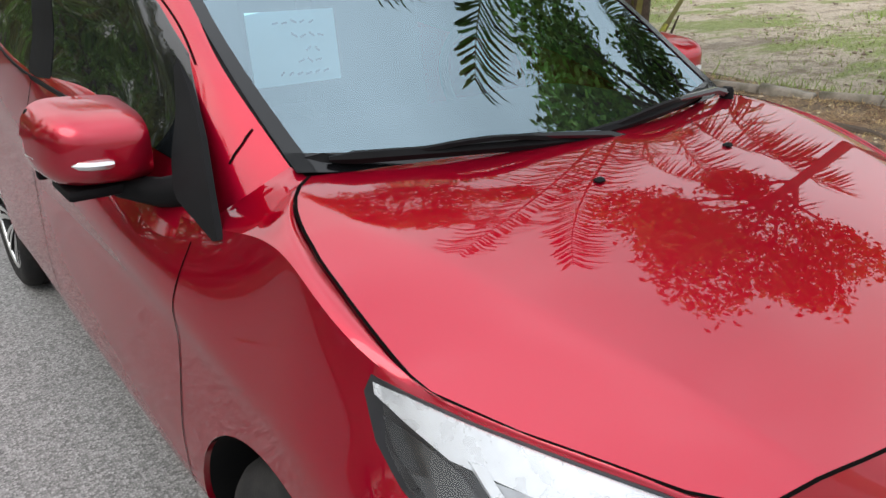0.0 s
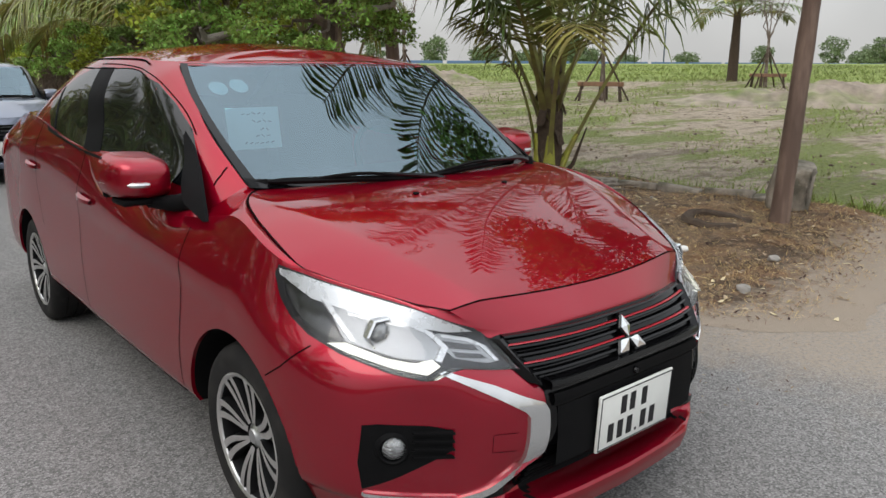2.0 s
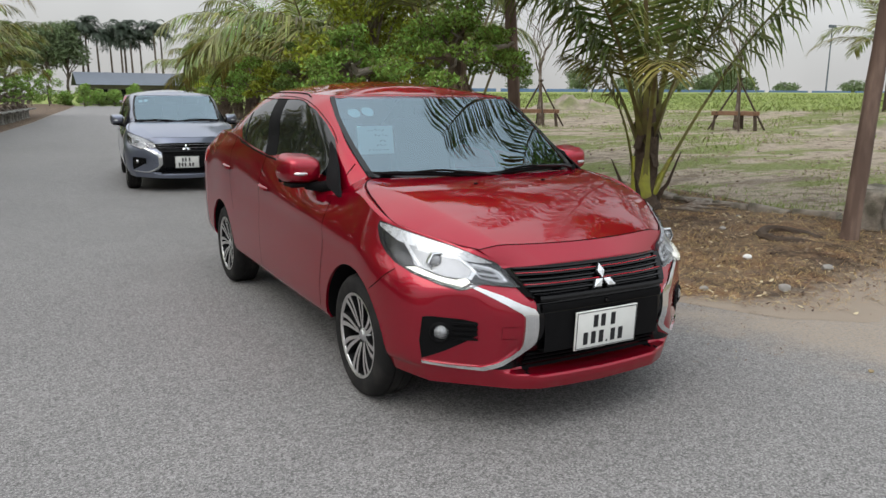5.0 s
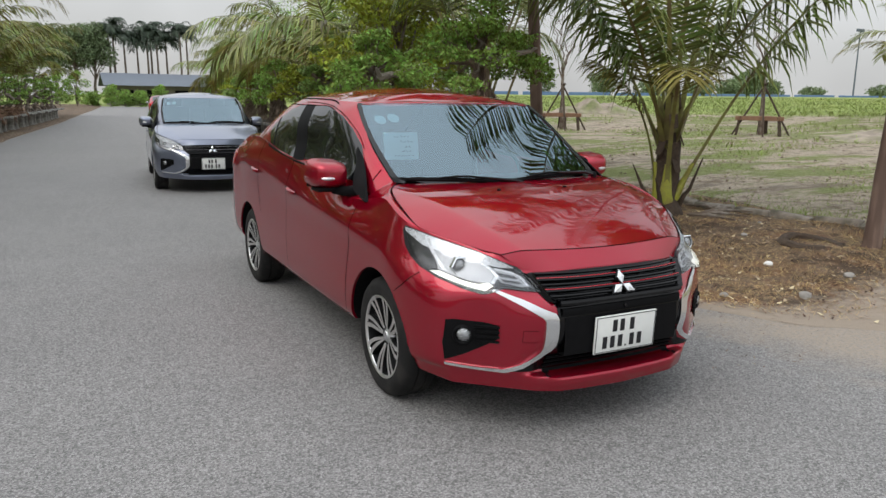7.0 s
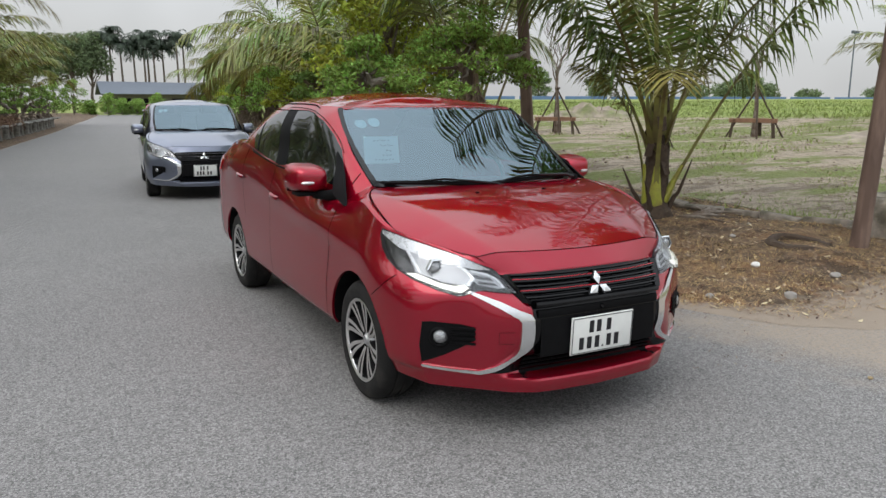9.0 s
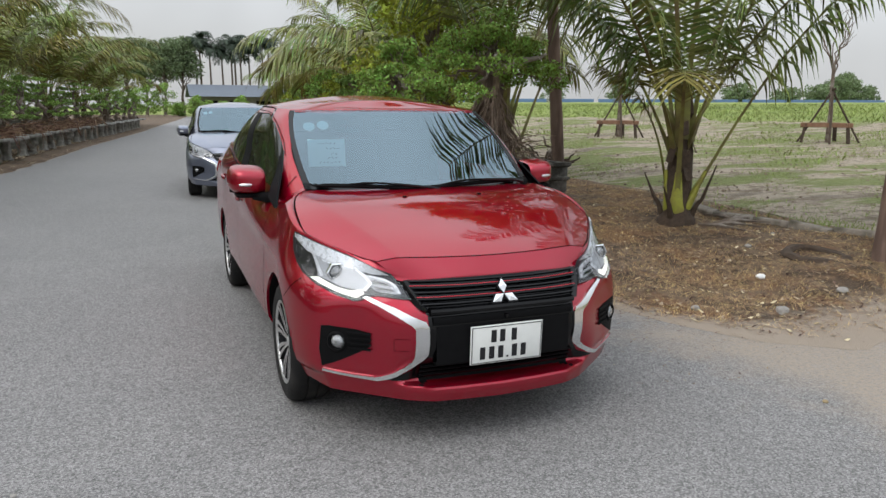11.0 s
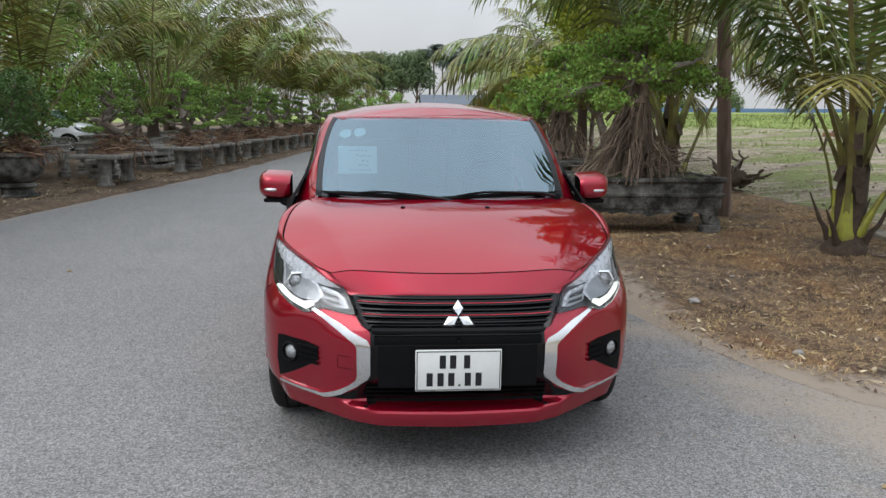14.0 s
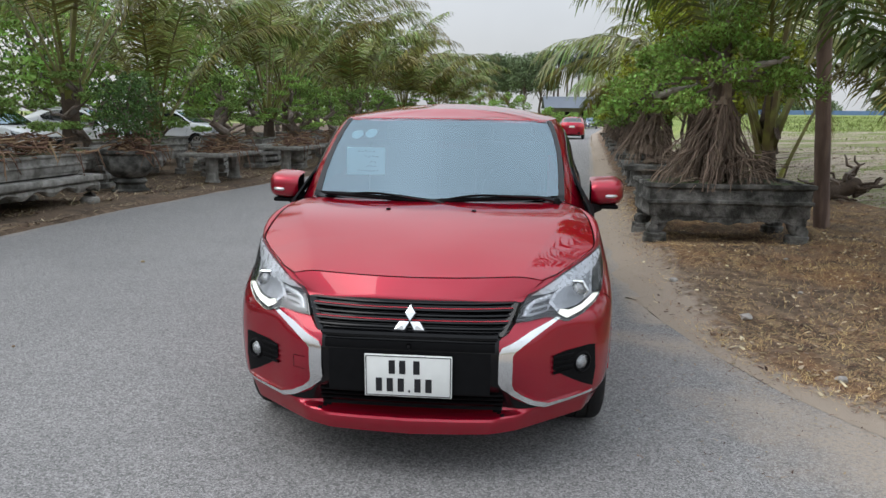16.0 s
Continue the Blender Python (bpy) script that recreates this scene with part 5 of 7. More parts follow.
def field_ground():
    """Sandy field with patches of short grass, green meadow beyond."""
    m, n, l, b, pos = shader_start("sandy_field", 0.95)
    mp = n.new("ShaderNodeMapping")
    mp.inputs["Rotation"].default_value = (0, 0, radians(20))
    mp.inputs["Scale"].default_value = (0.35, 1.0, 1)
    l.new(pos, mp.inputs[0])
    patches = node_noise(n, l, mp.outputs[0], 0.75, 9, 0.68)
    f = node_noise(n, l, pos, 14, 6, 0.7)
    sand = node_mix(n, l, node_range(n, l, f, 0.3, 0.7), (0.27, 0.222, 0.165), (0.47, 0.40, 0.31))
    dark = node_range(n, l, node_noise(n, l, mp.outputs[0], 0.9, 6, 0.65), 0.52, 0.62, 0, 0.7)
    sand = node_mix(n, l, dark, sand, (0.135, 0.108, 0.082))
    clods = node_range(n, l, node_noise(n, l, pos, 3.2, 7, 0.7), 0.50, 0.60, 0, 0.75)
    sand = node_mix(n, l, clods, sand, (0.15, 0.112, 0.075))
    green = node_mix(n, l, node_range(n, l, f, 0.3, 0.7), (0.10, 0.135, 0.032), (0.225, 0.25, 0.080))
    g = node_range(n, l, patches, 0.49, 0.545, 0, 0.92)
    near = node_mix(n, l, g, sand, green)
    sep = n.new("ShaderNodeSeparateXYZ")
    l.new(pos, sep.inputs[0])
    d = node_math(n, l, "ADD", node_math(n, l, "ADD", sep.outputs[0], node_math(n, l, "MULTIPLY", sep.outputs[1], 0.85)), node_range(n, l, node_noise(n, l, pos, 0.12, 4), 0.2, 0.8, -9, 9))
    meadow = node_range(n, l, d, 43, 52)
    far = node_mix(n, l, node_range(n, l, node_noise(n, l, pos, 0.25, 6), 0.35, 0.65), (0.19, 0.25, 0.065), (0.28, 0.32, 0.095))
    l.new(node_mix(n, l, meadow, near, far), b.inputs["Base Color"])
    bump_into(n, l, b, node_math(n, l, "ADD", f, node_noise(n, l, pos, 3.2, 7, 0.7)), 0.9, 0.09)
    return m


ASPHALT, FIELD = asphalt(), field_ground()
LITTER = litter_ground("dry_litter_soil", 0.62, (0.31, 0.165, 0.078))
LITTER_DARK = litter_ground("dark_litter_soil", 0.60, (0.17, 0.115, 0.075), (0.20, 0.165, 0.13))


def field_height(x, y):
    """The field climbs gently away from the road."""
    f = smooth01(x - edge_x(RIGHT_EDGE, y), 3.8, 7.0)
    if f <= 0:
        return -0.03
    d = 0.8 * x + 0.58 * y
    h = float(np.interp(d, [5.5, 22, 40, 100], [-0.03, 0.46, 0.92, 2.3]))
    h += 0.06 * noise.noise(Vector((x * 0.3, y * 0.3, 7))) + 0.02 * noise.noise(Vector((x * 1.5, y * 1.5, 2)))
    ridge = 0.22 * math.exp(-((d - 33 - 3 * noise.noise(Vector((x * 0.2, y * 0.2, 1)))) / 2.5) ** 2)
    return -0.03 + f * (h + 0.03 + ridge * (0.6 + 0.6 * noise.noise(Vector((x * 0.5, y * 0.5, 5)))))


gx = np.r_[-1500, -300, -80, -30, -12, np.arange(-8, 6, 2), np.arange(6, 46, 0.8), np.arange(46, 120, 4), 160, 300, 1500]
gy = np.r_[-1500, -300, -80, -30, np.arange(-10, 46, 0.8), np.arange(46, 160, 4), 200, 300, 600, 1500]
part("ground", grid_bm([[(x, y, field_height(x, y)) for x in gx] for y in gy]), FIELD)
tagged(bpy.data.objects["ground"], "sandy open field with patchy short grass", "ground", kind="structure")

ys = np.r_[np.arange(-60, -4, 4), np.arange(-4, 30, 0.5), np.arange(30, 114, 4)]
road_rows = []
for y in ys:
    a = edge_x(LEFT_EDGE, y) + 0.07 * noise.noise(Vector((0, y * 1.7, 0)))
    e = edge_x(RIGHT_EDGE, y)
    w = e + 0.10
    if y < 3.4:
        w = e + 0.35 + 7.5 * smooth01(3.4 - y, 0.6, 3.2)
    road_rows.append([(a + (w - a) * t, y, 0.0) for t in np.r_[np.linspace(0, 0.1, 4)[:-1], np.linspace(0.1, 0.85, 10)[:-1], np.linspace(0.85, 1, 7)]])
road = part("road", grid_bm(road_rows), ASPHALT)
road_at = road.data.attributes.new("edge_dust", "FLOAT", "POINT")
road_at.data.foreach_set("value", [max(smooth01(v.co.x - edge_x(RIGHT_EDGE, v.co.y), -0.32, 0.05), smooth01(edge_x(LEFT_EDGE, v.co.y) - v.co.x, -0.5, 0.05)) for v in road.data.vertices])
tagged(bpy.data.objects["road"], "worn grey asphalt road with dusty edge", "road", kind="structure")

# planted strip beside the parked cars
vy = np.r_[np.arange(0.2, 9, 0.16), np.arange(9, 30, 0.5), np.arange(30, 130, 4)]
rows = []
for y in vy:
    e = edge_x(RIGHT_EDGE, y) + 0.13 * noise.noise(Vector((3, y * 1.6, 0))) + 0.06 * noise.noise(Vector((3, y * 6, 0)))
    row = []
    for t in np.linspace(0, 1, 46):
        x = e + (5.6 + 0.3 * math.sin(y * 0.2) + max(0, y - 9) * 0.07 - e) * t
        yy = max(y, corner_y(x) + 0.16 * noise.noise(Vector((x * 1.7, 1, 0))) + 0.06 * noise.noise(Vector((x * 6, 1, 0)))) if y < 4 else y
        row.append((x, yy, 0.0015 + verge_height(x, yy) if 0 < t < 1 else 0.0008))
    rows.append(row)
verge = part("verge_right", grid_bm(rows), LITTER)
dust_at = verge.data.attributes.new("edge_dust", "FLOAT", "POINT")
dust_at.data.foreach_set("value", [1 - smooth01(min(v.co.x - edge_x(RIGHT_EDGE, v.co.y), (v.co.y - corner_y(v.co.x)) * 0.8), 0.12, 0.85) for v in verge.data.vertices])
tagged(bpy.data.objects["verge_right"], "dry brown verge with straw and dead leaves", "verge", kind="structure")
rows = []
for y in np.r_[np.arange(-30, 0, 2), np.arange(0, 30, 0.4), np.arange(30, 130, 4)]:
    e = edge_x(LEFT_EDGE, y) + 0.10 * noise.noise(Vector((9, y * 1.3, 0))) + 0.04 * noise.noise(Vector((9, y * 5, 0)))
    rows.append([(e + 0.12 - 40.0 * t ** 2, y, (-0.006 if t == 0 else 0.02 + 0.05 * smooth01(t, 0, 0.1) + 0.03 * noise.noise(Vector((t * 9, y * 1.2, 4))))) for t in np.r_[0, np.linspace(0.04, 0.4, 12), np.linspace(0.45, 1, 8)]])
part("verge_left", grid_bm(rows), LITTER_DARK)
tagged(bpy.data.objects["verge_left"], "brown soil strip under the planters", "verge", kind="structure")

# ---- plants ----
def frond(length, rise, droop, pairs, leaf, rnd, vs, fs, m, stalk=0.035, hang=0.5, bare=0.12, wide=1.0):
    """A feather leaf: arched stalk with drooping leaflets. Adds to vs and fs in the pose m. Returns faces of the stalk."""
    n = 18
    pts, dirs = [], []
    p, el = Vector((0, 0, 0)), rise
    for i in range(n + 1):
        t = i / n
        pts.append(p.copy())
        d = Vector((math.cos(el), 0, math.sin(el)))
        dirs.append(d)
        p = p + d * (length / n)
        el -= droop * (0.22 + 0.4 * t + 1.75 * t * t) / n
    stalk_faces = 0
    base = len(vs)
    for i in range(n + 1):
        t = i / n
        r = stalk * (1 - t) ** 0.8 * (1 + 1.1 * max(0, 0.12 - t) / 0.12) + 0.003
        up = Vector((-dirs[i].z, 0, dirs[i].x))
        for a, b in ((1, -0.4), (0, 0.7), (-1, -0.4)):
            vs.append(m @ (pts[i] + Vector((0, a * r, 0)) + up * b * r))
    for i in range(n):
        for k in range(3):
            j = (k + 1) % 3
            fs.append((base + 3 * i + k, base + 3 * i + j, base + 3 * i + 3 + j, base + 3 * i + 3 + k))
            stalk_faces += 1
    leaf_from = len(fs)
    for q in range(pairs):
        t = bare + (1 - bare) * (q + rnd.random() * 0.6) / pairs
        i = min(n - 1, int(t * n))
        f = t * n - i
        c = pts[i].lerp(pts[i + 1], f)
        d = dirs[i]
        up = Vector((-d.z, 0, d.x))
        size = leaf * (0.35 + 0.65 * math.sin(math.pi * min(1, 0.18 + 0.80 * t)) ** 0.7) * rnd.uniform(0.8, 1.15)
        for s in (-1, 1):
            fw = 0.45 + 0.7 * t + rnd.uniform(-0.12, 0.12)
            out = (Vector((0, s, 0)) + d * fw + up * rnd.uniform(0.0, 0.30)).normalized()
            wv = d.cross(out).cross(out).normalized() * (0.0085 + 0.006 * rnd.random()) * wide * leaf / 0.7
            k = len(vs)
            sag = hang * rnd.uniform(0.7, 1.3)
            p1 = c + out * size * 0.45 + Vector((0, 0, -1)) * size * 0.10 * sag
            p2 = c + out * size * 0.80 + Vector((0, 0, -1)) * size * 0.38 * sag
            p3 = c + out * size * 0.98 + Vector((0, 0, -1)) * size * 0.62 * sag
            for v in (c - wv * 0.5, c + wv * 0.5, p1 - wv, p1 + wv, p2 - wv * 0.7, p2 + wv * 0.7, p3):
                vs.append(m @ v)
            fs += [(k, k + 1, k + 3, k + 2), (k + 2, k + 3, k + 5, k + 4), (k + 4, k + 5, k + 6)]
    return leaf_from


def frond_part(parent, name, length, rise, droop, pairs, leaf, rnd, m, mats, hang=0.5, stalk=0.035, bare=0.12, wide=1.0):
    vs, fs = [], []
    cut = frond(length, rise, droop, pairs, leaf, rnd, vs, fs, m, stalk, hang, bare, wide)
    ob = pydata(name, vs, fs, list(mats), parent)
    ob.data.polygons.foreach_set("material_index", [0] * cut + [1] * (len(fs) - cut))
    return ob


def coconut_palm(at, label, seed, trunk=1.2, trunk_r=0.16, fronds=14, length=3.6, lean=(0, 0), group="", parts=False, pairs=42, old=2, leaf=0.75, rise=(35, 80), droop=(1.1, 1.9), hang=0.6, wide=2.0, bare=0.16):
    rnd = random.Random(seed)
    palm = thing("coconut_palm", label, "palm", at, group)
    top = Vector((lean[0], lean[1], trunk))
    pts = [top * t + Vector((0, 0, -0.1 * (1 - t))) for t in np.linspace(0, 1, 9)]
    bm = tube(pts, [trunk_r * (1.5 - 0.55 * t + 0.04 * math.sin(t * 40)) for t in np.linspace(0, 1, 9)], 14)
    part("trunk", bm, PALM_FIBRE, palm)
    vs, fs, cuts = [], [], []
    for k in range(fronds):
        az = k * 137.5 + rnd.uniform(-18, 18)
        f = k / fronds
        el = rise[0] + (rise[1] - rise[0]) * f + rnd.uniform(-6, 6)
        m = Matrix.Translation(top + Vector((0, 0, -0.25 * (1 - f)))) @ pose(0, 0, 0, 0, 0, az) @ Matrix.Translation((trunk_r * 0.5, 0, 0))
        ln = length * rnd.uniform(0.8, 1.1)
        dr = droop[0] + (droop[1] - droop[0]) * rnd.random()
        is_old = k < old
        if parts:
            frond_part(palm, "frond", ln, radians(el), dr, pairs, leaf, rnd, m, (PALM_STEM, PALM_LEAF_OLD if is_old else PALM_LEAF), hang)
        else:
            c = frond(ln, radians(el), dr, pairs, leaf, rnd, vs, fs, m, 0.03, hang, bare, wide)
            cuts.append((c, len(fs), is_old))
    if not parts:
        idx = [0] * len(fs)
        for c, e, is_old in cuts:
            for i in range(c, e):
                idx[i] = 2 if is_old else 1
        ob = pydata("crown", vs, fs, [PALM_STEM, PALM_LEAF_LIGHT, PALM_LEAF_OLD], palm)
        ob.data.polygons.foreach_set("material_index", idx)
    return palm


def leaf_cloud(blobs, per, size, seed, flat=0.0):
    """Many small leaves scattered through blobs (centre, radii), denser outside."""
    rs = np.random.RandomState(seed)
    cs = []
    for c, r, k in blobs:
        n = int(per * k)
        d = rs.normal(size=(n, 3))
        d /= np.linalg.norm(d, axis=1)[:, None]
        rad = rs.uniform(0.35, 1.0, n) ** 0.45
        lump = 1 + 0.28 * np.sin(d[:, 0] * 7 + c[0] * 9) * np.sin(d[:, 1] * 6 + c[1] * 5) + 0.18 * np.sin(d[:, 2] * 9 + d[:, 0] * 5)
        cs.append(np.array(c) + d * rad[:, None] * lump[:, None] * np.array(r))
    c = np.vstack(cs)
    n = len(c)
    a = rs.normal(size=(n, 3))
    a[:, 2] *= 1 - flat
    a /= np.linalg.norm(a, axis=1)[:, None]
    b = np.cross(a, rs.normal(size=(n, 3)))
    b /= np.linalg.norm(b, axis=1)[:, None] + 1e-9
    s = size * rs.uniform(0.6, 1.3, n)[:, None]
    verts = np.stack([c - a * s, c - b * s * 0.45, c + a * s, c + b * s * 0.45], 1).reshape(-1, 3)
    faces = [(4 * i, 4 * i + 1, 4 * i + 2, 4 * i + 3) for i in range(n)]
    return verts, faces


def limb(p0, p1, r0, r1, rnd, wob=0.08, n=7, sides=7, bm=None):
    p0, p1 = Vector(p0), Vector(p1)
    ln = (p1 - p0).length
    pts = []
    for i in range(n):
        t = i / (n - 1)
        w = math.sin(math.pi * t) * wob * ln
        pts.append(p0.lerp(p1, t) + Vector((rnd.uniform(-w, w), rnd.uniform(-w, w), rnd.uniform(-w, w) * 0.5)))
    return tube(pts, [r0 + (r1 - r0) * i / (n - 1) for i in range(n)], sides, bm)


def leafy_tree(at, label, seed, height=6.0, spread=2.2, trunk_r=0.12, leaves=9000, leaf=0.07, mat=None, blobs=9, low=0.35, group="", name="tree"):
    rnd = random.Random(seed)
    tree = thing(name, label, "tree", at, group)
    bm = limb((0, 0, -0.1), (rnd.uniform(-0.2, 0.2), rnd.uniform(-0.2, 0.2), height * 0.62), trunk_r, trunk_r * 0.45, rnd, 0.03, 9, 9)
    bl = []
    for k in range(blobs):
        a = k * 2.4 + rnd.random()
        t = low + (1 - low) * (k + 0.5) / blobs
        rr = spread * (0.75 - 0.5 * abs(t - 0.6)) * rnd.uniform(0.5, 1.0)
        c = (rr * math.cos(a), rr * math.sin(a), height * t)
        sz = spread * rnd.uniform(0.38, 0.58)
        bl.append((c, (sz, sz, sz * rnd.uniform(0.5, 0.75)), 1.0 / blobs))
        arm = limb((0, 0, height * t * 0.55), c, trunk_r * 0.4, 0.012, rnd, 0.06, 6, 5, bm if name == "tree" else None)
        if name != "tree":
            part("branch", arm, BARK, tree)
    part("trunk", bm, BARK, tree)
    vs, fs = leaf_cloud(bl, leaves, leaf, seed)
    pydata("crown", vs, fs, mat or LEAF, tree)
    return tree


def root_bonsai(at, label, seed, height=1.35, base=0.75, crown_w=1.0, leaves=9000, group="", roots=110, leaf=0.028, crown_h=1.0, single=False, mat=None):
    """A trained fig: a cone of hanging roots, twisted bleached top, loose leafy crown. Origin on the soil."""
    rnd = random.Random(seed)
    tree = thing("ficus_bonsai", label, "bonsai", at, group)
    bm = bmesh.new()
    for k in range(roots):
        if single:
            bm = bmesh.new()
        a = rnd.uniform(0, 2 * math.pi)
        thick = k % 14 == 0
        r = base * (rnd.uniform(0.10, 0.30) if thick else rnd.uniform(0.14, 1.0) ** 0.8)
        z1 = height * (rnd.uniform(0.75, 0.98) if thick else rnd.uniform(0.50, 0.92) * (1 - 0.10 * r / base))
        near = 0.08 + 0.12 * (1 - z1 / height)
        top = Vector((near * math.cos(a + 0.5), near * math.sin(a + 0.5), z1))
        foot = Vector((r * math.cos(a), r * math.sin(a) * 0.62, -0.04))
        th = rnd.uniform(0.022, 0.036) if thick else rnd.choice((0.003, 0.004, 0.005, 0.007, 0.009, 0.012))
        pts = []
        for q in np.linspace(0, 1, 9):
            p = foot.lerp(top, q)
            k_in = 1 + 0.10 * math.sin(math.pi * min(1, q * 1.1)) if q < 0.9 else 1
            g = (0.018 if thick else 0.034) * math.sin(math.pi * q) + 0.004
            pts.append(Vector((p.x * k_in + rnd.uniform(-g, g), p.y * k_in + rnd.uniform(-g, g), p.z + rnd.uniform(-g, g) * 0.7)))
        tube(pts, [th * (0.6 + 0.5 * i / 8) for i in range(9)], 6 if thick else 5, bm, False)
        if single:
            part("aerial_root", bm, ROOT, tree)
    if not single:
        tagged(part("root_skirt", bm, ROOT, tree), kind="stuff")
    tr = limb((0, 0, 0), (0.03, 0, height * 1.02), 0.17, 0.075, rnd, 0.05, 8, 10)
    limb((0.0, 0, height * 0.95), (-0.42, 0.05, height + 0.22), 0.06, 0.03, rnd, 0.10, 7, 7, tr)
    limb((0.02, 0, height * 0.95), (0.05, 0.1, height + 0.6), 0.06, 0.02, rnd, 0.08, 7, 7, tr)
    part("trunk", tr, ROOT, tree)
    if single:
        for k in range(46):
            bm = bmesh.new()
            a = rnd.uniform(0, 2 * math.pi)
            p = Vector((base * 0.55 * math.cos(a), base * 0.4 * math.sin(a), rnd.uniform(0.05, 0.35)))
            d = Vector((math.cos(a + rnd.uniform(-1.2, 1.2)), math.sin(a + rnd.uniform(-1.2, 1.2)) * 0.7, rnd.uniform(-0.5, 0.35))) * rnd.uniform(0.2, 0.5)
            tube([p, p + d * 0.5 + Vector((0, 0, 0.03)), p + d], [0.006, 0.005, 0.002], 4, bm, False)
            part("aerial_root", bm, ROOT, tree)
    dead = limb((0.0, -0.20, height * 0.98), (0.30, -0.42, height + 0.10), 0.06, 0.032, rnd, 0.14, 7, 8)
    limb((0.26, -0.41, height + 0.09), (0.52, -0.44, height + 0.16), 0.034, 0.014, rnd, 0.18, 6, 7, dead)
    limb((0.02, -0.22, height), (-0.10, -0.36, height + 0.14), 0.05, 0.02, rnd, 0.10, 5, 7, dead)
    part("bleached_limb", dead, DEADWOOD, tree)
    bl = []
    br = bmesh.new()
    for k in range(22):
        a = k * 2.4
        f = (k + 0.5) / 22
        rr = crown_w * math.sqrt(f) * rnd.uniform(0.7, 1.0)
        c = (rr * math.cos(a), rr * math.sin(a) * 0.75, height + crown_h * (0.02 + 0.66 * (1 - f) * rnd.uniform(0.5, 1.15)) + rnd.uniform(-0.42, 0.05) * f * crown_h)
        sz = crown_w * rnd.uniform(0.17, 0.30)
        bl.append((c, (sz, sz, sz * 0.45), 1 / 22))
        limb((0, 0, height * rnd.uniform(0.95, 1.1)), c, 0.022, 0.006, rnd, 0.1, 6, 5, br)
    part("branch_frame", br, BARK, tree)
    vs, fs = leaf_cloud(bl, leaves, leaf, seed)
    pydata("crown", vs, fs, mat or LEAF, tree)
    return tree


def pad_bonsai(at, label, seed, height=1.1, spread=0.7, leaves=5000, group="", mat=None, leaf=0.024, name="pad_bonsai"):
    """A clipped tree with flat cloud-shaped pads. Origin on the soil."""
    rnd = random.Random(seed)
    tree = thing(name, label, "bonsai", at, group)
    bm = bmesh.new()
    pts = [Vector((0, 0, -0.05))]
    for i in range(1, 7):
        t = i / 6
        pts.append(Vector((0.16 * math.sin(i * 1.9 + seed) * (1 - t * 0.4), 0.12 * math.cos(i * 1.6 + seed), height * 0.9 * t)))
    tube(pts, [0.11 * (1 - 0.8 * i / 6) + 0.012 for i in range(7)], 9, bm)
    for k in range(8):
        a = 2 * math.pi * k / 8 + rnd.random()
        r = rnd.uniform(0.14, 0.30)
        part("surface_root", limb((0.05 * math.cos(a), 0.05 * math.sin(a), 0.16), (r * math.cos(a), r * math.sin(a), -0.04), 0.045, 0.018, rnd, 0.08, 5, 6), BARK, tree)
    bl = []
    pads = 7
    for k in range(pads):
        a = k * 2.4 + seed
        t = 0.36 + 0.78 * k / (pads - 1)
        rr = spread * (1.0 - 0.92 * (t - 0.36) / 0.78) * rnd.uniform(0.75, 1.05)
        c = Vector((rr * math.cos(a), rr * math.sin(a), height * t))
        sz = spread * rnd.uniform(0.22, 0.31)
        bl.append((tuple(c), (sz, sz * 0.9, sz * 0.27), 1 / pads))
        part("branch", limb(pts[min(6, max(1, int(t * 5.2)))], c - Vector((0, 0, sz * 0.15)), 0.030, 0.010, rnd, 0.12, 6, 5), BARK, tree)
    part("trunk", bm, BARK, tree)
    vs, fs = leaf_cloud(bl, leaves, leaf, seed, 0.3)
    pydata("crown", vs, fs, mat or LEAF_PAD, tree)
    return tree

# ---- the place ----
RED_CAR = build_car("red_sedan", "glossy metallic red four-door sedan parked on the asphalt", RED, RED_PLAIN, True, None)
GREY_CAR = build_car("grey_sedan", "grey-blue metallic sedan parked behind the red one", GREY_PAINT, SATIN, False, pose(-0.01, 9.11, 0, 0, 0, -4.6), sheet=False)
far_red = copy_thing(RED_CAR, pose(4.72, 52.2, 0, 0, 0, 174))
far_red.name = "far_red_sedan"
tagged(far_red, "small dark red sedan far down the road", "car")
far_grey = copy_thing(GREY_CAR, pose(10.6, 98, 0, 0, 0, -6))
far_grey.name = "far_grey_sedan"
tagged(far_grey, "grey sedan far down the road", "car")
WHITE_CAR = build_car("parked_sedan", "white sedan parked behind the rows of bonsai", WHITE_PAINT, SATIN, False, pose(-11.2, 8.2, 0.05, 0, 0, 84), sheet=False)
tagged(WHITE_CAR, group="cars behind the bonsai")
for x, y, rz in ((-11.6, 11.4, 95), (-11.0, 15.2, 86), (-10.8, 19.6, 92), (-10.4, 25.0, 88), (-11.8, 4.6, 90)):
    c = copy_thing(WHITE_CAR, pose(x, y, 0.05, 0, 0, rz))
    tagged(c, "white sedan parked behind the rows of bonsai", "car", "cars behind the bonsai")


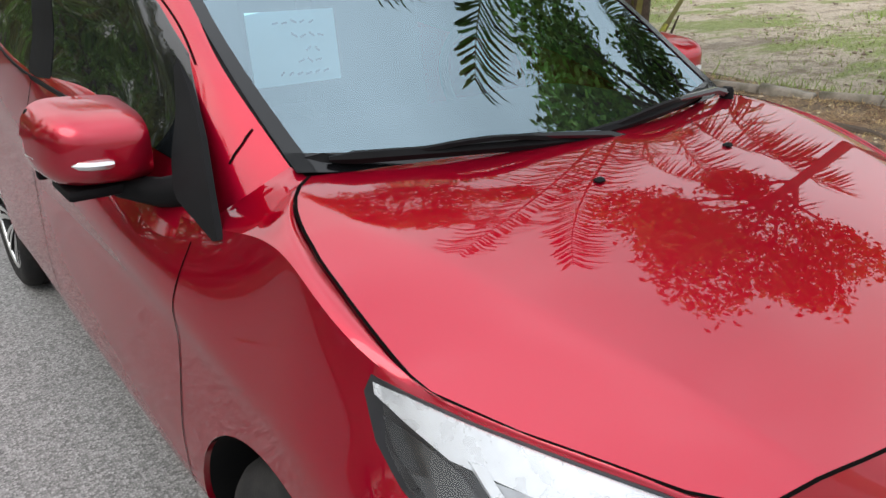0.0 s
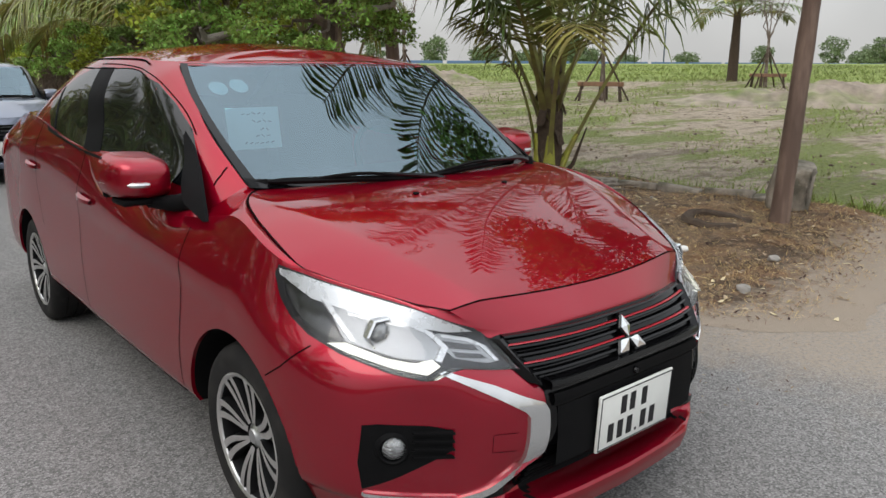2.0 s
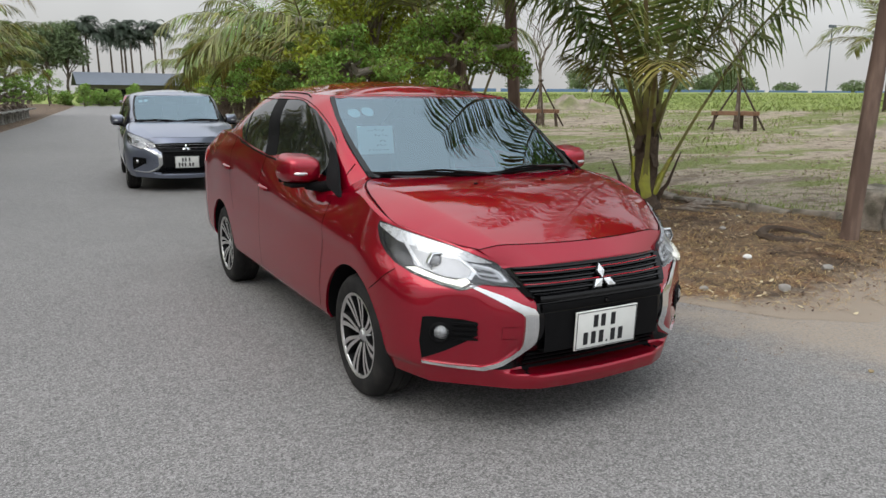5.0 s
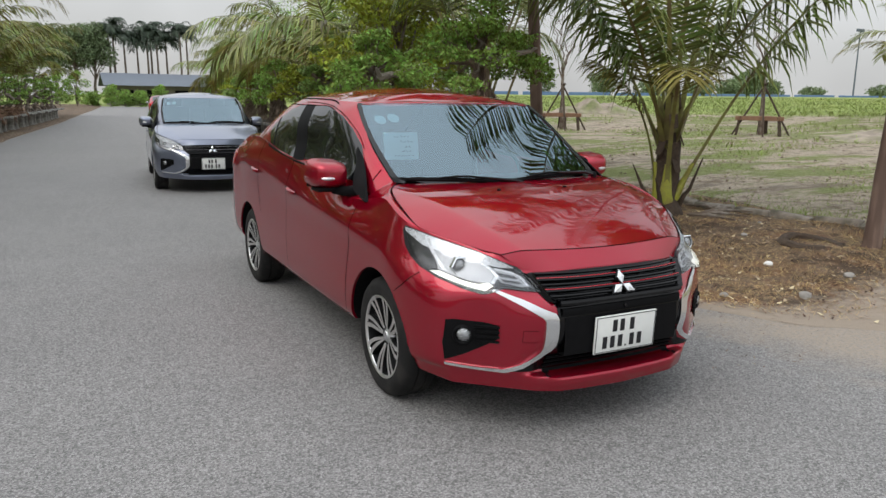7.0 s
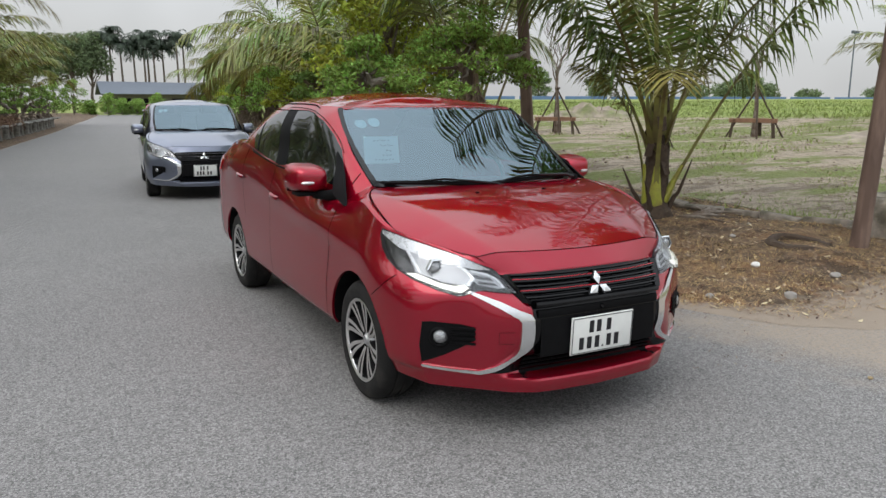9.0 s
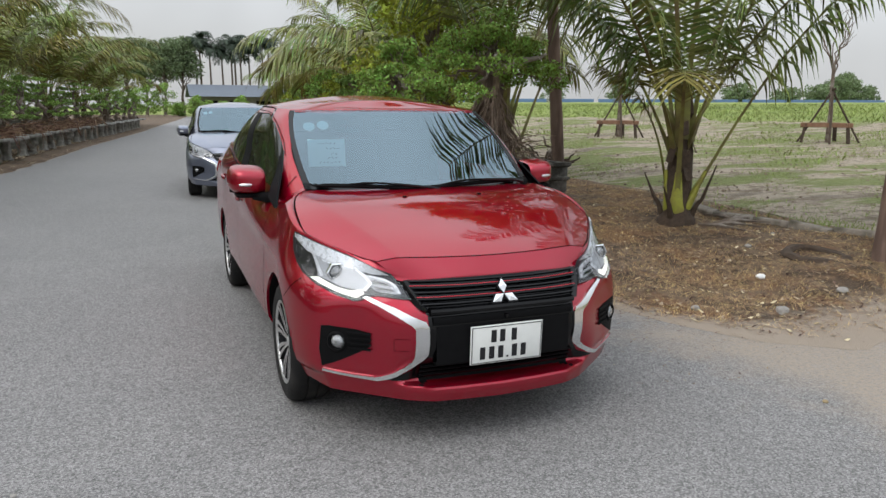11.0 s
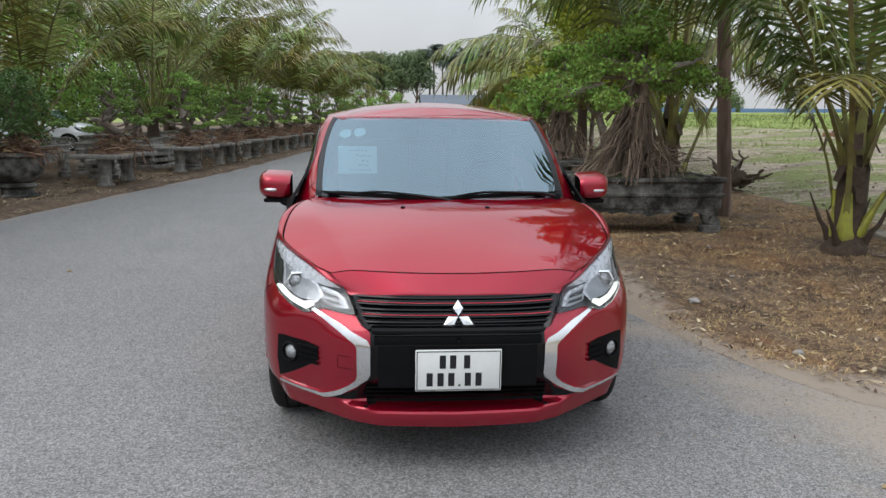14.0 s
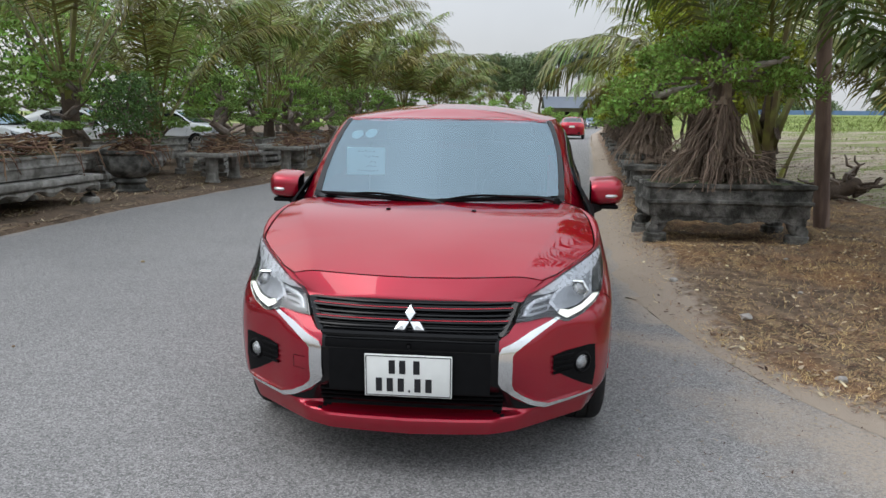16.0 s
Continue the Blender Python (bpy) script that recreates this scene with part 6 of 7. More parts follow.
# young coconut palm beside the road, its stalks rising from a fibrous foot
def young_palm(at, label, seed, leaves, size=1.0, pairs=66, leaf=0.92, bare=0.32):
    """Thick stalks clasp a dark fibrous stem, rise steeply, then arch over with hanging leaflets."""
    rnd = random.Random(seed)
    palm = thing("young_coconut_palm", label, "palm", at)
    foot = lathe([(0.02, -0.1), (0.23, -0.1), (0.235, 0.02), (0.21, 0.09), (0.20, 0.14), (0.16, 0.18), (0.12, 0.32), (0.02, 0.34)], 26)
    for v in foot.verts:
        k = 1 + 0.14 * noise.noise(v.co * 9)
        v.co.x, v.co.y = v.co.x * k, v.co.y * k
    part("fibrous_foot", foot, PALM_FIBRE, palm)
    core = tube([(0, 0, 0.15), (0.02, 0.01, 0.5), (0.05, 0.03, 0.9), (0.07, 0.04, 1.3), (0.08, 0.05, 1.75)], [0.14, 0.145, 0.13, 0.10, 0.03], 14)
    for v in core.verts:
        k = 1 + 0.12 * noise.noise(v.co * 14)
        v.co.x, v.co.y = v.co.x * k, v.co.y * k
    part("fibrous_core", core, PALM_FIBRE, palm)
    for az, el, ln, dr, hang, old, z0 in leaves:
        m = Matrix.Translation((0.04 * z0, 0.02 * z0, 0.12 + z0)) @ pose(0, 0, 0, 0, 0, az) @ Matrix.Translation((0.10 - 0.07 * z0, 0, 0))
        frond_part(palm, "frond", ln * size, radians(el), dr, 34 if old else pairs, leaf * (0.8 if old else 1.0), rnd, m, (PALM_STEM, PALM_LEAF_OLD if old else PALM_LEAF), hang, 0.028, bare - 0.16 * z0 if not old else 0.56, 1.0 if old else 1.25)
        if z0 < 0.3:
            # swollen base of the stalk, clasping the stem
            base = lathe([(0.01, -0.02), (0.065, 0.0), (0.078, 0.07), (0.060, 0.18), (0.042, 0.32), (0.028, 0.5)], 14)
            bmesh.ops.scale(base, vec=(0.75, 1.25, 1), verts=base.verts)
            bmesh.ops.transform(base, matrix=m @ pose(-0.01, 0, 0, 0, 90 - el, 0), verts=base.verts)
            part("leaf_sheath", base, PALM_SHEATH, palm, "swollen yellow-green leaf sheath")
    for az, ln in ((-35, 0.46), (-150, 0.24), (120, 0.35), (30, 0.3)):
        a = radians(az)
        part("dead_stub", tube([(0.15 * math.cos(a), 0.15 * math.sin(a), 0.14), (0.22 * math.cos(a), 0.22 * math.sin(a), 0.30), (0.27 * math.cos(a), 0.27 * math.sin(a), 0.36), (0.40 * math.cos(a), 0.40 * math.sin(a), 0.28 + ln)], [0.04, 0.026, 0.022, 0.006], 7), PALM_FIBRE, palm)
    for k in range(9):
        # torn fibre husks hanging on the stem
        a, z = k * 2.4, 0.45 + 0.1 * k
        p = Vector((0.11 * math.cos(a), 0.11 * math.sin(a), z))
        husk = grid_bm([[p + Vector((0.02 * u * math.cos(a) - 0.05 * w * math.sin(a), 0.02 * u * math.sin(a) + 0.05 * w * math.cos(a), 0.06 - 0.05 * u + 0.02 * w * w)) for w in (-1, 0, 1)] for u in (0, 1, 2, 3)])
        part("husk", husk, DEADWOOD if k % 4 == 1 else PALM_FIBRE, palm)
    return palm


YOUNG = ((-129, 86, 2.35, 2.5, 0.6, 1, 0.04), (-42, 66, 4.9, 1.5, 1.25, 0, 0.10), (146, 84, 1.9, 1.3, 0.9, 1, 0.06), (150, 68, 4.2, 2.2, 1.25, 0, 0.6), (-172, 70, 3.9, 2.2, 1.25, 0, 0.65), (-60, 74, 4.5, 1.7, 1.25, 0, 0.7), (-30, 62, 4.2, 1.8, 1.25, 0, 0.9), (136, 64, 4.2, 1.9, 1.25, 0, 0.9),
         (-150, 82, 5.0, 1.7, 1.4, 0, 0.7), (68, 76, 4.5, 1.9, 1.2, 0, 0.6), (18, 76, 4.3, 2.1, 1.25, 0, 0.65), (-20, 80, 5.0, 1.7, 1.2, 0, 0.8), (110, 80, 4.8, 1.8, 1.1, 0, 0.7), (-110, 86, 5.2, 1.2, 1.0, 0, 0.9))
young_palm(pose(4.17, 4.10, 0.06), "young coconut palm with thick yellow-green stalks", 3, YOUNG, 1.0)
young_palm(pose(3.75, 7.7, 0.10, 0, 0, 60), "taller coconut palm arching over the fig bonsai", 9, [f for f in YOUNG if not f[5]], 1.32, 64, 0.90, 0.46)


def roadside_tree(x, y, dx, dy, h, r, label, seed, crown, leaves):
    """A leaning bare trunk whose branches open well above head height."""
    rnd = random.Random(seed)
    z = verge_height(x, y)
    t = thing("roadside_tree", label, "tree", pose(x, y, z), "roadside trees")
    n = 14
    lean = [Vector((dx * q, dy * q, h * q - 0.2 * (1 - q))) for q in np.linspace(0, 1, n)]
    part("trunk", tube(lean, [r * (1.12 - 0.30 * q + 0.04 * math.sin(q * 31)) for q in np.linspace(0, 1, n)], 12), POLE_WOOD, t)
    br = bmesh.new()
    bl = []
    for k in range(11):
        a = k * 2.4 + 0.4
        f = (k + 0.5) / 11
        rr = crown * math.sqrt(f) * rnd.uniform(0.75, 1.05)
        c = lean[-1] + Vector((rr * math.cos(a), rr * math.sin(a), crown * (0.95 - 0.75 * f) + rnd.uniform(-0.2, 0.25)))
        limb(lean[-1 - (k % 3)], c, r * 0.45, 0.012, rnd, 0.08, 7, 6, br)
        sz = crown * rnd.uniform(0.26, 0.42)
        bl.append((tuple(c), (sz, sz, sz * 0.7), 1 / 11))
    part("branch_frame", br, BARK, t)
    vs, fs = leaf_cloud(bl, leaves, 0.055, seed)
    pydata("crown", vs, fs, LEAF, t)
    return t


roadside_tree(4.435, 1.741, 0.25, -0.02, 3.3, 0.072, "leaning brown tree trunk in the dry verge", 7, 1.6, 13000)
roadside_tree(4.08, 6.5, -0.40, 0.0, 4.8, 0.082, "slim upright trunk behind the stone planter", 8, 1.6, 11000)


def stone_trough(at, label, w, d, h, foot, mat, group="", soil=True):
    """A carved rectangular planter with mouldings on scrolled feet."""
    pot = thing("stone_planter", label, "planter", at, group)
    bm = bmesh.new()
    prof = [(0.90, foot), (0.93, foot + 0.02), (0.93, foot + 0.36 * h), (0.95, foot + 0.40 * h), (0.985, foot + 0.43 * h), (0.985, foot + 0.50 * h), (0.94, foot + 0.53 * h), (0.935, foot + 0.56 * h), (0.935, foot + 0.82 * h),
            (0.97, foot + 0.86 * h), (1.0, foot + 0.89 * h), (1.0, foot + h), (0.90, foot + h), (0.88, foot + 0.86 * h)]
    rows = []
    for k, z in prof:
        ins = (1 - k) * 0.5
        hw, hd = w / 2 - ins, d / 2 - ins
        row = []
        for (ax, ay), (bx, by) in (((-hw, -hd), (hw, -hd)), ((hw, -hd), (hw, hd)), ((hw, hd), (-hw, hd)), ((-hw, hd), (-hw, -hd))):
            for t in np.linspace(0, 1, 14)[:-1]:
                x, y = ax + (bx - ax) * t, ay + (by - ay) * t
                q = 0.008 * noise.noise(Vector((x * 4, y * 4, z * 6)))
                row.append((x + q, y + q, z + q))
        rows.append(row)
    grid_bm(rows, True, bm)
    bm.faces.new([bm.verts.new((x * 0.99, y * 0.99, foot + 0.005)) for x, y, _ in rows[0]])
    bmesh.ops.recalc_face_normals(bm, faces=bm.faces)
    part("basin", bm, mat, pot)
    # scalloped apron boards under the long sides
    for sy in (-1, 1):
        ap = bmesh.new()
        y0, top, bot = sy * (d / 2 - 0.05), [], []
        for x in np.linspace(-w / 2 + 0.06, w / 2 - 0.06, 41):
            u = abs(2 * x / w)
            drop = 0.035 + 0.030 * math.exp(-(u / 0.20) ** 2) + 0.075 * smooth01(u, 0.66, 0.95) + 0.010 * math.cos(u * 26)
            top.append((x, y0, foot + 0.015))
            bot.append((x, y0, foot - min(drop, foot * 0.5)))
        back = [[(x, y - sy * 0.045, z) for x, y, z in r] for r in (top, bot)]
        grid_bm([back[0], top, bot, back[1]], False, ap)
        bmesh.ops.recalc_face_normals(ap, faces=ap.faces)
        part("carved_apron", ap, mat, pot)
    for sx in (-1, 1):
        for sy in (-1, 1):
            fx, fy = sx * (w / 2 - 0.15), sy * (d / 2 - 0.12)
            leg = bmesh.new()
            pts = [(fx - sx * 0.05, fy, foot + 0.01), (fx - sx * 0.02, fy, foot * 0.82), (fx - sx * 0.03, fy, foot * 0.64), (fx, fy, foot * 0.46), (fx + sx * 0.05, fy, foot * 0.40)]
            tube(pts, [0.095, 0.072, 0.052, 0.046, 0.040], 10, leg)
            r = min(0.062, foot * 0.22)
            scroll = lathe([(0.001, -0.075), (r * 0.35, -0.075), (r * 0.40, -0.062), (r * 0.62, -0.062), (r * 0.70, -0.075), (r, -0.068), (r, 0.068), (r * 0.7, 0.075), (0.001, 0.075)], 20)
            bmesh.ops.transform(scroll, matrix=pose(fx + sx * 0.065, fy, foot * 0.38 + r * 0.6, 90), verts=scroll.verts)
            part("foot", leg, mat, pot)
            part("scroll", scroll, mat, pot)
            base = lathe([(0.001, -0.06), (0.118, -0.06), (0.126, -0.04), (0.126, foot * 0.16), (0.116, foot * 0.19), (0.122, foot * 0.21), (0.122, foot * 0.33), (0.108, foot * 0.36), (0.001, foot * 0.36)], 20)
            bmesh.ops.transform(base, matrix=pose(fx + sx * 0.03, fy, 0), verts=base.verts)
            part("plinth", base, mat, pot)
    if soil:
        sv = [[(x, y, foot + h * 0.90 + 0.05 * (1 - (2 * x / w) ** 2) * (1 - (2 * y / d) ** 2) + 0.02 * noise.noise(Vector((x * 6, y * 6, 1)))) for x in np.linspace(-w / 2 + 0.05, w / 2 - 0.05, 20)] for y in np.linspace(-d / 2 + 0.05, d / 2 - 0.05, 14)]
        part("soil", grid_bm(sv), SOIL, pot)
    return pot


def stone_bench(at, label, w, d, h, mat, group="", thick=0.07):
    """A slab on two block legs."""
    b = thing("stone_bench", label, "bench", at, group)
    top = box_bm((d, w, thick), (0, 0, h - thick / 2), 0.015, 2)
    for v in top.verts:
        v.co += Vector((0.01, 0.01, 0.006)) * noise.noise(v.co * 5)
    part("slab", top, mat, b)
    for sy in (-1, 1):
        leg = lathe([(0.16, 0), (0.16, 0.05), (0.125, 0.09), (0.115, h * 0.5), (0.13, h - thick - 0.04), (0.17, h - thick)], 8)
        bmesh.ops.translate(leg, vec=(0, sy * w * 0.28, 0), verts=leg.verts)
        part("leg", leg, mat, b)
    return b


def round_pot(at, label, r, h, mat, group=""):
    p = thing("round_planter", label, "planter", at, group)
    bowl = lathe([(r * 0.35, h * 0.34), (r * 0.62, h * 0.38), (r * 0.92, h * 0.55), (r, h * 0.74), (r * 0.95, h * 0.88), (r * 1.06, h * 0.93), (r * 1.06, h), (r * 0.92, h), (r * 0.88, h * 0.9), (0.02, h * 0.92)], 30)
    part("bowl", bowl, mat, p)
    base = lathe([(r * 0.02, 0), (r * 0.72, 0), (r * 0.74, h * 0.06), (r * 0.58, h * 0.10), (r * 0.55, h * 0.20), (r * 0.66, h * 0.26), (r * 0.60, h * 0.33), (r * 0.35, h * 0.35)], 26)
    part("stand", base, mat, p)
    return p


# planter with the root-cone fig beside the red car
g = verge_height(2.5, 5.5)
stone_trough(pose(2.655, 5.80, 0.12, 0, 0, 0), "dark mossy carved stone planter on scrolled feet", 1.71, 1.0, 0.36, 0.27, POT_STONE, "planters beside the parked car")
root_bonsai(pose(2.56, 5.68, 0.15 + 0.56), "fig bonsai with a cone of aerial roots in the mossy planter", 5, 1.16, 0.72, 0.98, 10000, "root-cone figs", 240, single=True, crown_h=0.95)
right_rows = ((2.45, 8.7, 1.0), (2.75, 11.9, 0.9), (3.0, 14.6, 0.8), (3.3, 17.4, 0.85), (3.6, 20.4, 0.8), (3.9, 23.6, 0.8), (4.3, 27.5, 0.8), (4.8, 32, 0.85))
for i, (x, y, s) in enumerate(right_rows):
    e = edge_x(RIGHT_EDGE, y) + 0.75
    stone_bench(pose(e, y, 0.14, 0, 0, -5), "grey stone bench slab carrying a bonsai", 1.5, 0.8, 0.62, POT_STONE, "benches beside the parked cars")
    root_bonsai(pose(e, y, 0.14 + 0.62, 0, 0, 40 * i), "fig bonsai with hanging dry roots on a stone bench", 20 + i, 0.98 * s, 0.72 * s, 0.85, 3800, "root-cone figs", 90, 0.042, mat=(LEAF, LEAF_PAD, LEAF_LIGHT, LEAF)[i % 4])

# taller trees and palms behind the right-hand planters
for i, (x, y, ln, tr, n) in enumerate(((4.6, 12.3, 4.4, 1.6, 12), (4.9, 17.0, 4.4, 1.7, 11), (5.4, 22.5, 4.4, 1.6, 11), (6.2, 29, 4.4, 1.6, 11), (7.2, 37, 4.4, 1.6, 11))):
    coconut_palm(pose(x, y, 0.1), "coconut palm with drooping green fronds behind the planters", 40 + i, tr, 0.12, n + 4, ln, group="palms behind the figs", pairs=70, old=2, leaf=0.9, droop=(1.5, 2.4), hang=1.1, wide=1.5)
for i, (x, y, h, sp, mat) in enumerate(((3.6, 10.4, 4.6, 1.3, LEAF_LIGHT), (6.0, 20.0, 4.8, 1.8, LEAF_LIGHT), (7.5, 30.0, 5.0, 2.0, LEAF))):
    leafy_tree(pose(x, y, 0.1), "slim tree with light green leaves behind the planters", 60 + i, h, sp, 0.09, 9000, 0.055, mat, 11, group="slim trees")

# left-hand row
def carved_table(at, label, w, d, h, mat):
    """A long stone table with a scalloped apron on scrolled feet."""
    t = thing("stone_table", label, "table", at)
    top = box_bm((w, d, 0.09), (0, 0, h - 0.045), 0.02, 2)
    bmesh.ops.subdivide_edges(top, edges=top.edges[:], cuts=4)
    for v in top.verts:
        v.co += Vector((0.012, 0.012, 0.010)) * noise.noise(v.co * 5)
    part("slab", top, mat, t)
    for sy in (-1, 1):
        rows = []
        for u in np.linspace(-1, 1, 60):
            x = u * (w / 2 - 0.06)
            low = h - 0.09 - 0.10 - 0.045 * math.sin(u * 13) - 0.06 * abs(u) ** 4
            q = 0.02 * noise.noise(Vector((x * 3, sy, 1)))
            rows.append([(x, sy * (d / 2 - 0.10) + q, h - 0.08), (x, sy * (d / 2 - 0.04) + q, h - 0.12), (x, sy * (d / 2 - 0.03) + q, (h - 0.12 + low) / 2), (x, sy * (d / 2 - 0.06) + q, low), (x, sy * (d / 2 - 0.14), low + 0.01)])
        part("scalloped_apron", grid_bm(rows), mat, t)
    for sx in (-1, 1):
        for sy in (-1, 1):
            fx, fy = sx * (w / 2 - 0.18), sy * (d / 2 - 0.15)
            part("foot", tube([(fx, fy, h - 0.09), (fx + sx * 0.04, fy, h * 0.55), (fx, fy, h * 0.3), (fx + sx * 0.03, fy, 0.10)], [0.12, 0.10, 0.075, 0.09], 10), mat, t)
            part("plinth", lathe_block(fx + sx * 0.03, fy), mat, t)
    return t


def lathe_block(x, y):
    bm = lathe([(0.02, 0.0), (0.13, 0.0), (0.14, 0.05), (0.12, 0.10), (0.02, 0.11)], 14)
    bmesh.ops.translate(bm, vec=(x, y, 0), verts=bm.verts)
    return bm


carved_table(pose(-6.42, 6.75, 0.05, 0, 0, 88), "grey stone table with a scalloped apron under a planter", 2.6, 1.3, 0.44, POT_PALE)
stone_trough(pose(-6.42, 6.75, 0.49, 0, 0, 88), "grey weathered cement planter standing on a stone table", 2.3, 1.05, 0.27, 0.05, POT_PALE, "planters along the road")
pad_bonsai(pose(-6.5, 6.6, 0.76), "clipped bonsai over reddish dry roots", 70, 1.2, 0.85, 5000, "clipped bonsai")
round_pot(pose(-6.12, 9.55, 0.05), "round dark grey cement pot on a turned stand", 0.42, 0.72, POT_STONE, "planters along the road")
leafy_tree(pose(-6.12, 9.55, 0.70), "dark green bushy bonsai in the round pot", 71, 1.25, 0.60, 0.05, 3400, 0.034, LEAF_DARK, 12, 0.25, "clipped bonsai", "bushy_bonsai")
left_spots = []
for i in range(14):
    y = 11.9 + i * 2.75 + (0.6 if i > 0 else 0)
    left_spots.append((edge_x(LEFT_EDGE, y) - 0.62, y))
for i, (x, y) in enumerate(left_spots):
    rz = 5 if y > 14 else 2
    stone_bench(pose(x, y, 0.05, 0, 0, -rz), "pale cement bench slab with a bonsai on it", 1.9, 0.95, 0.60, POT_PALE, "benches along the road")
    pad_bonsai(pose(x - 0.05, y, 0.65, 0, 0, 70 * i), "clipped bonsai with flat dark green pads", 80 + i, 1.25 + 0.2 * math.sin(i * 2.2), 0.80, 3600 if i < 6 else 2600, "clipped bonsai", LEAF if i % 3 == 1 else LEAF_PAD, 0.026 if i < 6 else 0.036)
for i, y in enumerate((16.2, 21.9, 27.6)):
    round_pot(pose(edge_x(LEFT_EDGE, y) - 0.75, y - 0.75, 0.05), "small round cement pot between the benches", 0.3, 0.5, POT_PALE, "planters along the road")
for i in range(14):
    y = 5.0 + i * 2.5
    x = edge_x(LEFT_EDGE, y) - 2.25 - 0.4 * (i % 2)
    stone_trough(pose(x, y, 0.05, 0, 0, 85 + 6 * (i % 3)), "second-row pale cement planter", 1.9, 0.9, 0.28, 0.42, POT_PALE, "second-row planters")
    pad_bonsai(pose(x, y, 0.70), "clipped bonsai in the second row", 110 + i, 1.3, 0.85, 2600, "clipped bonsai", LEAF_PAD, 0.034)
for i in range(13):
    y = 2.5 + i * 4.4
    x = edge_x(LEFT_EDGE, y) - 3.3 - 1.1 * (i % 2) - (1.2 if i < 1 else 0)
    near = i < 6
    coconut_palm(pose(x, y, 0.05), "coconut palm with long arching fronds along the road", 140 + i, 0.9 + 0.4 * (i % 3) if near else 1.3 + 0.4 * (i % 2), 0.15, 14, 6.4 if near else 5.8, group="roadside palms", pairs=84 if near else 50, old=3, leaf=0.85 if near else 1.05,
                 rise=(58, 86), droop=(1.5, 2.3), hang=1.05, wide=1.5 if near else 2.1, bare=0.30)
for i in range(13):
    y = 2 + i * 4.6
    x = edge_x(LEFT_EDGE, y) - 10.8 - 2.5 * (i % 2)
    leafy_tree(pose(x, y, 0.05), "broad leafy tree behind the palms", 170 + i, 5.2 + 0.8 * (i % 3), 2.8, 0.14, 6500, 0.11, LEAF_DARK if i % 2 else LEAF, 10, 0.22, group="trees behind the palms")

# stacked stone slabs and spare pots crowded between the rows
for i in range(11):
    y = 4.6 + i * 2.9
    x = edge_x(LEFT_EDGE, y) - 1.55 - 0.25 * (i % 3)
    stack = thing("slab_stack", "stack of weathered grey stone slabs between the planters", "stone slabs", pose(x, y, 0.05, 0, 0, 80 + 9 * (i % 4)), "slab stacks")
    for k in range(3 + i % 3):
        b = box_bm((1.25 - 0.12 * (k % 2), 0.55, 0.10), (0.05 * (k % 2), 0.03 * (k % 3), 0.06 + 0.155 * k), 0.014, 1)
        part("slab", b, POT_PALE, stack)
        if k:
            for e in (-0.4, 0.4):
                part("spacer", box_bm((0.14, 0.4, 0.055), (e, 0, 0.06 + 0.155 * k - 0.0775)), POT_PALE, stack)
for i in range(12):
    y = 7.9 + i * 2.75
    x = edge_x(LEFT_EDGE, y) - 4.1 - 0.5 * (i % 2)
    stone_trough(pose(x, y, 0.05, 0, 0, 90), "back-row grey cement planter", 1.8, 0.9, 0.28, 0.45, POT_PALE, "back-row planters")
    pad_bonsai(pose(x, y, 0.72), "clipped bonsai in the back row", 210 + i, 1.45, 0.9, 2200, "clipped bonsai", LEAF_PAD if i % 2 else LEAF, 0.04)

# ---- distance ----
ROOF_GREY = material("grey_sheet_roof", (0.115, 0.135, 0.165), 0.6, 0.0, 0.15, 2)
WALL_PALE = material("pale_plaster", (0.19, 0.175, 0.155), 0.9, 0, 0.2, 3)
ROYAL_LEAF = material("royal_palm_leaf", (0.045, 0.065, 0.042), 0.7, 0, 0.3, 1.5, island=0.4)
FENCE_BLUE = material("blue_sheet_fence", (0.12, 0.20, 0.36), 0.6, 0.1, 0.1, 3)
# paler, greyer leaf: the haze of distance is mixed into its colour
HAZED_LEAF = material("hazed_tree_leaf", (0.15, 0.20, 0.095), 0.8, 0, 0.3, 1.5, island=0.4)


def far_building(x0, x1, y, h):
    b = thing("long_shed", "long low building with a grey sheet roof across the road end", "building")
    w = x1 - x0
    part("wall", box_bm((w, 10, h), ((x0 + x1) / 2, y + 5, h / 2)), WALL_PALE, b)
    roof = grid_bm([[(x0 - 1, y - 1.5, h), (x1 + 1, y - 1.5, h)], [(x0 - 1, y + 5, h + 1.9), (x1 + 1, y + 5, h + 1.9)], [(x0 - 1, y + 11.5, h), (x1 + 1, y + 11.5, h)]])
    part("roof", roof, ROOF_GREY, b)
    for k in range(int(w / 4)):
        part("window", box_bm((2.2, 0.1, 1.6), (x0 + 2 + 4 * k, y - 0.05, 1.5)), BLACK, b)
    return b


far_building(6.2, 32, 118, 2.9)


def royal_palm(x, y, h, seed, group):
    rnd = random.Random(seed)
    p = thing("royal_palm", "tall slim dark palm against the sky", "palm", pose(x, y, 0), group)
    part("trunk", tube([(0, 0, 0), (0.1, 0, h * 0.5), (0.0, 0, h)], [0.20, 0.17, 0.12], 8), BARK, p)
    vs, fs = [], []
    for k in range(19):
        m = Matrix.Translation((0, 0, h)) @ pose(0, 0, 0, 0, 0, k * 137.5)
        frond(2.9 * rnd.uniform(0.8, 1.1), radians(rnd.uniform(5, 80)), 2.2, 18, 1.3, rnd, vs, fs, m, 0.06, 0.9, 0.05, 2.5)
    pydata("crown", vs, fs, ROYAL_LEAF, p)


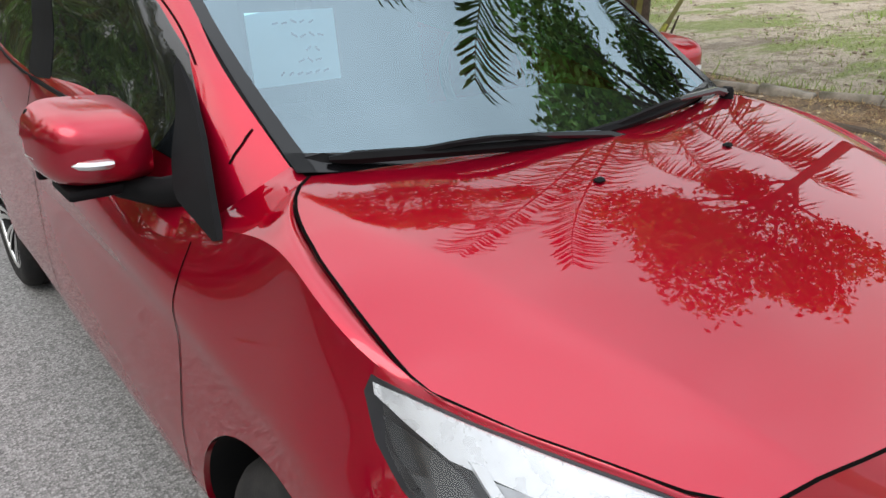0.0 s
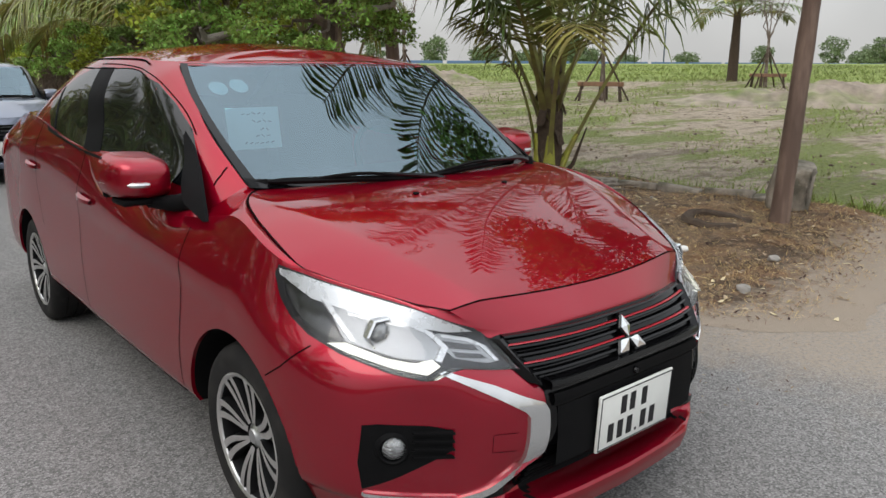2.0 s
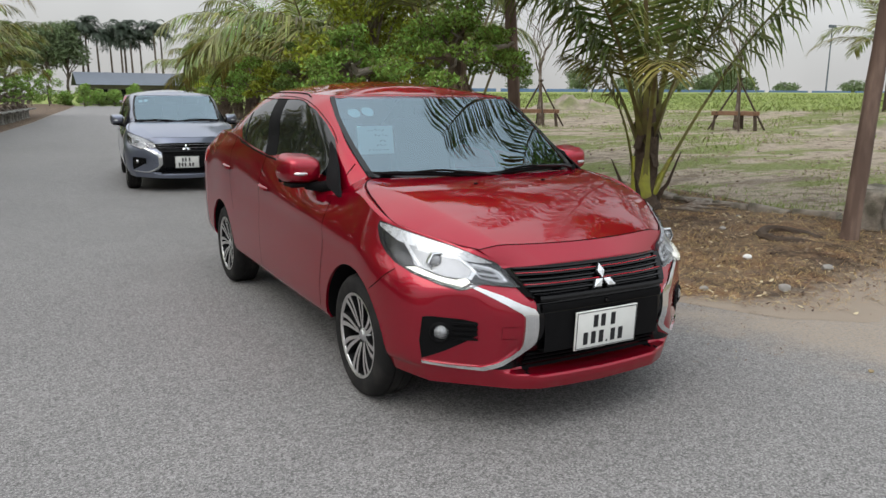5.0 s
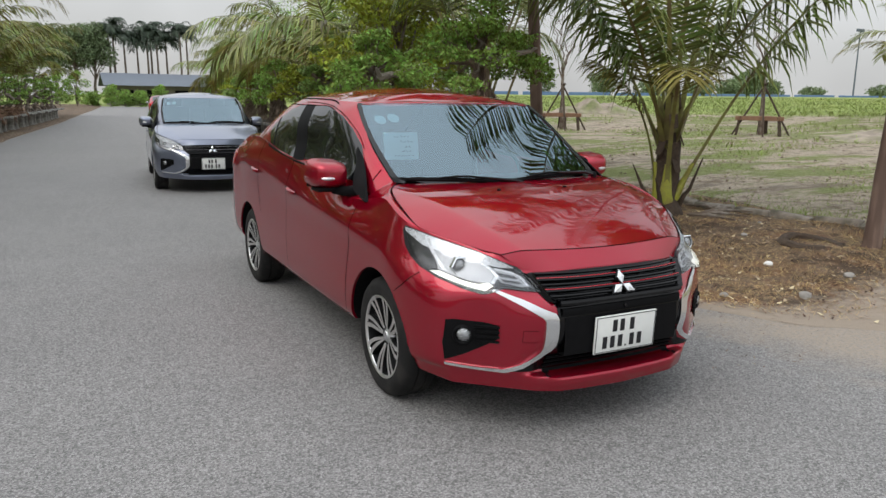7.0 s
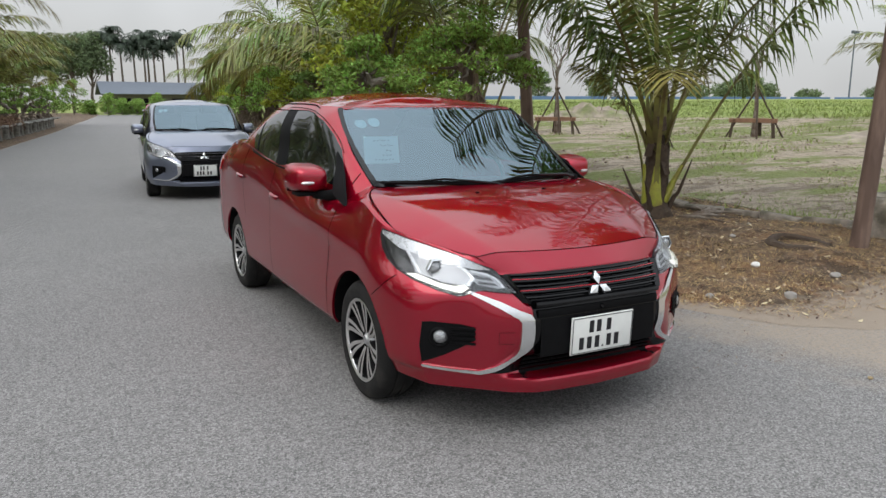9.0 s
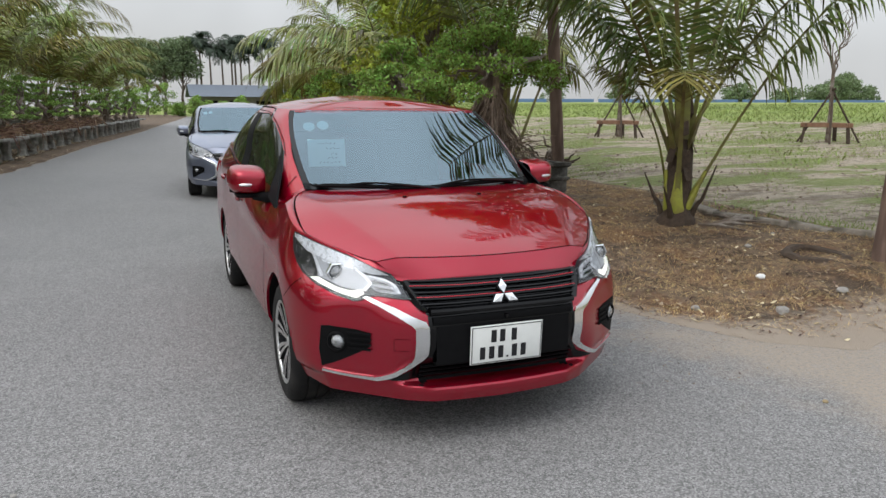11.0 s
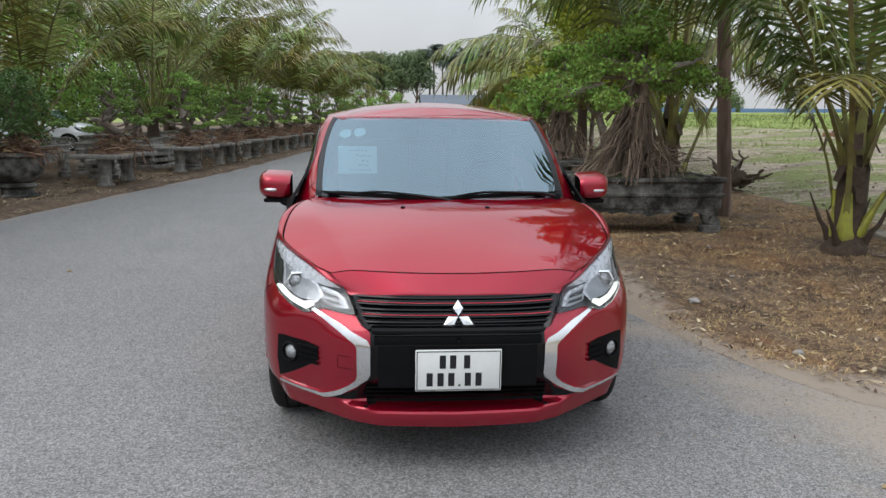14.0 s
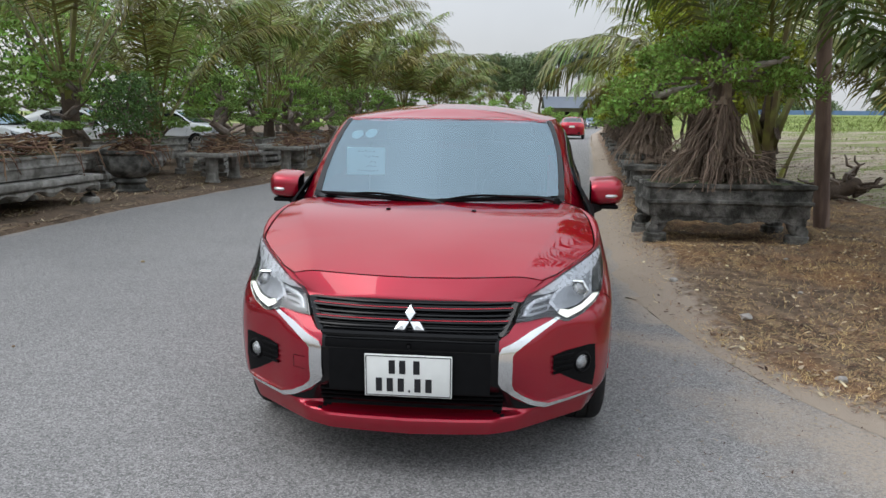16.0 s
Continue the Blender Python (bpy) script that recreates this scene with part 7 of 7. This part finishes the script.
for k in range(10):
    royal_palm(7.4 + k * 1.32 + 0.6 * math.sin(k * 5), 134 + 3 * math.sin(k * 3.1), 11.2 + 1.2 * math.sin(k * 1.7), 300 + k, "royal palms at the road end")
for k in range(4):
    leafy_tree(pose(-3.6 + k * 2.9, 134 + 4 * math.sin(k * 2), 0), "large dark tree at the road end", 330 + k, 11.6 + 1.0 * math.sin(k * 3), 3.0, 0.3, 8000, 0.20, HAZED_LEAF, 16, 0.56, "trees at the road end")
for k in range(10):
    leafy_tree(pose(-6.4 + 1.9 * k, 104 + 2 * math.sin(k * 4), 0), "rounded green bush before the long shed", 370 + k, (4.2 if k < 5 else 2.2) + 0.5 * math.sin(k * 2.3), 1.5 if k < 5 else 1.2, 0.06, 2600, 0.11, LEAF, 9, 0.15, "bushes at the road end")
for k in range(4):
    leafy_tree(pose(24 + k * 5, 114 + 3 * k, 1.0), "large tree beyond the palms", 350 + k, 8, 3.6, 0.3, 4000, 0.4, HAZED_LEAF, 10, 0.3, "trees at the road end")

# field: tripod-staked saplings, distant fence, tree line
def staked_sapling(x, y, seed, label, tall=4.0):
    """A bare sapling held by a tripod of dark stakes, with plank rails round it."""
    rnd = random.Random(seed)
    t = thing("staked_sapling", label, "tree", pose(x, y, field_height(x, y), 0, 0, rnd.uniform(0, 90)), "staked saplings")
    fork = Vector((0.02, 0.03, tall * 0.55))
    part("trunk", tube([(0, 0, -0.1), (0.03, 0, 0.9), (0.0, 0.03, 1.6), fork], [0.085, 0.065, 0.055, 0.045], 8), BARK, t)
    for k in range(4):
        a = 2 * math.pi * k / 4 + 0.3
        part("stake", tube([(0.85 * math.cos(a), 0.85 * math.sin(a), -0.05), (0.03 * math.cos(a), 0.03 * math.sin(a), 1.45), (-0.08 * math.cos(a), -0.08 * math.sin(a), 1.58)], 0.032, 6), PALM_FIBRE, t)
    for k in range(3):
        a, b = 2 * math.pi * k / 3, 2 * math.pi * (k + 1) / 3
        p, q = Vector((0.62 * math.cos(a), 0.62 * math.sin(a), 0.52)), Vector((0.62 * math.cos(b), 0.62 * math.sin(b), 0.50))
        d = (q - p).normalized()
        turn = math.degrees(math.atan2(d.y, d.x))
        c = (p + q) / 2
        part("cross_board", box_bm(((q - p).length + 0.35, 0.05, 0.13), tuple(c), 0.01, 1, rot=pose(0, 0, 0, 0, 0, turn)), PLANK, t)
        for e in (p - d * 0.05, q + d * 0.05):
            part("leg", tube([(e.x * 1.12, e.y * 1.12, -0.05), (e.x, e.y, 0.56)], 0.035, 5), PALM_FIBRE, t)
    for k in range(6):
        a = k * 1.05 + rnd.uniform(-0.3, 0.3)
        tip = fork + Vector((0.75 * math.cos(a) * rnd.uniform(0.5, 1), 0.75 * math.sin(a) * rnd.uniform(0.5, 1), tall * 0.45 * rnd.uniform(0.6, 1)))
        start = Vector((0.0, 0.03, tall * rnd.uniform(0.42, 0.55)))
        b = limb(start, tip, 0.028, 0.008, rnd, 0.08, 7, 5)
        for _ in range(4):
            m = start.lerp(tip, rnd.uniform(0.4, 0.9))
            limb(m, m + Vector((rnd.uniform(-0.4, 0.4), rnd.uniform(-0.4, 0.4), rnd.uniform(0.1, 0.5))), 0.012, 0.004, rnd, 0.1, 5, 4, b)
        part("branch", b, BARK, t)
    return t


for k, (x, y) in enumerate(((17.5, 13.9), (13.8, 19.2), (28, 14))):
    staked_sapling(x, y, 400 + k, "bare sapling propped by stakes and red-brown boards")
for k, (x, y) in enumerate(((31.3, 17.3),)):
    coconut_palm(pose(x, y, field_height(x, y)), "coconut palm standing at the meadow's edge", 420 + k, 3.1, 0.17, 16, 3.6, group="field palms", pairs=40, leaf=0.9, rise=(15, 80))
for k in range(26):
    a = k * 5.3
    x, y = 60 + k * 9 + 4 * math.sin(a), 175 - k * 4 + 20 * math.sin(a * 1.3)
    leafy_tree(pose(x, y, 2.2), "distant rounded tree beyond the meadow", 440 + k, 5.5 + 2.5 * math.sin(a), 3.6, 0.2, 2600, 0.30, HAZED_LEAF, 9, 0.15, "distant trees")
fence = thing("blue_site_fence", "long blue sheet fence beyond the meadow", "fence")
for k in range(40):
    part("fence_panel", box_bm((6.98, 0.12, 1.7), (36 + 7 * k, 118 - 3.2 * k, 2.1), 0.02, rot=pose(0, 0, 0, 0, 0, -24)), FENCE_BLUE, fence)


def earth_mound(x, y, rz, half_l, half_w, h, seed):
    """A dumped ridge of grey earth with an uneven crest."""
    rows = []
    for v in np.linspace(-1, 1, 26):
        row = []
        for u in np.linspace(-1, 1, 44):
            k = max(0.0, 1 - abs(u) ** 2.4) * max(0.0, 1 - abs(v) ** 1.7)
            q = 0.65 + 0.6 * noise.noise(Vector((u * 2.6, v * 1.2, seed))) + 0.22 * noise.noise(Vector((u * 9, v * 5, seed)))
            row.append((u * half_l, v * half_w, -0.12 + h * k * q))
        rows.append(row)
    ob = tagged(part("earth_mound", grid_bm(rows), MOUND), "dumped mound of grey-brown earth in the field", "mound", "earth mounds")
    ob.matrix_basis = pose(x, y, field_height(x, y), 0, 0, rz)


MOUND = material("dumped_earth", (0.27, 0.225, 0.18), 0.95, 0, 0.35, 3, bump=0.9, bump_scale=9, second=(0.13, 0.16, 0.05), second_scale=0.9, second_amount=0.35)
earth_mound(19.8, 8.6, 118, 4.2, 1.5, 0.95, 1)
earth_mound(25.5, 3.0, 105, 4.0, 1.6, 0.9, 2)
earth_mound(22.0, 27.5, 140, 2.4, 1.2, 0.9, 3)


# floodlight mast beyond the meadow
mast = thing("light_mast", "slim grey floodlight mast beyond the meadow", "mast", pose(122, 82, 2.0))
part("pole", tube([(0, 0, 0), (0, 0, 11.8)], [0.16, 0.09], 8), ROOF_GREY, mast)
for dx in (-0.55, 0.55):
    part("floodlight", box_bm((0.7, 0.35, 0.5), (dx, 0, 11.9), 0.05), ROOF_GREY, mast)

# ---- small things on the ground ----
STRAW = material("dry_straw", (0.40, 0.255, 0.135), 0.9, 0, 0.25, 9, island=0.75, spec=0.15)
DEAD_LEAF = material("dead_leaf", (0.19, 0.128, 0.084), 0.85, 0, 0.3, 9, island=0.8, spec=0.2)
GRASS = material("field_grass", (0.20, 0.25, 0.055), 0.7, 0, 0.25, 5, island=0.5, translucent=0.2)
MEADOW = material("tall_meadow_grass", (0.25, 0.305, 0.085), 0.7, 0, 0.3, 0.25, island=0.3, translucent=0.2, second=(0.15, 0.19, 0.05), second_scale=0.12, second_amount=0.5)
STONE = material("pale_stone", (0.30, 0.285, 0.26), 0.9, 0, 0.25, 12, bump=0.5, bump_scale=40)
CEMENT = material("old_cement_kerb", (0.33, 0.29, 0.245), 0.92, 0, 0.3, 8, bump=0.6, bump_scale=35, second=(0.11, 0.10, 0.075), second_scale=5, second_amount=0.5)


def blades(spots, length, width, lay_flat, seed):
    """Narrow bent blades at spots; lay_flat 1 lies on the ground."""
    rs = np.random.RandomState(seed)
    vs, fs = [], []
    for x, y, z, k in spots:
        a = rs.uniform(0, 2 * math.pi)
        ln = length * k * rs.uniform(0.5, 1.4)
        el = (1 - lay_flat) * rs.uniform(0.6, 1.45) + lay_flat * rs.uniform(0.02, 0.35)
        d = np.array((math.cos(a) * math.cos(el), math.sin(a) * math.cos(el), math.sin(el)))
        s = np.array((-math.sin(a), math.cos(a), 0)) * width * rs.uniform(0.6, 1.3)
        p = np.array((x, y, z))
        m = p + d * ln * 0.55
        e = p + d * ln * 0.9 + np.array((math.cos(a), math.sin(a), -0.4)) * ln * 0.18 * (0.3 + 0.7 * rs.rand())
        i = len(vs)
        vs += [p - s, p + s, m + s * 0.8, m - s * 0.8, e]
        fs += [(i, i + 1, i + 2, i + 3), (i + 3, i + 2, i + 4)]
    return vs, fs


def verge_spots(n, seed, x0, x1, y0, y1, clump=0.0):
    rs = np.random.RandomState(seed)
    out = []
    while len(out) < n:
        x, y = rs.uniform(x0, x1), rs.uniform(y0, y1)
        if rs.rand() > smooth01(min(x - edge_x(RIGHT_EDGE, y), (y - corner_y(x)) * 0.9), 0.05, 0.55):
            continue
        dens = 0.55 + 1.0 * noise.noise(Vector((x * 2.6, y * 2.6, clump))) + 0.7 * noise.noise(Vector((x * 0.8, y * 0.8, clump)))
        if rs.rand() > dens:
            continue
        out.append((x, y, verge_height(x, y) + 0.008, 1.0))
    return out


def stuff(name, label, vs, fs, mat):
    return tagged(pydata(name, vs, fs, mat), label, name.replace("_", " "), kind="stuff")


stuff("straw_litter", "dry tan straw lying over the verge", *blades(verge_spots(60000, 1, 1.4, 5.6, 0.3, 9, 1.0), 0.050, 0.0013, 1.0, 2), STRAW)
stuff("dry_grass_tufts", "short dried brown grass standing in the verge", *blades(verge_spots(24000, 3, 1.5, 5.6, 0.5, 9, 5.0), 0.050, 0.0012, 0.45, 4), STRAW)
vs, fs = blades(verge_spots(13000, 5, 1.4, 5.6, 0.3, 12, 9.0), 0.036, 0.008, 0.88, 6)
stuff("dead_leaves", "curled brown dead leaves on the verge", vs, fs, DEAD_LEAF)
PALE_LEAF = material("pale_dry_leaf", (0.40, 0.315, 0.225), 0.85, 0, 0.25, 9, island=0.7, spec=0.2)
stuff("pale_leaves", "pale dry leaf scraps scattered over the verge", *blades(verge_spots(2600, 25, 1.4, 5.6, 0.3, 12, 3.0), 0.042, 0.012, 0.9, 26), PALE_LEAF)
vs, fs = blades([(x, y, z, 1) for x, y, z, _ in verge_spots(2200, 15, 1.4, 6.5, 9, 26, 9.0)], 0.09, 0.016, 0.9, 7)
stuff("far_leaf_litter", "brown leaf litter under the bonsai benches", vs, fs, DEAD_LEAF)
rs = np.random.RandomState(31)
spots = []
while len(spots) < 600:
    y = rs.uniform(0.2, 9)
    x = edge_x(RIGHT_EDGE, y) + rs.normal(-0.02, 0.22) if rs.rand() > 0.45 else rs.uniform(1.5, 5.5)
    if x > edge_x(RIGHT_EDGE, y) + 0.45 and y > corner_y(x) + 0.3:
        continue
    if x > 1.6:
        y = min(y, corner_y(x) + rs.normal(-0.02, 0.2))
    z = verge_height(x, y) if x > edge_x(RIGHT_EDGE, y) and y > corner_y(x) else 0.0
    spots.append((x, y, z + 0.008, 0.7))
stuff("edge_litter", "sparse straw and leaf bits strewn on the asphalt's dusty edge", *blades(spots, 0.04, 0.003, 1.0, 32), DEAD_LEAF)
rs = np.random.RandomState(8)
spots = []
for _ in range(15000):
    y = rs.uniform(3, 30)
    x = edge_x(LEFT_EDGE, y) - abs(rs.normal(0, 0.9)) + 0.05
    spots.append((x, y, 0.07 if x < edge_x(LEFT_EDGE, y) - 0.4 else 0.03, 1))
stuff("left_leaf_litter", "brown leaves and twigs along the road's far edge", *blades(spots[:9000], 0.10, 0.011, 0.9, 9), DEAD_LEAF)
stuff("left_twigs", "pale dry twigs and leaf scraps under the planters", *blades(spots[9000:], 0.16, 0.006, 0.92, 10), PALE_LEAF)


def field_spots(n, seed, x0, x1, y0, y1, thr, size):
    rs = np.random.RandomState(seed)
    out = []
    while len(out) < n:
        x, y = rs.uniform(x0, x1), rs.uniform(y0, y1)
        if x < 5.3 + 0.12 * max(0, y - 6):
            continue
        v = noise.noise(Vector((x * 0.20 + y * 0.07, y * 0.42 - x * 0.14, 2.0))) + 0.4 * noise.noise(Vector((x * 0.9, y * 0.9, 4)))
        if v < thr:
            continue
        out.append((x, y, field_height(x, y), size))
    return out


stuff("field_grass", "low green grass patches in the sandy field", *blades(field_spots(42000, 11, 5.3, 26, -3, 24, 0.02, 1.0), 0.07, 0.004, 0.35, 12), GRASS)
stuff("field_grass_far", "grass patches farther out in the field", *blades(field_spots(9000, 13, 12, 46, -4, 40, 0.05, 1.5), 0.12, 0.012, 0.3, 14), GRASS)
rs = np.random.RandomState(21)
spots = []
while len(spots) < 60000:
    d, w = rs.uniform(36, 85), rs.uniform(-70, 60)
    x, y = 0.76 * d + 0.65 * w, 0.65 * d - 0.76 * w
    if x < 9 + 0.1 * y or y < -14 or x > 110 or y > 100:
        continue
    spots.append((x, y, field_height(x, y) - 0.02, 1.0 + 0.5 * noise.noise(Vector((x * 0.2, y * 0.2, 1)))))
stuff("meadow_grass", "tall bright green meadow grass behind the sandy field", *blades(spots, 0.30, 0.022, 0.40, 22), MEADOW)
spots = []
for _ in range(5200):
    t = rs.uniform(0, 1)
    spots.append((5.05 + 0.72 * t + abs(rs.normal(0, 0.22)), 5.3 - 3.9 * t + rs.normal(0, 0.08), 0.04, 1.0 if rs.rand() > 0.15 else 1.8))
stuff("kerb_grass", "fresh green grass growing behind the broken kerb", *blades(spots, 0.12, 0.006, 0.15, 23), GRASS)

# broken kerb stones
for k in range(7):
    t0 = k / 7
    x, y = 4.84 + 0.66 * t0 + 0.05 * math.sin(k * 3), 5.05 - 3.3 * t0
    bm = box_bm((0.14, 0.46, 0.12), (0, 0, 0.03), 0.02, 2)
    for v in bm.verts:
        v.co += Vector((0.06, 0.06, 0.035)) * noise.noise(v.co * 7 + Vector((k, 0, 0)))
    ob = tagged(part("kerb_stone", bm, CEMENT), "broken weathered cement kerb stone in the verge", "kerb", "kerb stones")
    ob.matrix_basis = pose(x, y, verge_height(min(x, 5.4), y) - 0.025, 5 * math.sin(k * 2), 4 * math.sin(k * 5), 11 + 7 * math.sin(k * 4))
bm = box_bm((0.36, 0.34, 0.55), (0, 0, 0.18), 0.04, 2)
bmesh.ops.subdivide_edges(bm, edges=bm.edges[:], cuts=3)
for v in bm.verts:
    v.co += Vector((0.05, 0.05, 0.03)) * noise.noise(v.co * 9)
ob = tagged(part("cement_block", bm, CEMENT), "rough crumbling cement block behind the leaning trunk", "block")
ob.matrix_basis = pose(5.15, 2.0, 0.10, 3, -4, 20)


def pebble(x, y, r, mat, name, label, category, group, flat=0.6, seed=0):
    bm = bmesh.new()
    bmesh.ops.create_icosphere(bm, subdivisions=2, radius=r)
    for v in bm.verts:
        v.co *= 1 + 0.35 * noise.noise(v.co * (2.2 / r) + Vector((seed, 0, 0)))
        v.co.z *= flat
    z = verge_height(x, y) if x > edge_x(RIGHT_EDGE, y) and y > corner_y(x) else 0.0
    ob = tagged(part(name, bm, mat), label, category, group)
    ob.matrix_basis = pose(x, y, z + r * flat * 0.6, 0, 0, 40 * seed)
    return ob


PAPER = material("white_scrap", (0.72, 0.72, 0.70), 0.8, 0, 0.1, 20)
pebble(3.28, 1.895, 0.036, PAPER, "paper_scrap", "crumpled white scrap lying on the dry grass", "scrap", "scraps", 0.8, 1)
pebble(2.694, 1.09, 0.045, STONE, "stone", "pale stone lying on the verge", "stone", "verge stones", 0.7, 2)
for k, (x, y) in enumerate(((2.665, 3.28), (2.2, 1.4), (3.5, 1.3), (2.9, 4.3), (3.9, 2.7), (2.05, 2.6), (4.6, 3.1), (1.75, 3.6))):
    pebble(x, y, 0.022 + 0.012 * (k % 3), STONE, "stone", "small pale stone on the verge", "stone", "verge stones", 0.6, 3 + k)
for k, (x, y) in enumerate(((-1.9, 0.2), (1.65, -0.2), (1.9, -0.45), (-2.6, 1.4), (0.9, -1.1), (-3.1, 4.0), (1.5, -1.0))):
    pebble(x, y, 0.011 + 0.004 * (k % 3), DEAD_LEAF if k % 2 else STONE, "road_grit", "small bit of grit lying on the asphalt", "grit", "bits on the road", 0.6, 20 + k)
# dry palm debris by the young palm's foot
for k in range(7):
    a = 0.5 * k - 1.1
    x, y = 4.25 + 0.10 * k, 3.8 + 0.06 * math.sin(k * 3)
    bm = tube([(0, 0, 0.02), (0.28, 0.02 * (k % 3), 0.05), (0.62, 0.06, 0.025)], [0.016, 0.02, 0.006], 6)
    ob = tagged(part("dry_palm_stalk", bm, BARK), "dry brown palm stalk lying by the palm's foot", "stalk", "dry palm stalks")
    ob.matrix_basis = pose(x, y, verge_height(x, y) + 0.005, 0, 0, math.degrees(a) - 20)


def root_tangle(x, y, z, w, seed, group):
    """Reddish dry roots hanging over a planter's rim."""
    rnd = random.Random(seed)
    bm = bmesh.new()
    for k in range(180):
        a = rnd.uniform(-0.5, 0.5) * w
        h = 0.33 * (1 - (2 * a / w) ** 2)
        p = Vector((rnd.uniform(-0.30, 0.30), a, rnd.uniform(0.0, 1.0) * h))
        q = p + Vector((rnd.uniform(-0.2, 0.3), rnd.uniform(-0.25, 0.25), rnd.uniform(-0.06, 0.08)))
        drop = rnd.uniform(0.05, 0.38) if q.x > 0.36 else rnd.uniform(-0.06, 0.1)
        r = q + Vector((rnd.uniform(-0.05, 0.14), rnd.uniform(-0.15, 0.15), -drop))
        r.z, q.z = max(r.z, 0.015 if q.x < 0.36 else -0.4), max(q.z, 0.012)
        th = rnd.choice((0.005, 0.007, 0.010, 0.016))
        tube([p, q, r], [th, th, th * 0.5], 4, bm, False)
    ob = tagged(part("root_tangle", bm, RED_ROOT), "tangle of reddish dry roots hanging over the planter", "roots", group, "stuff")
    ob.matrix_basis = pose(x, y, z)


RED_ROOT = material("reddish_dry_root", (0.185, 0.108, 0.07), 0.9, 0, 0.3, 12, island=0.6)
root_tangle(-6.2, 6.75, 0.78, 2.0, 1, "hanging roots")
root_tangle(-6.07, 9.55, 0.72, 0.7, 2, "hanging roots")
for k, (x, y) in enumerate(left_spots[:8]):
    root_tangle(x + 0.05, y, 0.66, 1.5, 5 + k, "hanging roots")

# loose clods over the sandy field
CLOD = material("dry_earth_clod", (0.235, 0.18, 0.125), 0.95, 0, 0.3, 12, island=0.6)
rs = np.random.RandomState(51)
vs, fs = [], []
while len(fs) < 8 * 5200:
    x, y = 5.4 + rs.exponential(7.0), rs.uniform(-3, 26)
    if x < 5.5 + 0.12 * max(0, y - 6) or x > 34 or noise.noise(Vector((x * 0.5, y * 0.5, 8))) < -0.12:
        continue
    r = 0.007 + 0.022 * rs.rand() ** 3 * (1 + x / 16)
    z = field_height(x, y) + r * 0.25
    k = len(vs)
    for dx, dy, dz in ((1, 0, 0), (0, 1, 0), (-1, 0, 0), (0, -1, 0), (0, 0, 0.6), (0, 0, -0.6)):
        g = r * rs.uniform(0.7, 1.4)
        vs.append((x + dx * g, y + dy * g, z + dz * g))
    for a in range(4):
        b = (a + 1) % 4
        fs += [(k + a, k + b, k + 4), (k + b, k + a, k + 5)]
stuff("field_clods", "loose dry earth clods scattered over the sandy field", vs, fs, CLOD)

# old tyre half sunk in the verge
ring = lathe([(0.20, -0.05), (0.25, -0.062), (0.285, -0.03), (0.29, 0.015), (0.265, 0.04), (0.215, 0.042), (0.195, 0.02), (0.20, -0.05)], 40)
for v in ring.verts:
    v.co += Vector((0.012, 0.012, 0.028)) * noise.noise(v.co * 6)
old_tyre = tagged(part("old_tyre", ring, PALM_FIBRE), "old dusty dark tyre sunk in the dry verge", "tyre")
old_tyre.matrix_basis = pose(4.12, 2.12, verge_height(4.12, 2.12) - 0.006, 4, -3, 0)

# dead stump with crooked roots behind the leaning planter trunk
rnd = random.Random(91)
stump = thing("dead_stump", "uprooted dark stump with crooked dead roots", "stump", pose(5.5, 9.6, 0.12))
part("bole", limb((-0.35, 0, 0.12), (0.35, 0.1, 0.32), 0.17, 0.11, rnd, 0.1, 8, 10), PALM_FIBRE, stump)
for k in range(14):
    a = k * 2.4
    p = Vector((rnd.uniform(-0.35, 0.35), 0.05, rnd.uniform(0.12, 0.3)))
    q = p + Vector((0.5 * math.cos(a), 0.35 * math.sin(a), rnd.uniform(-0.15, 0.55)))
    q.z = max(q.z, 0.02)
    part("root", limb(p, q, 0.045, 0.012, rnd, 0.16, 7, 6), PALM_FIBRE if k % 3 else BARK, stump)
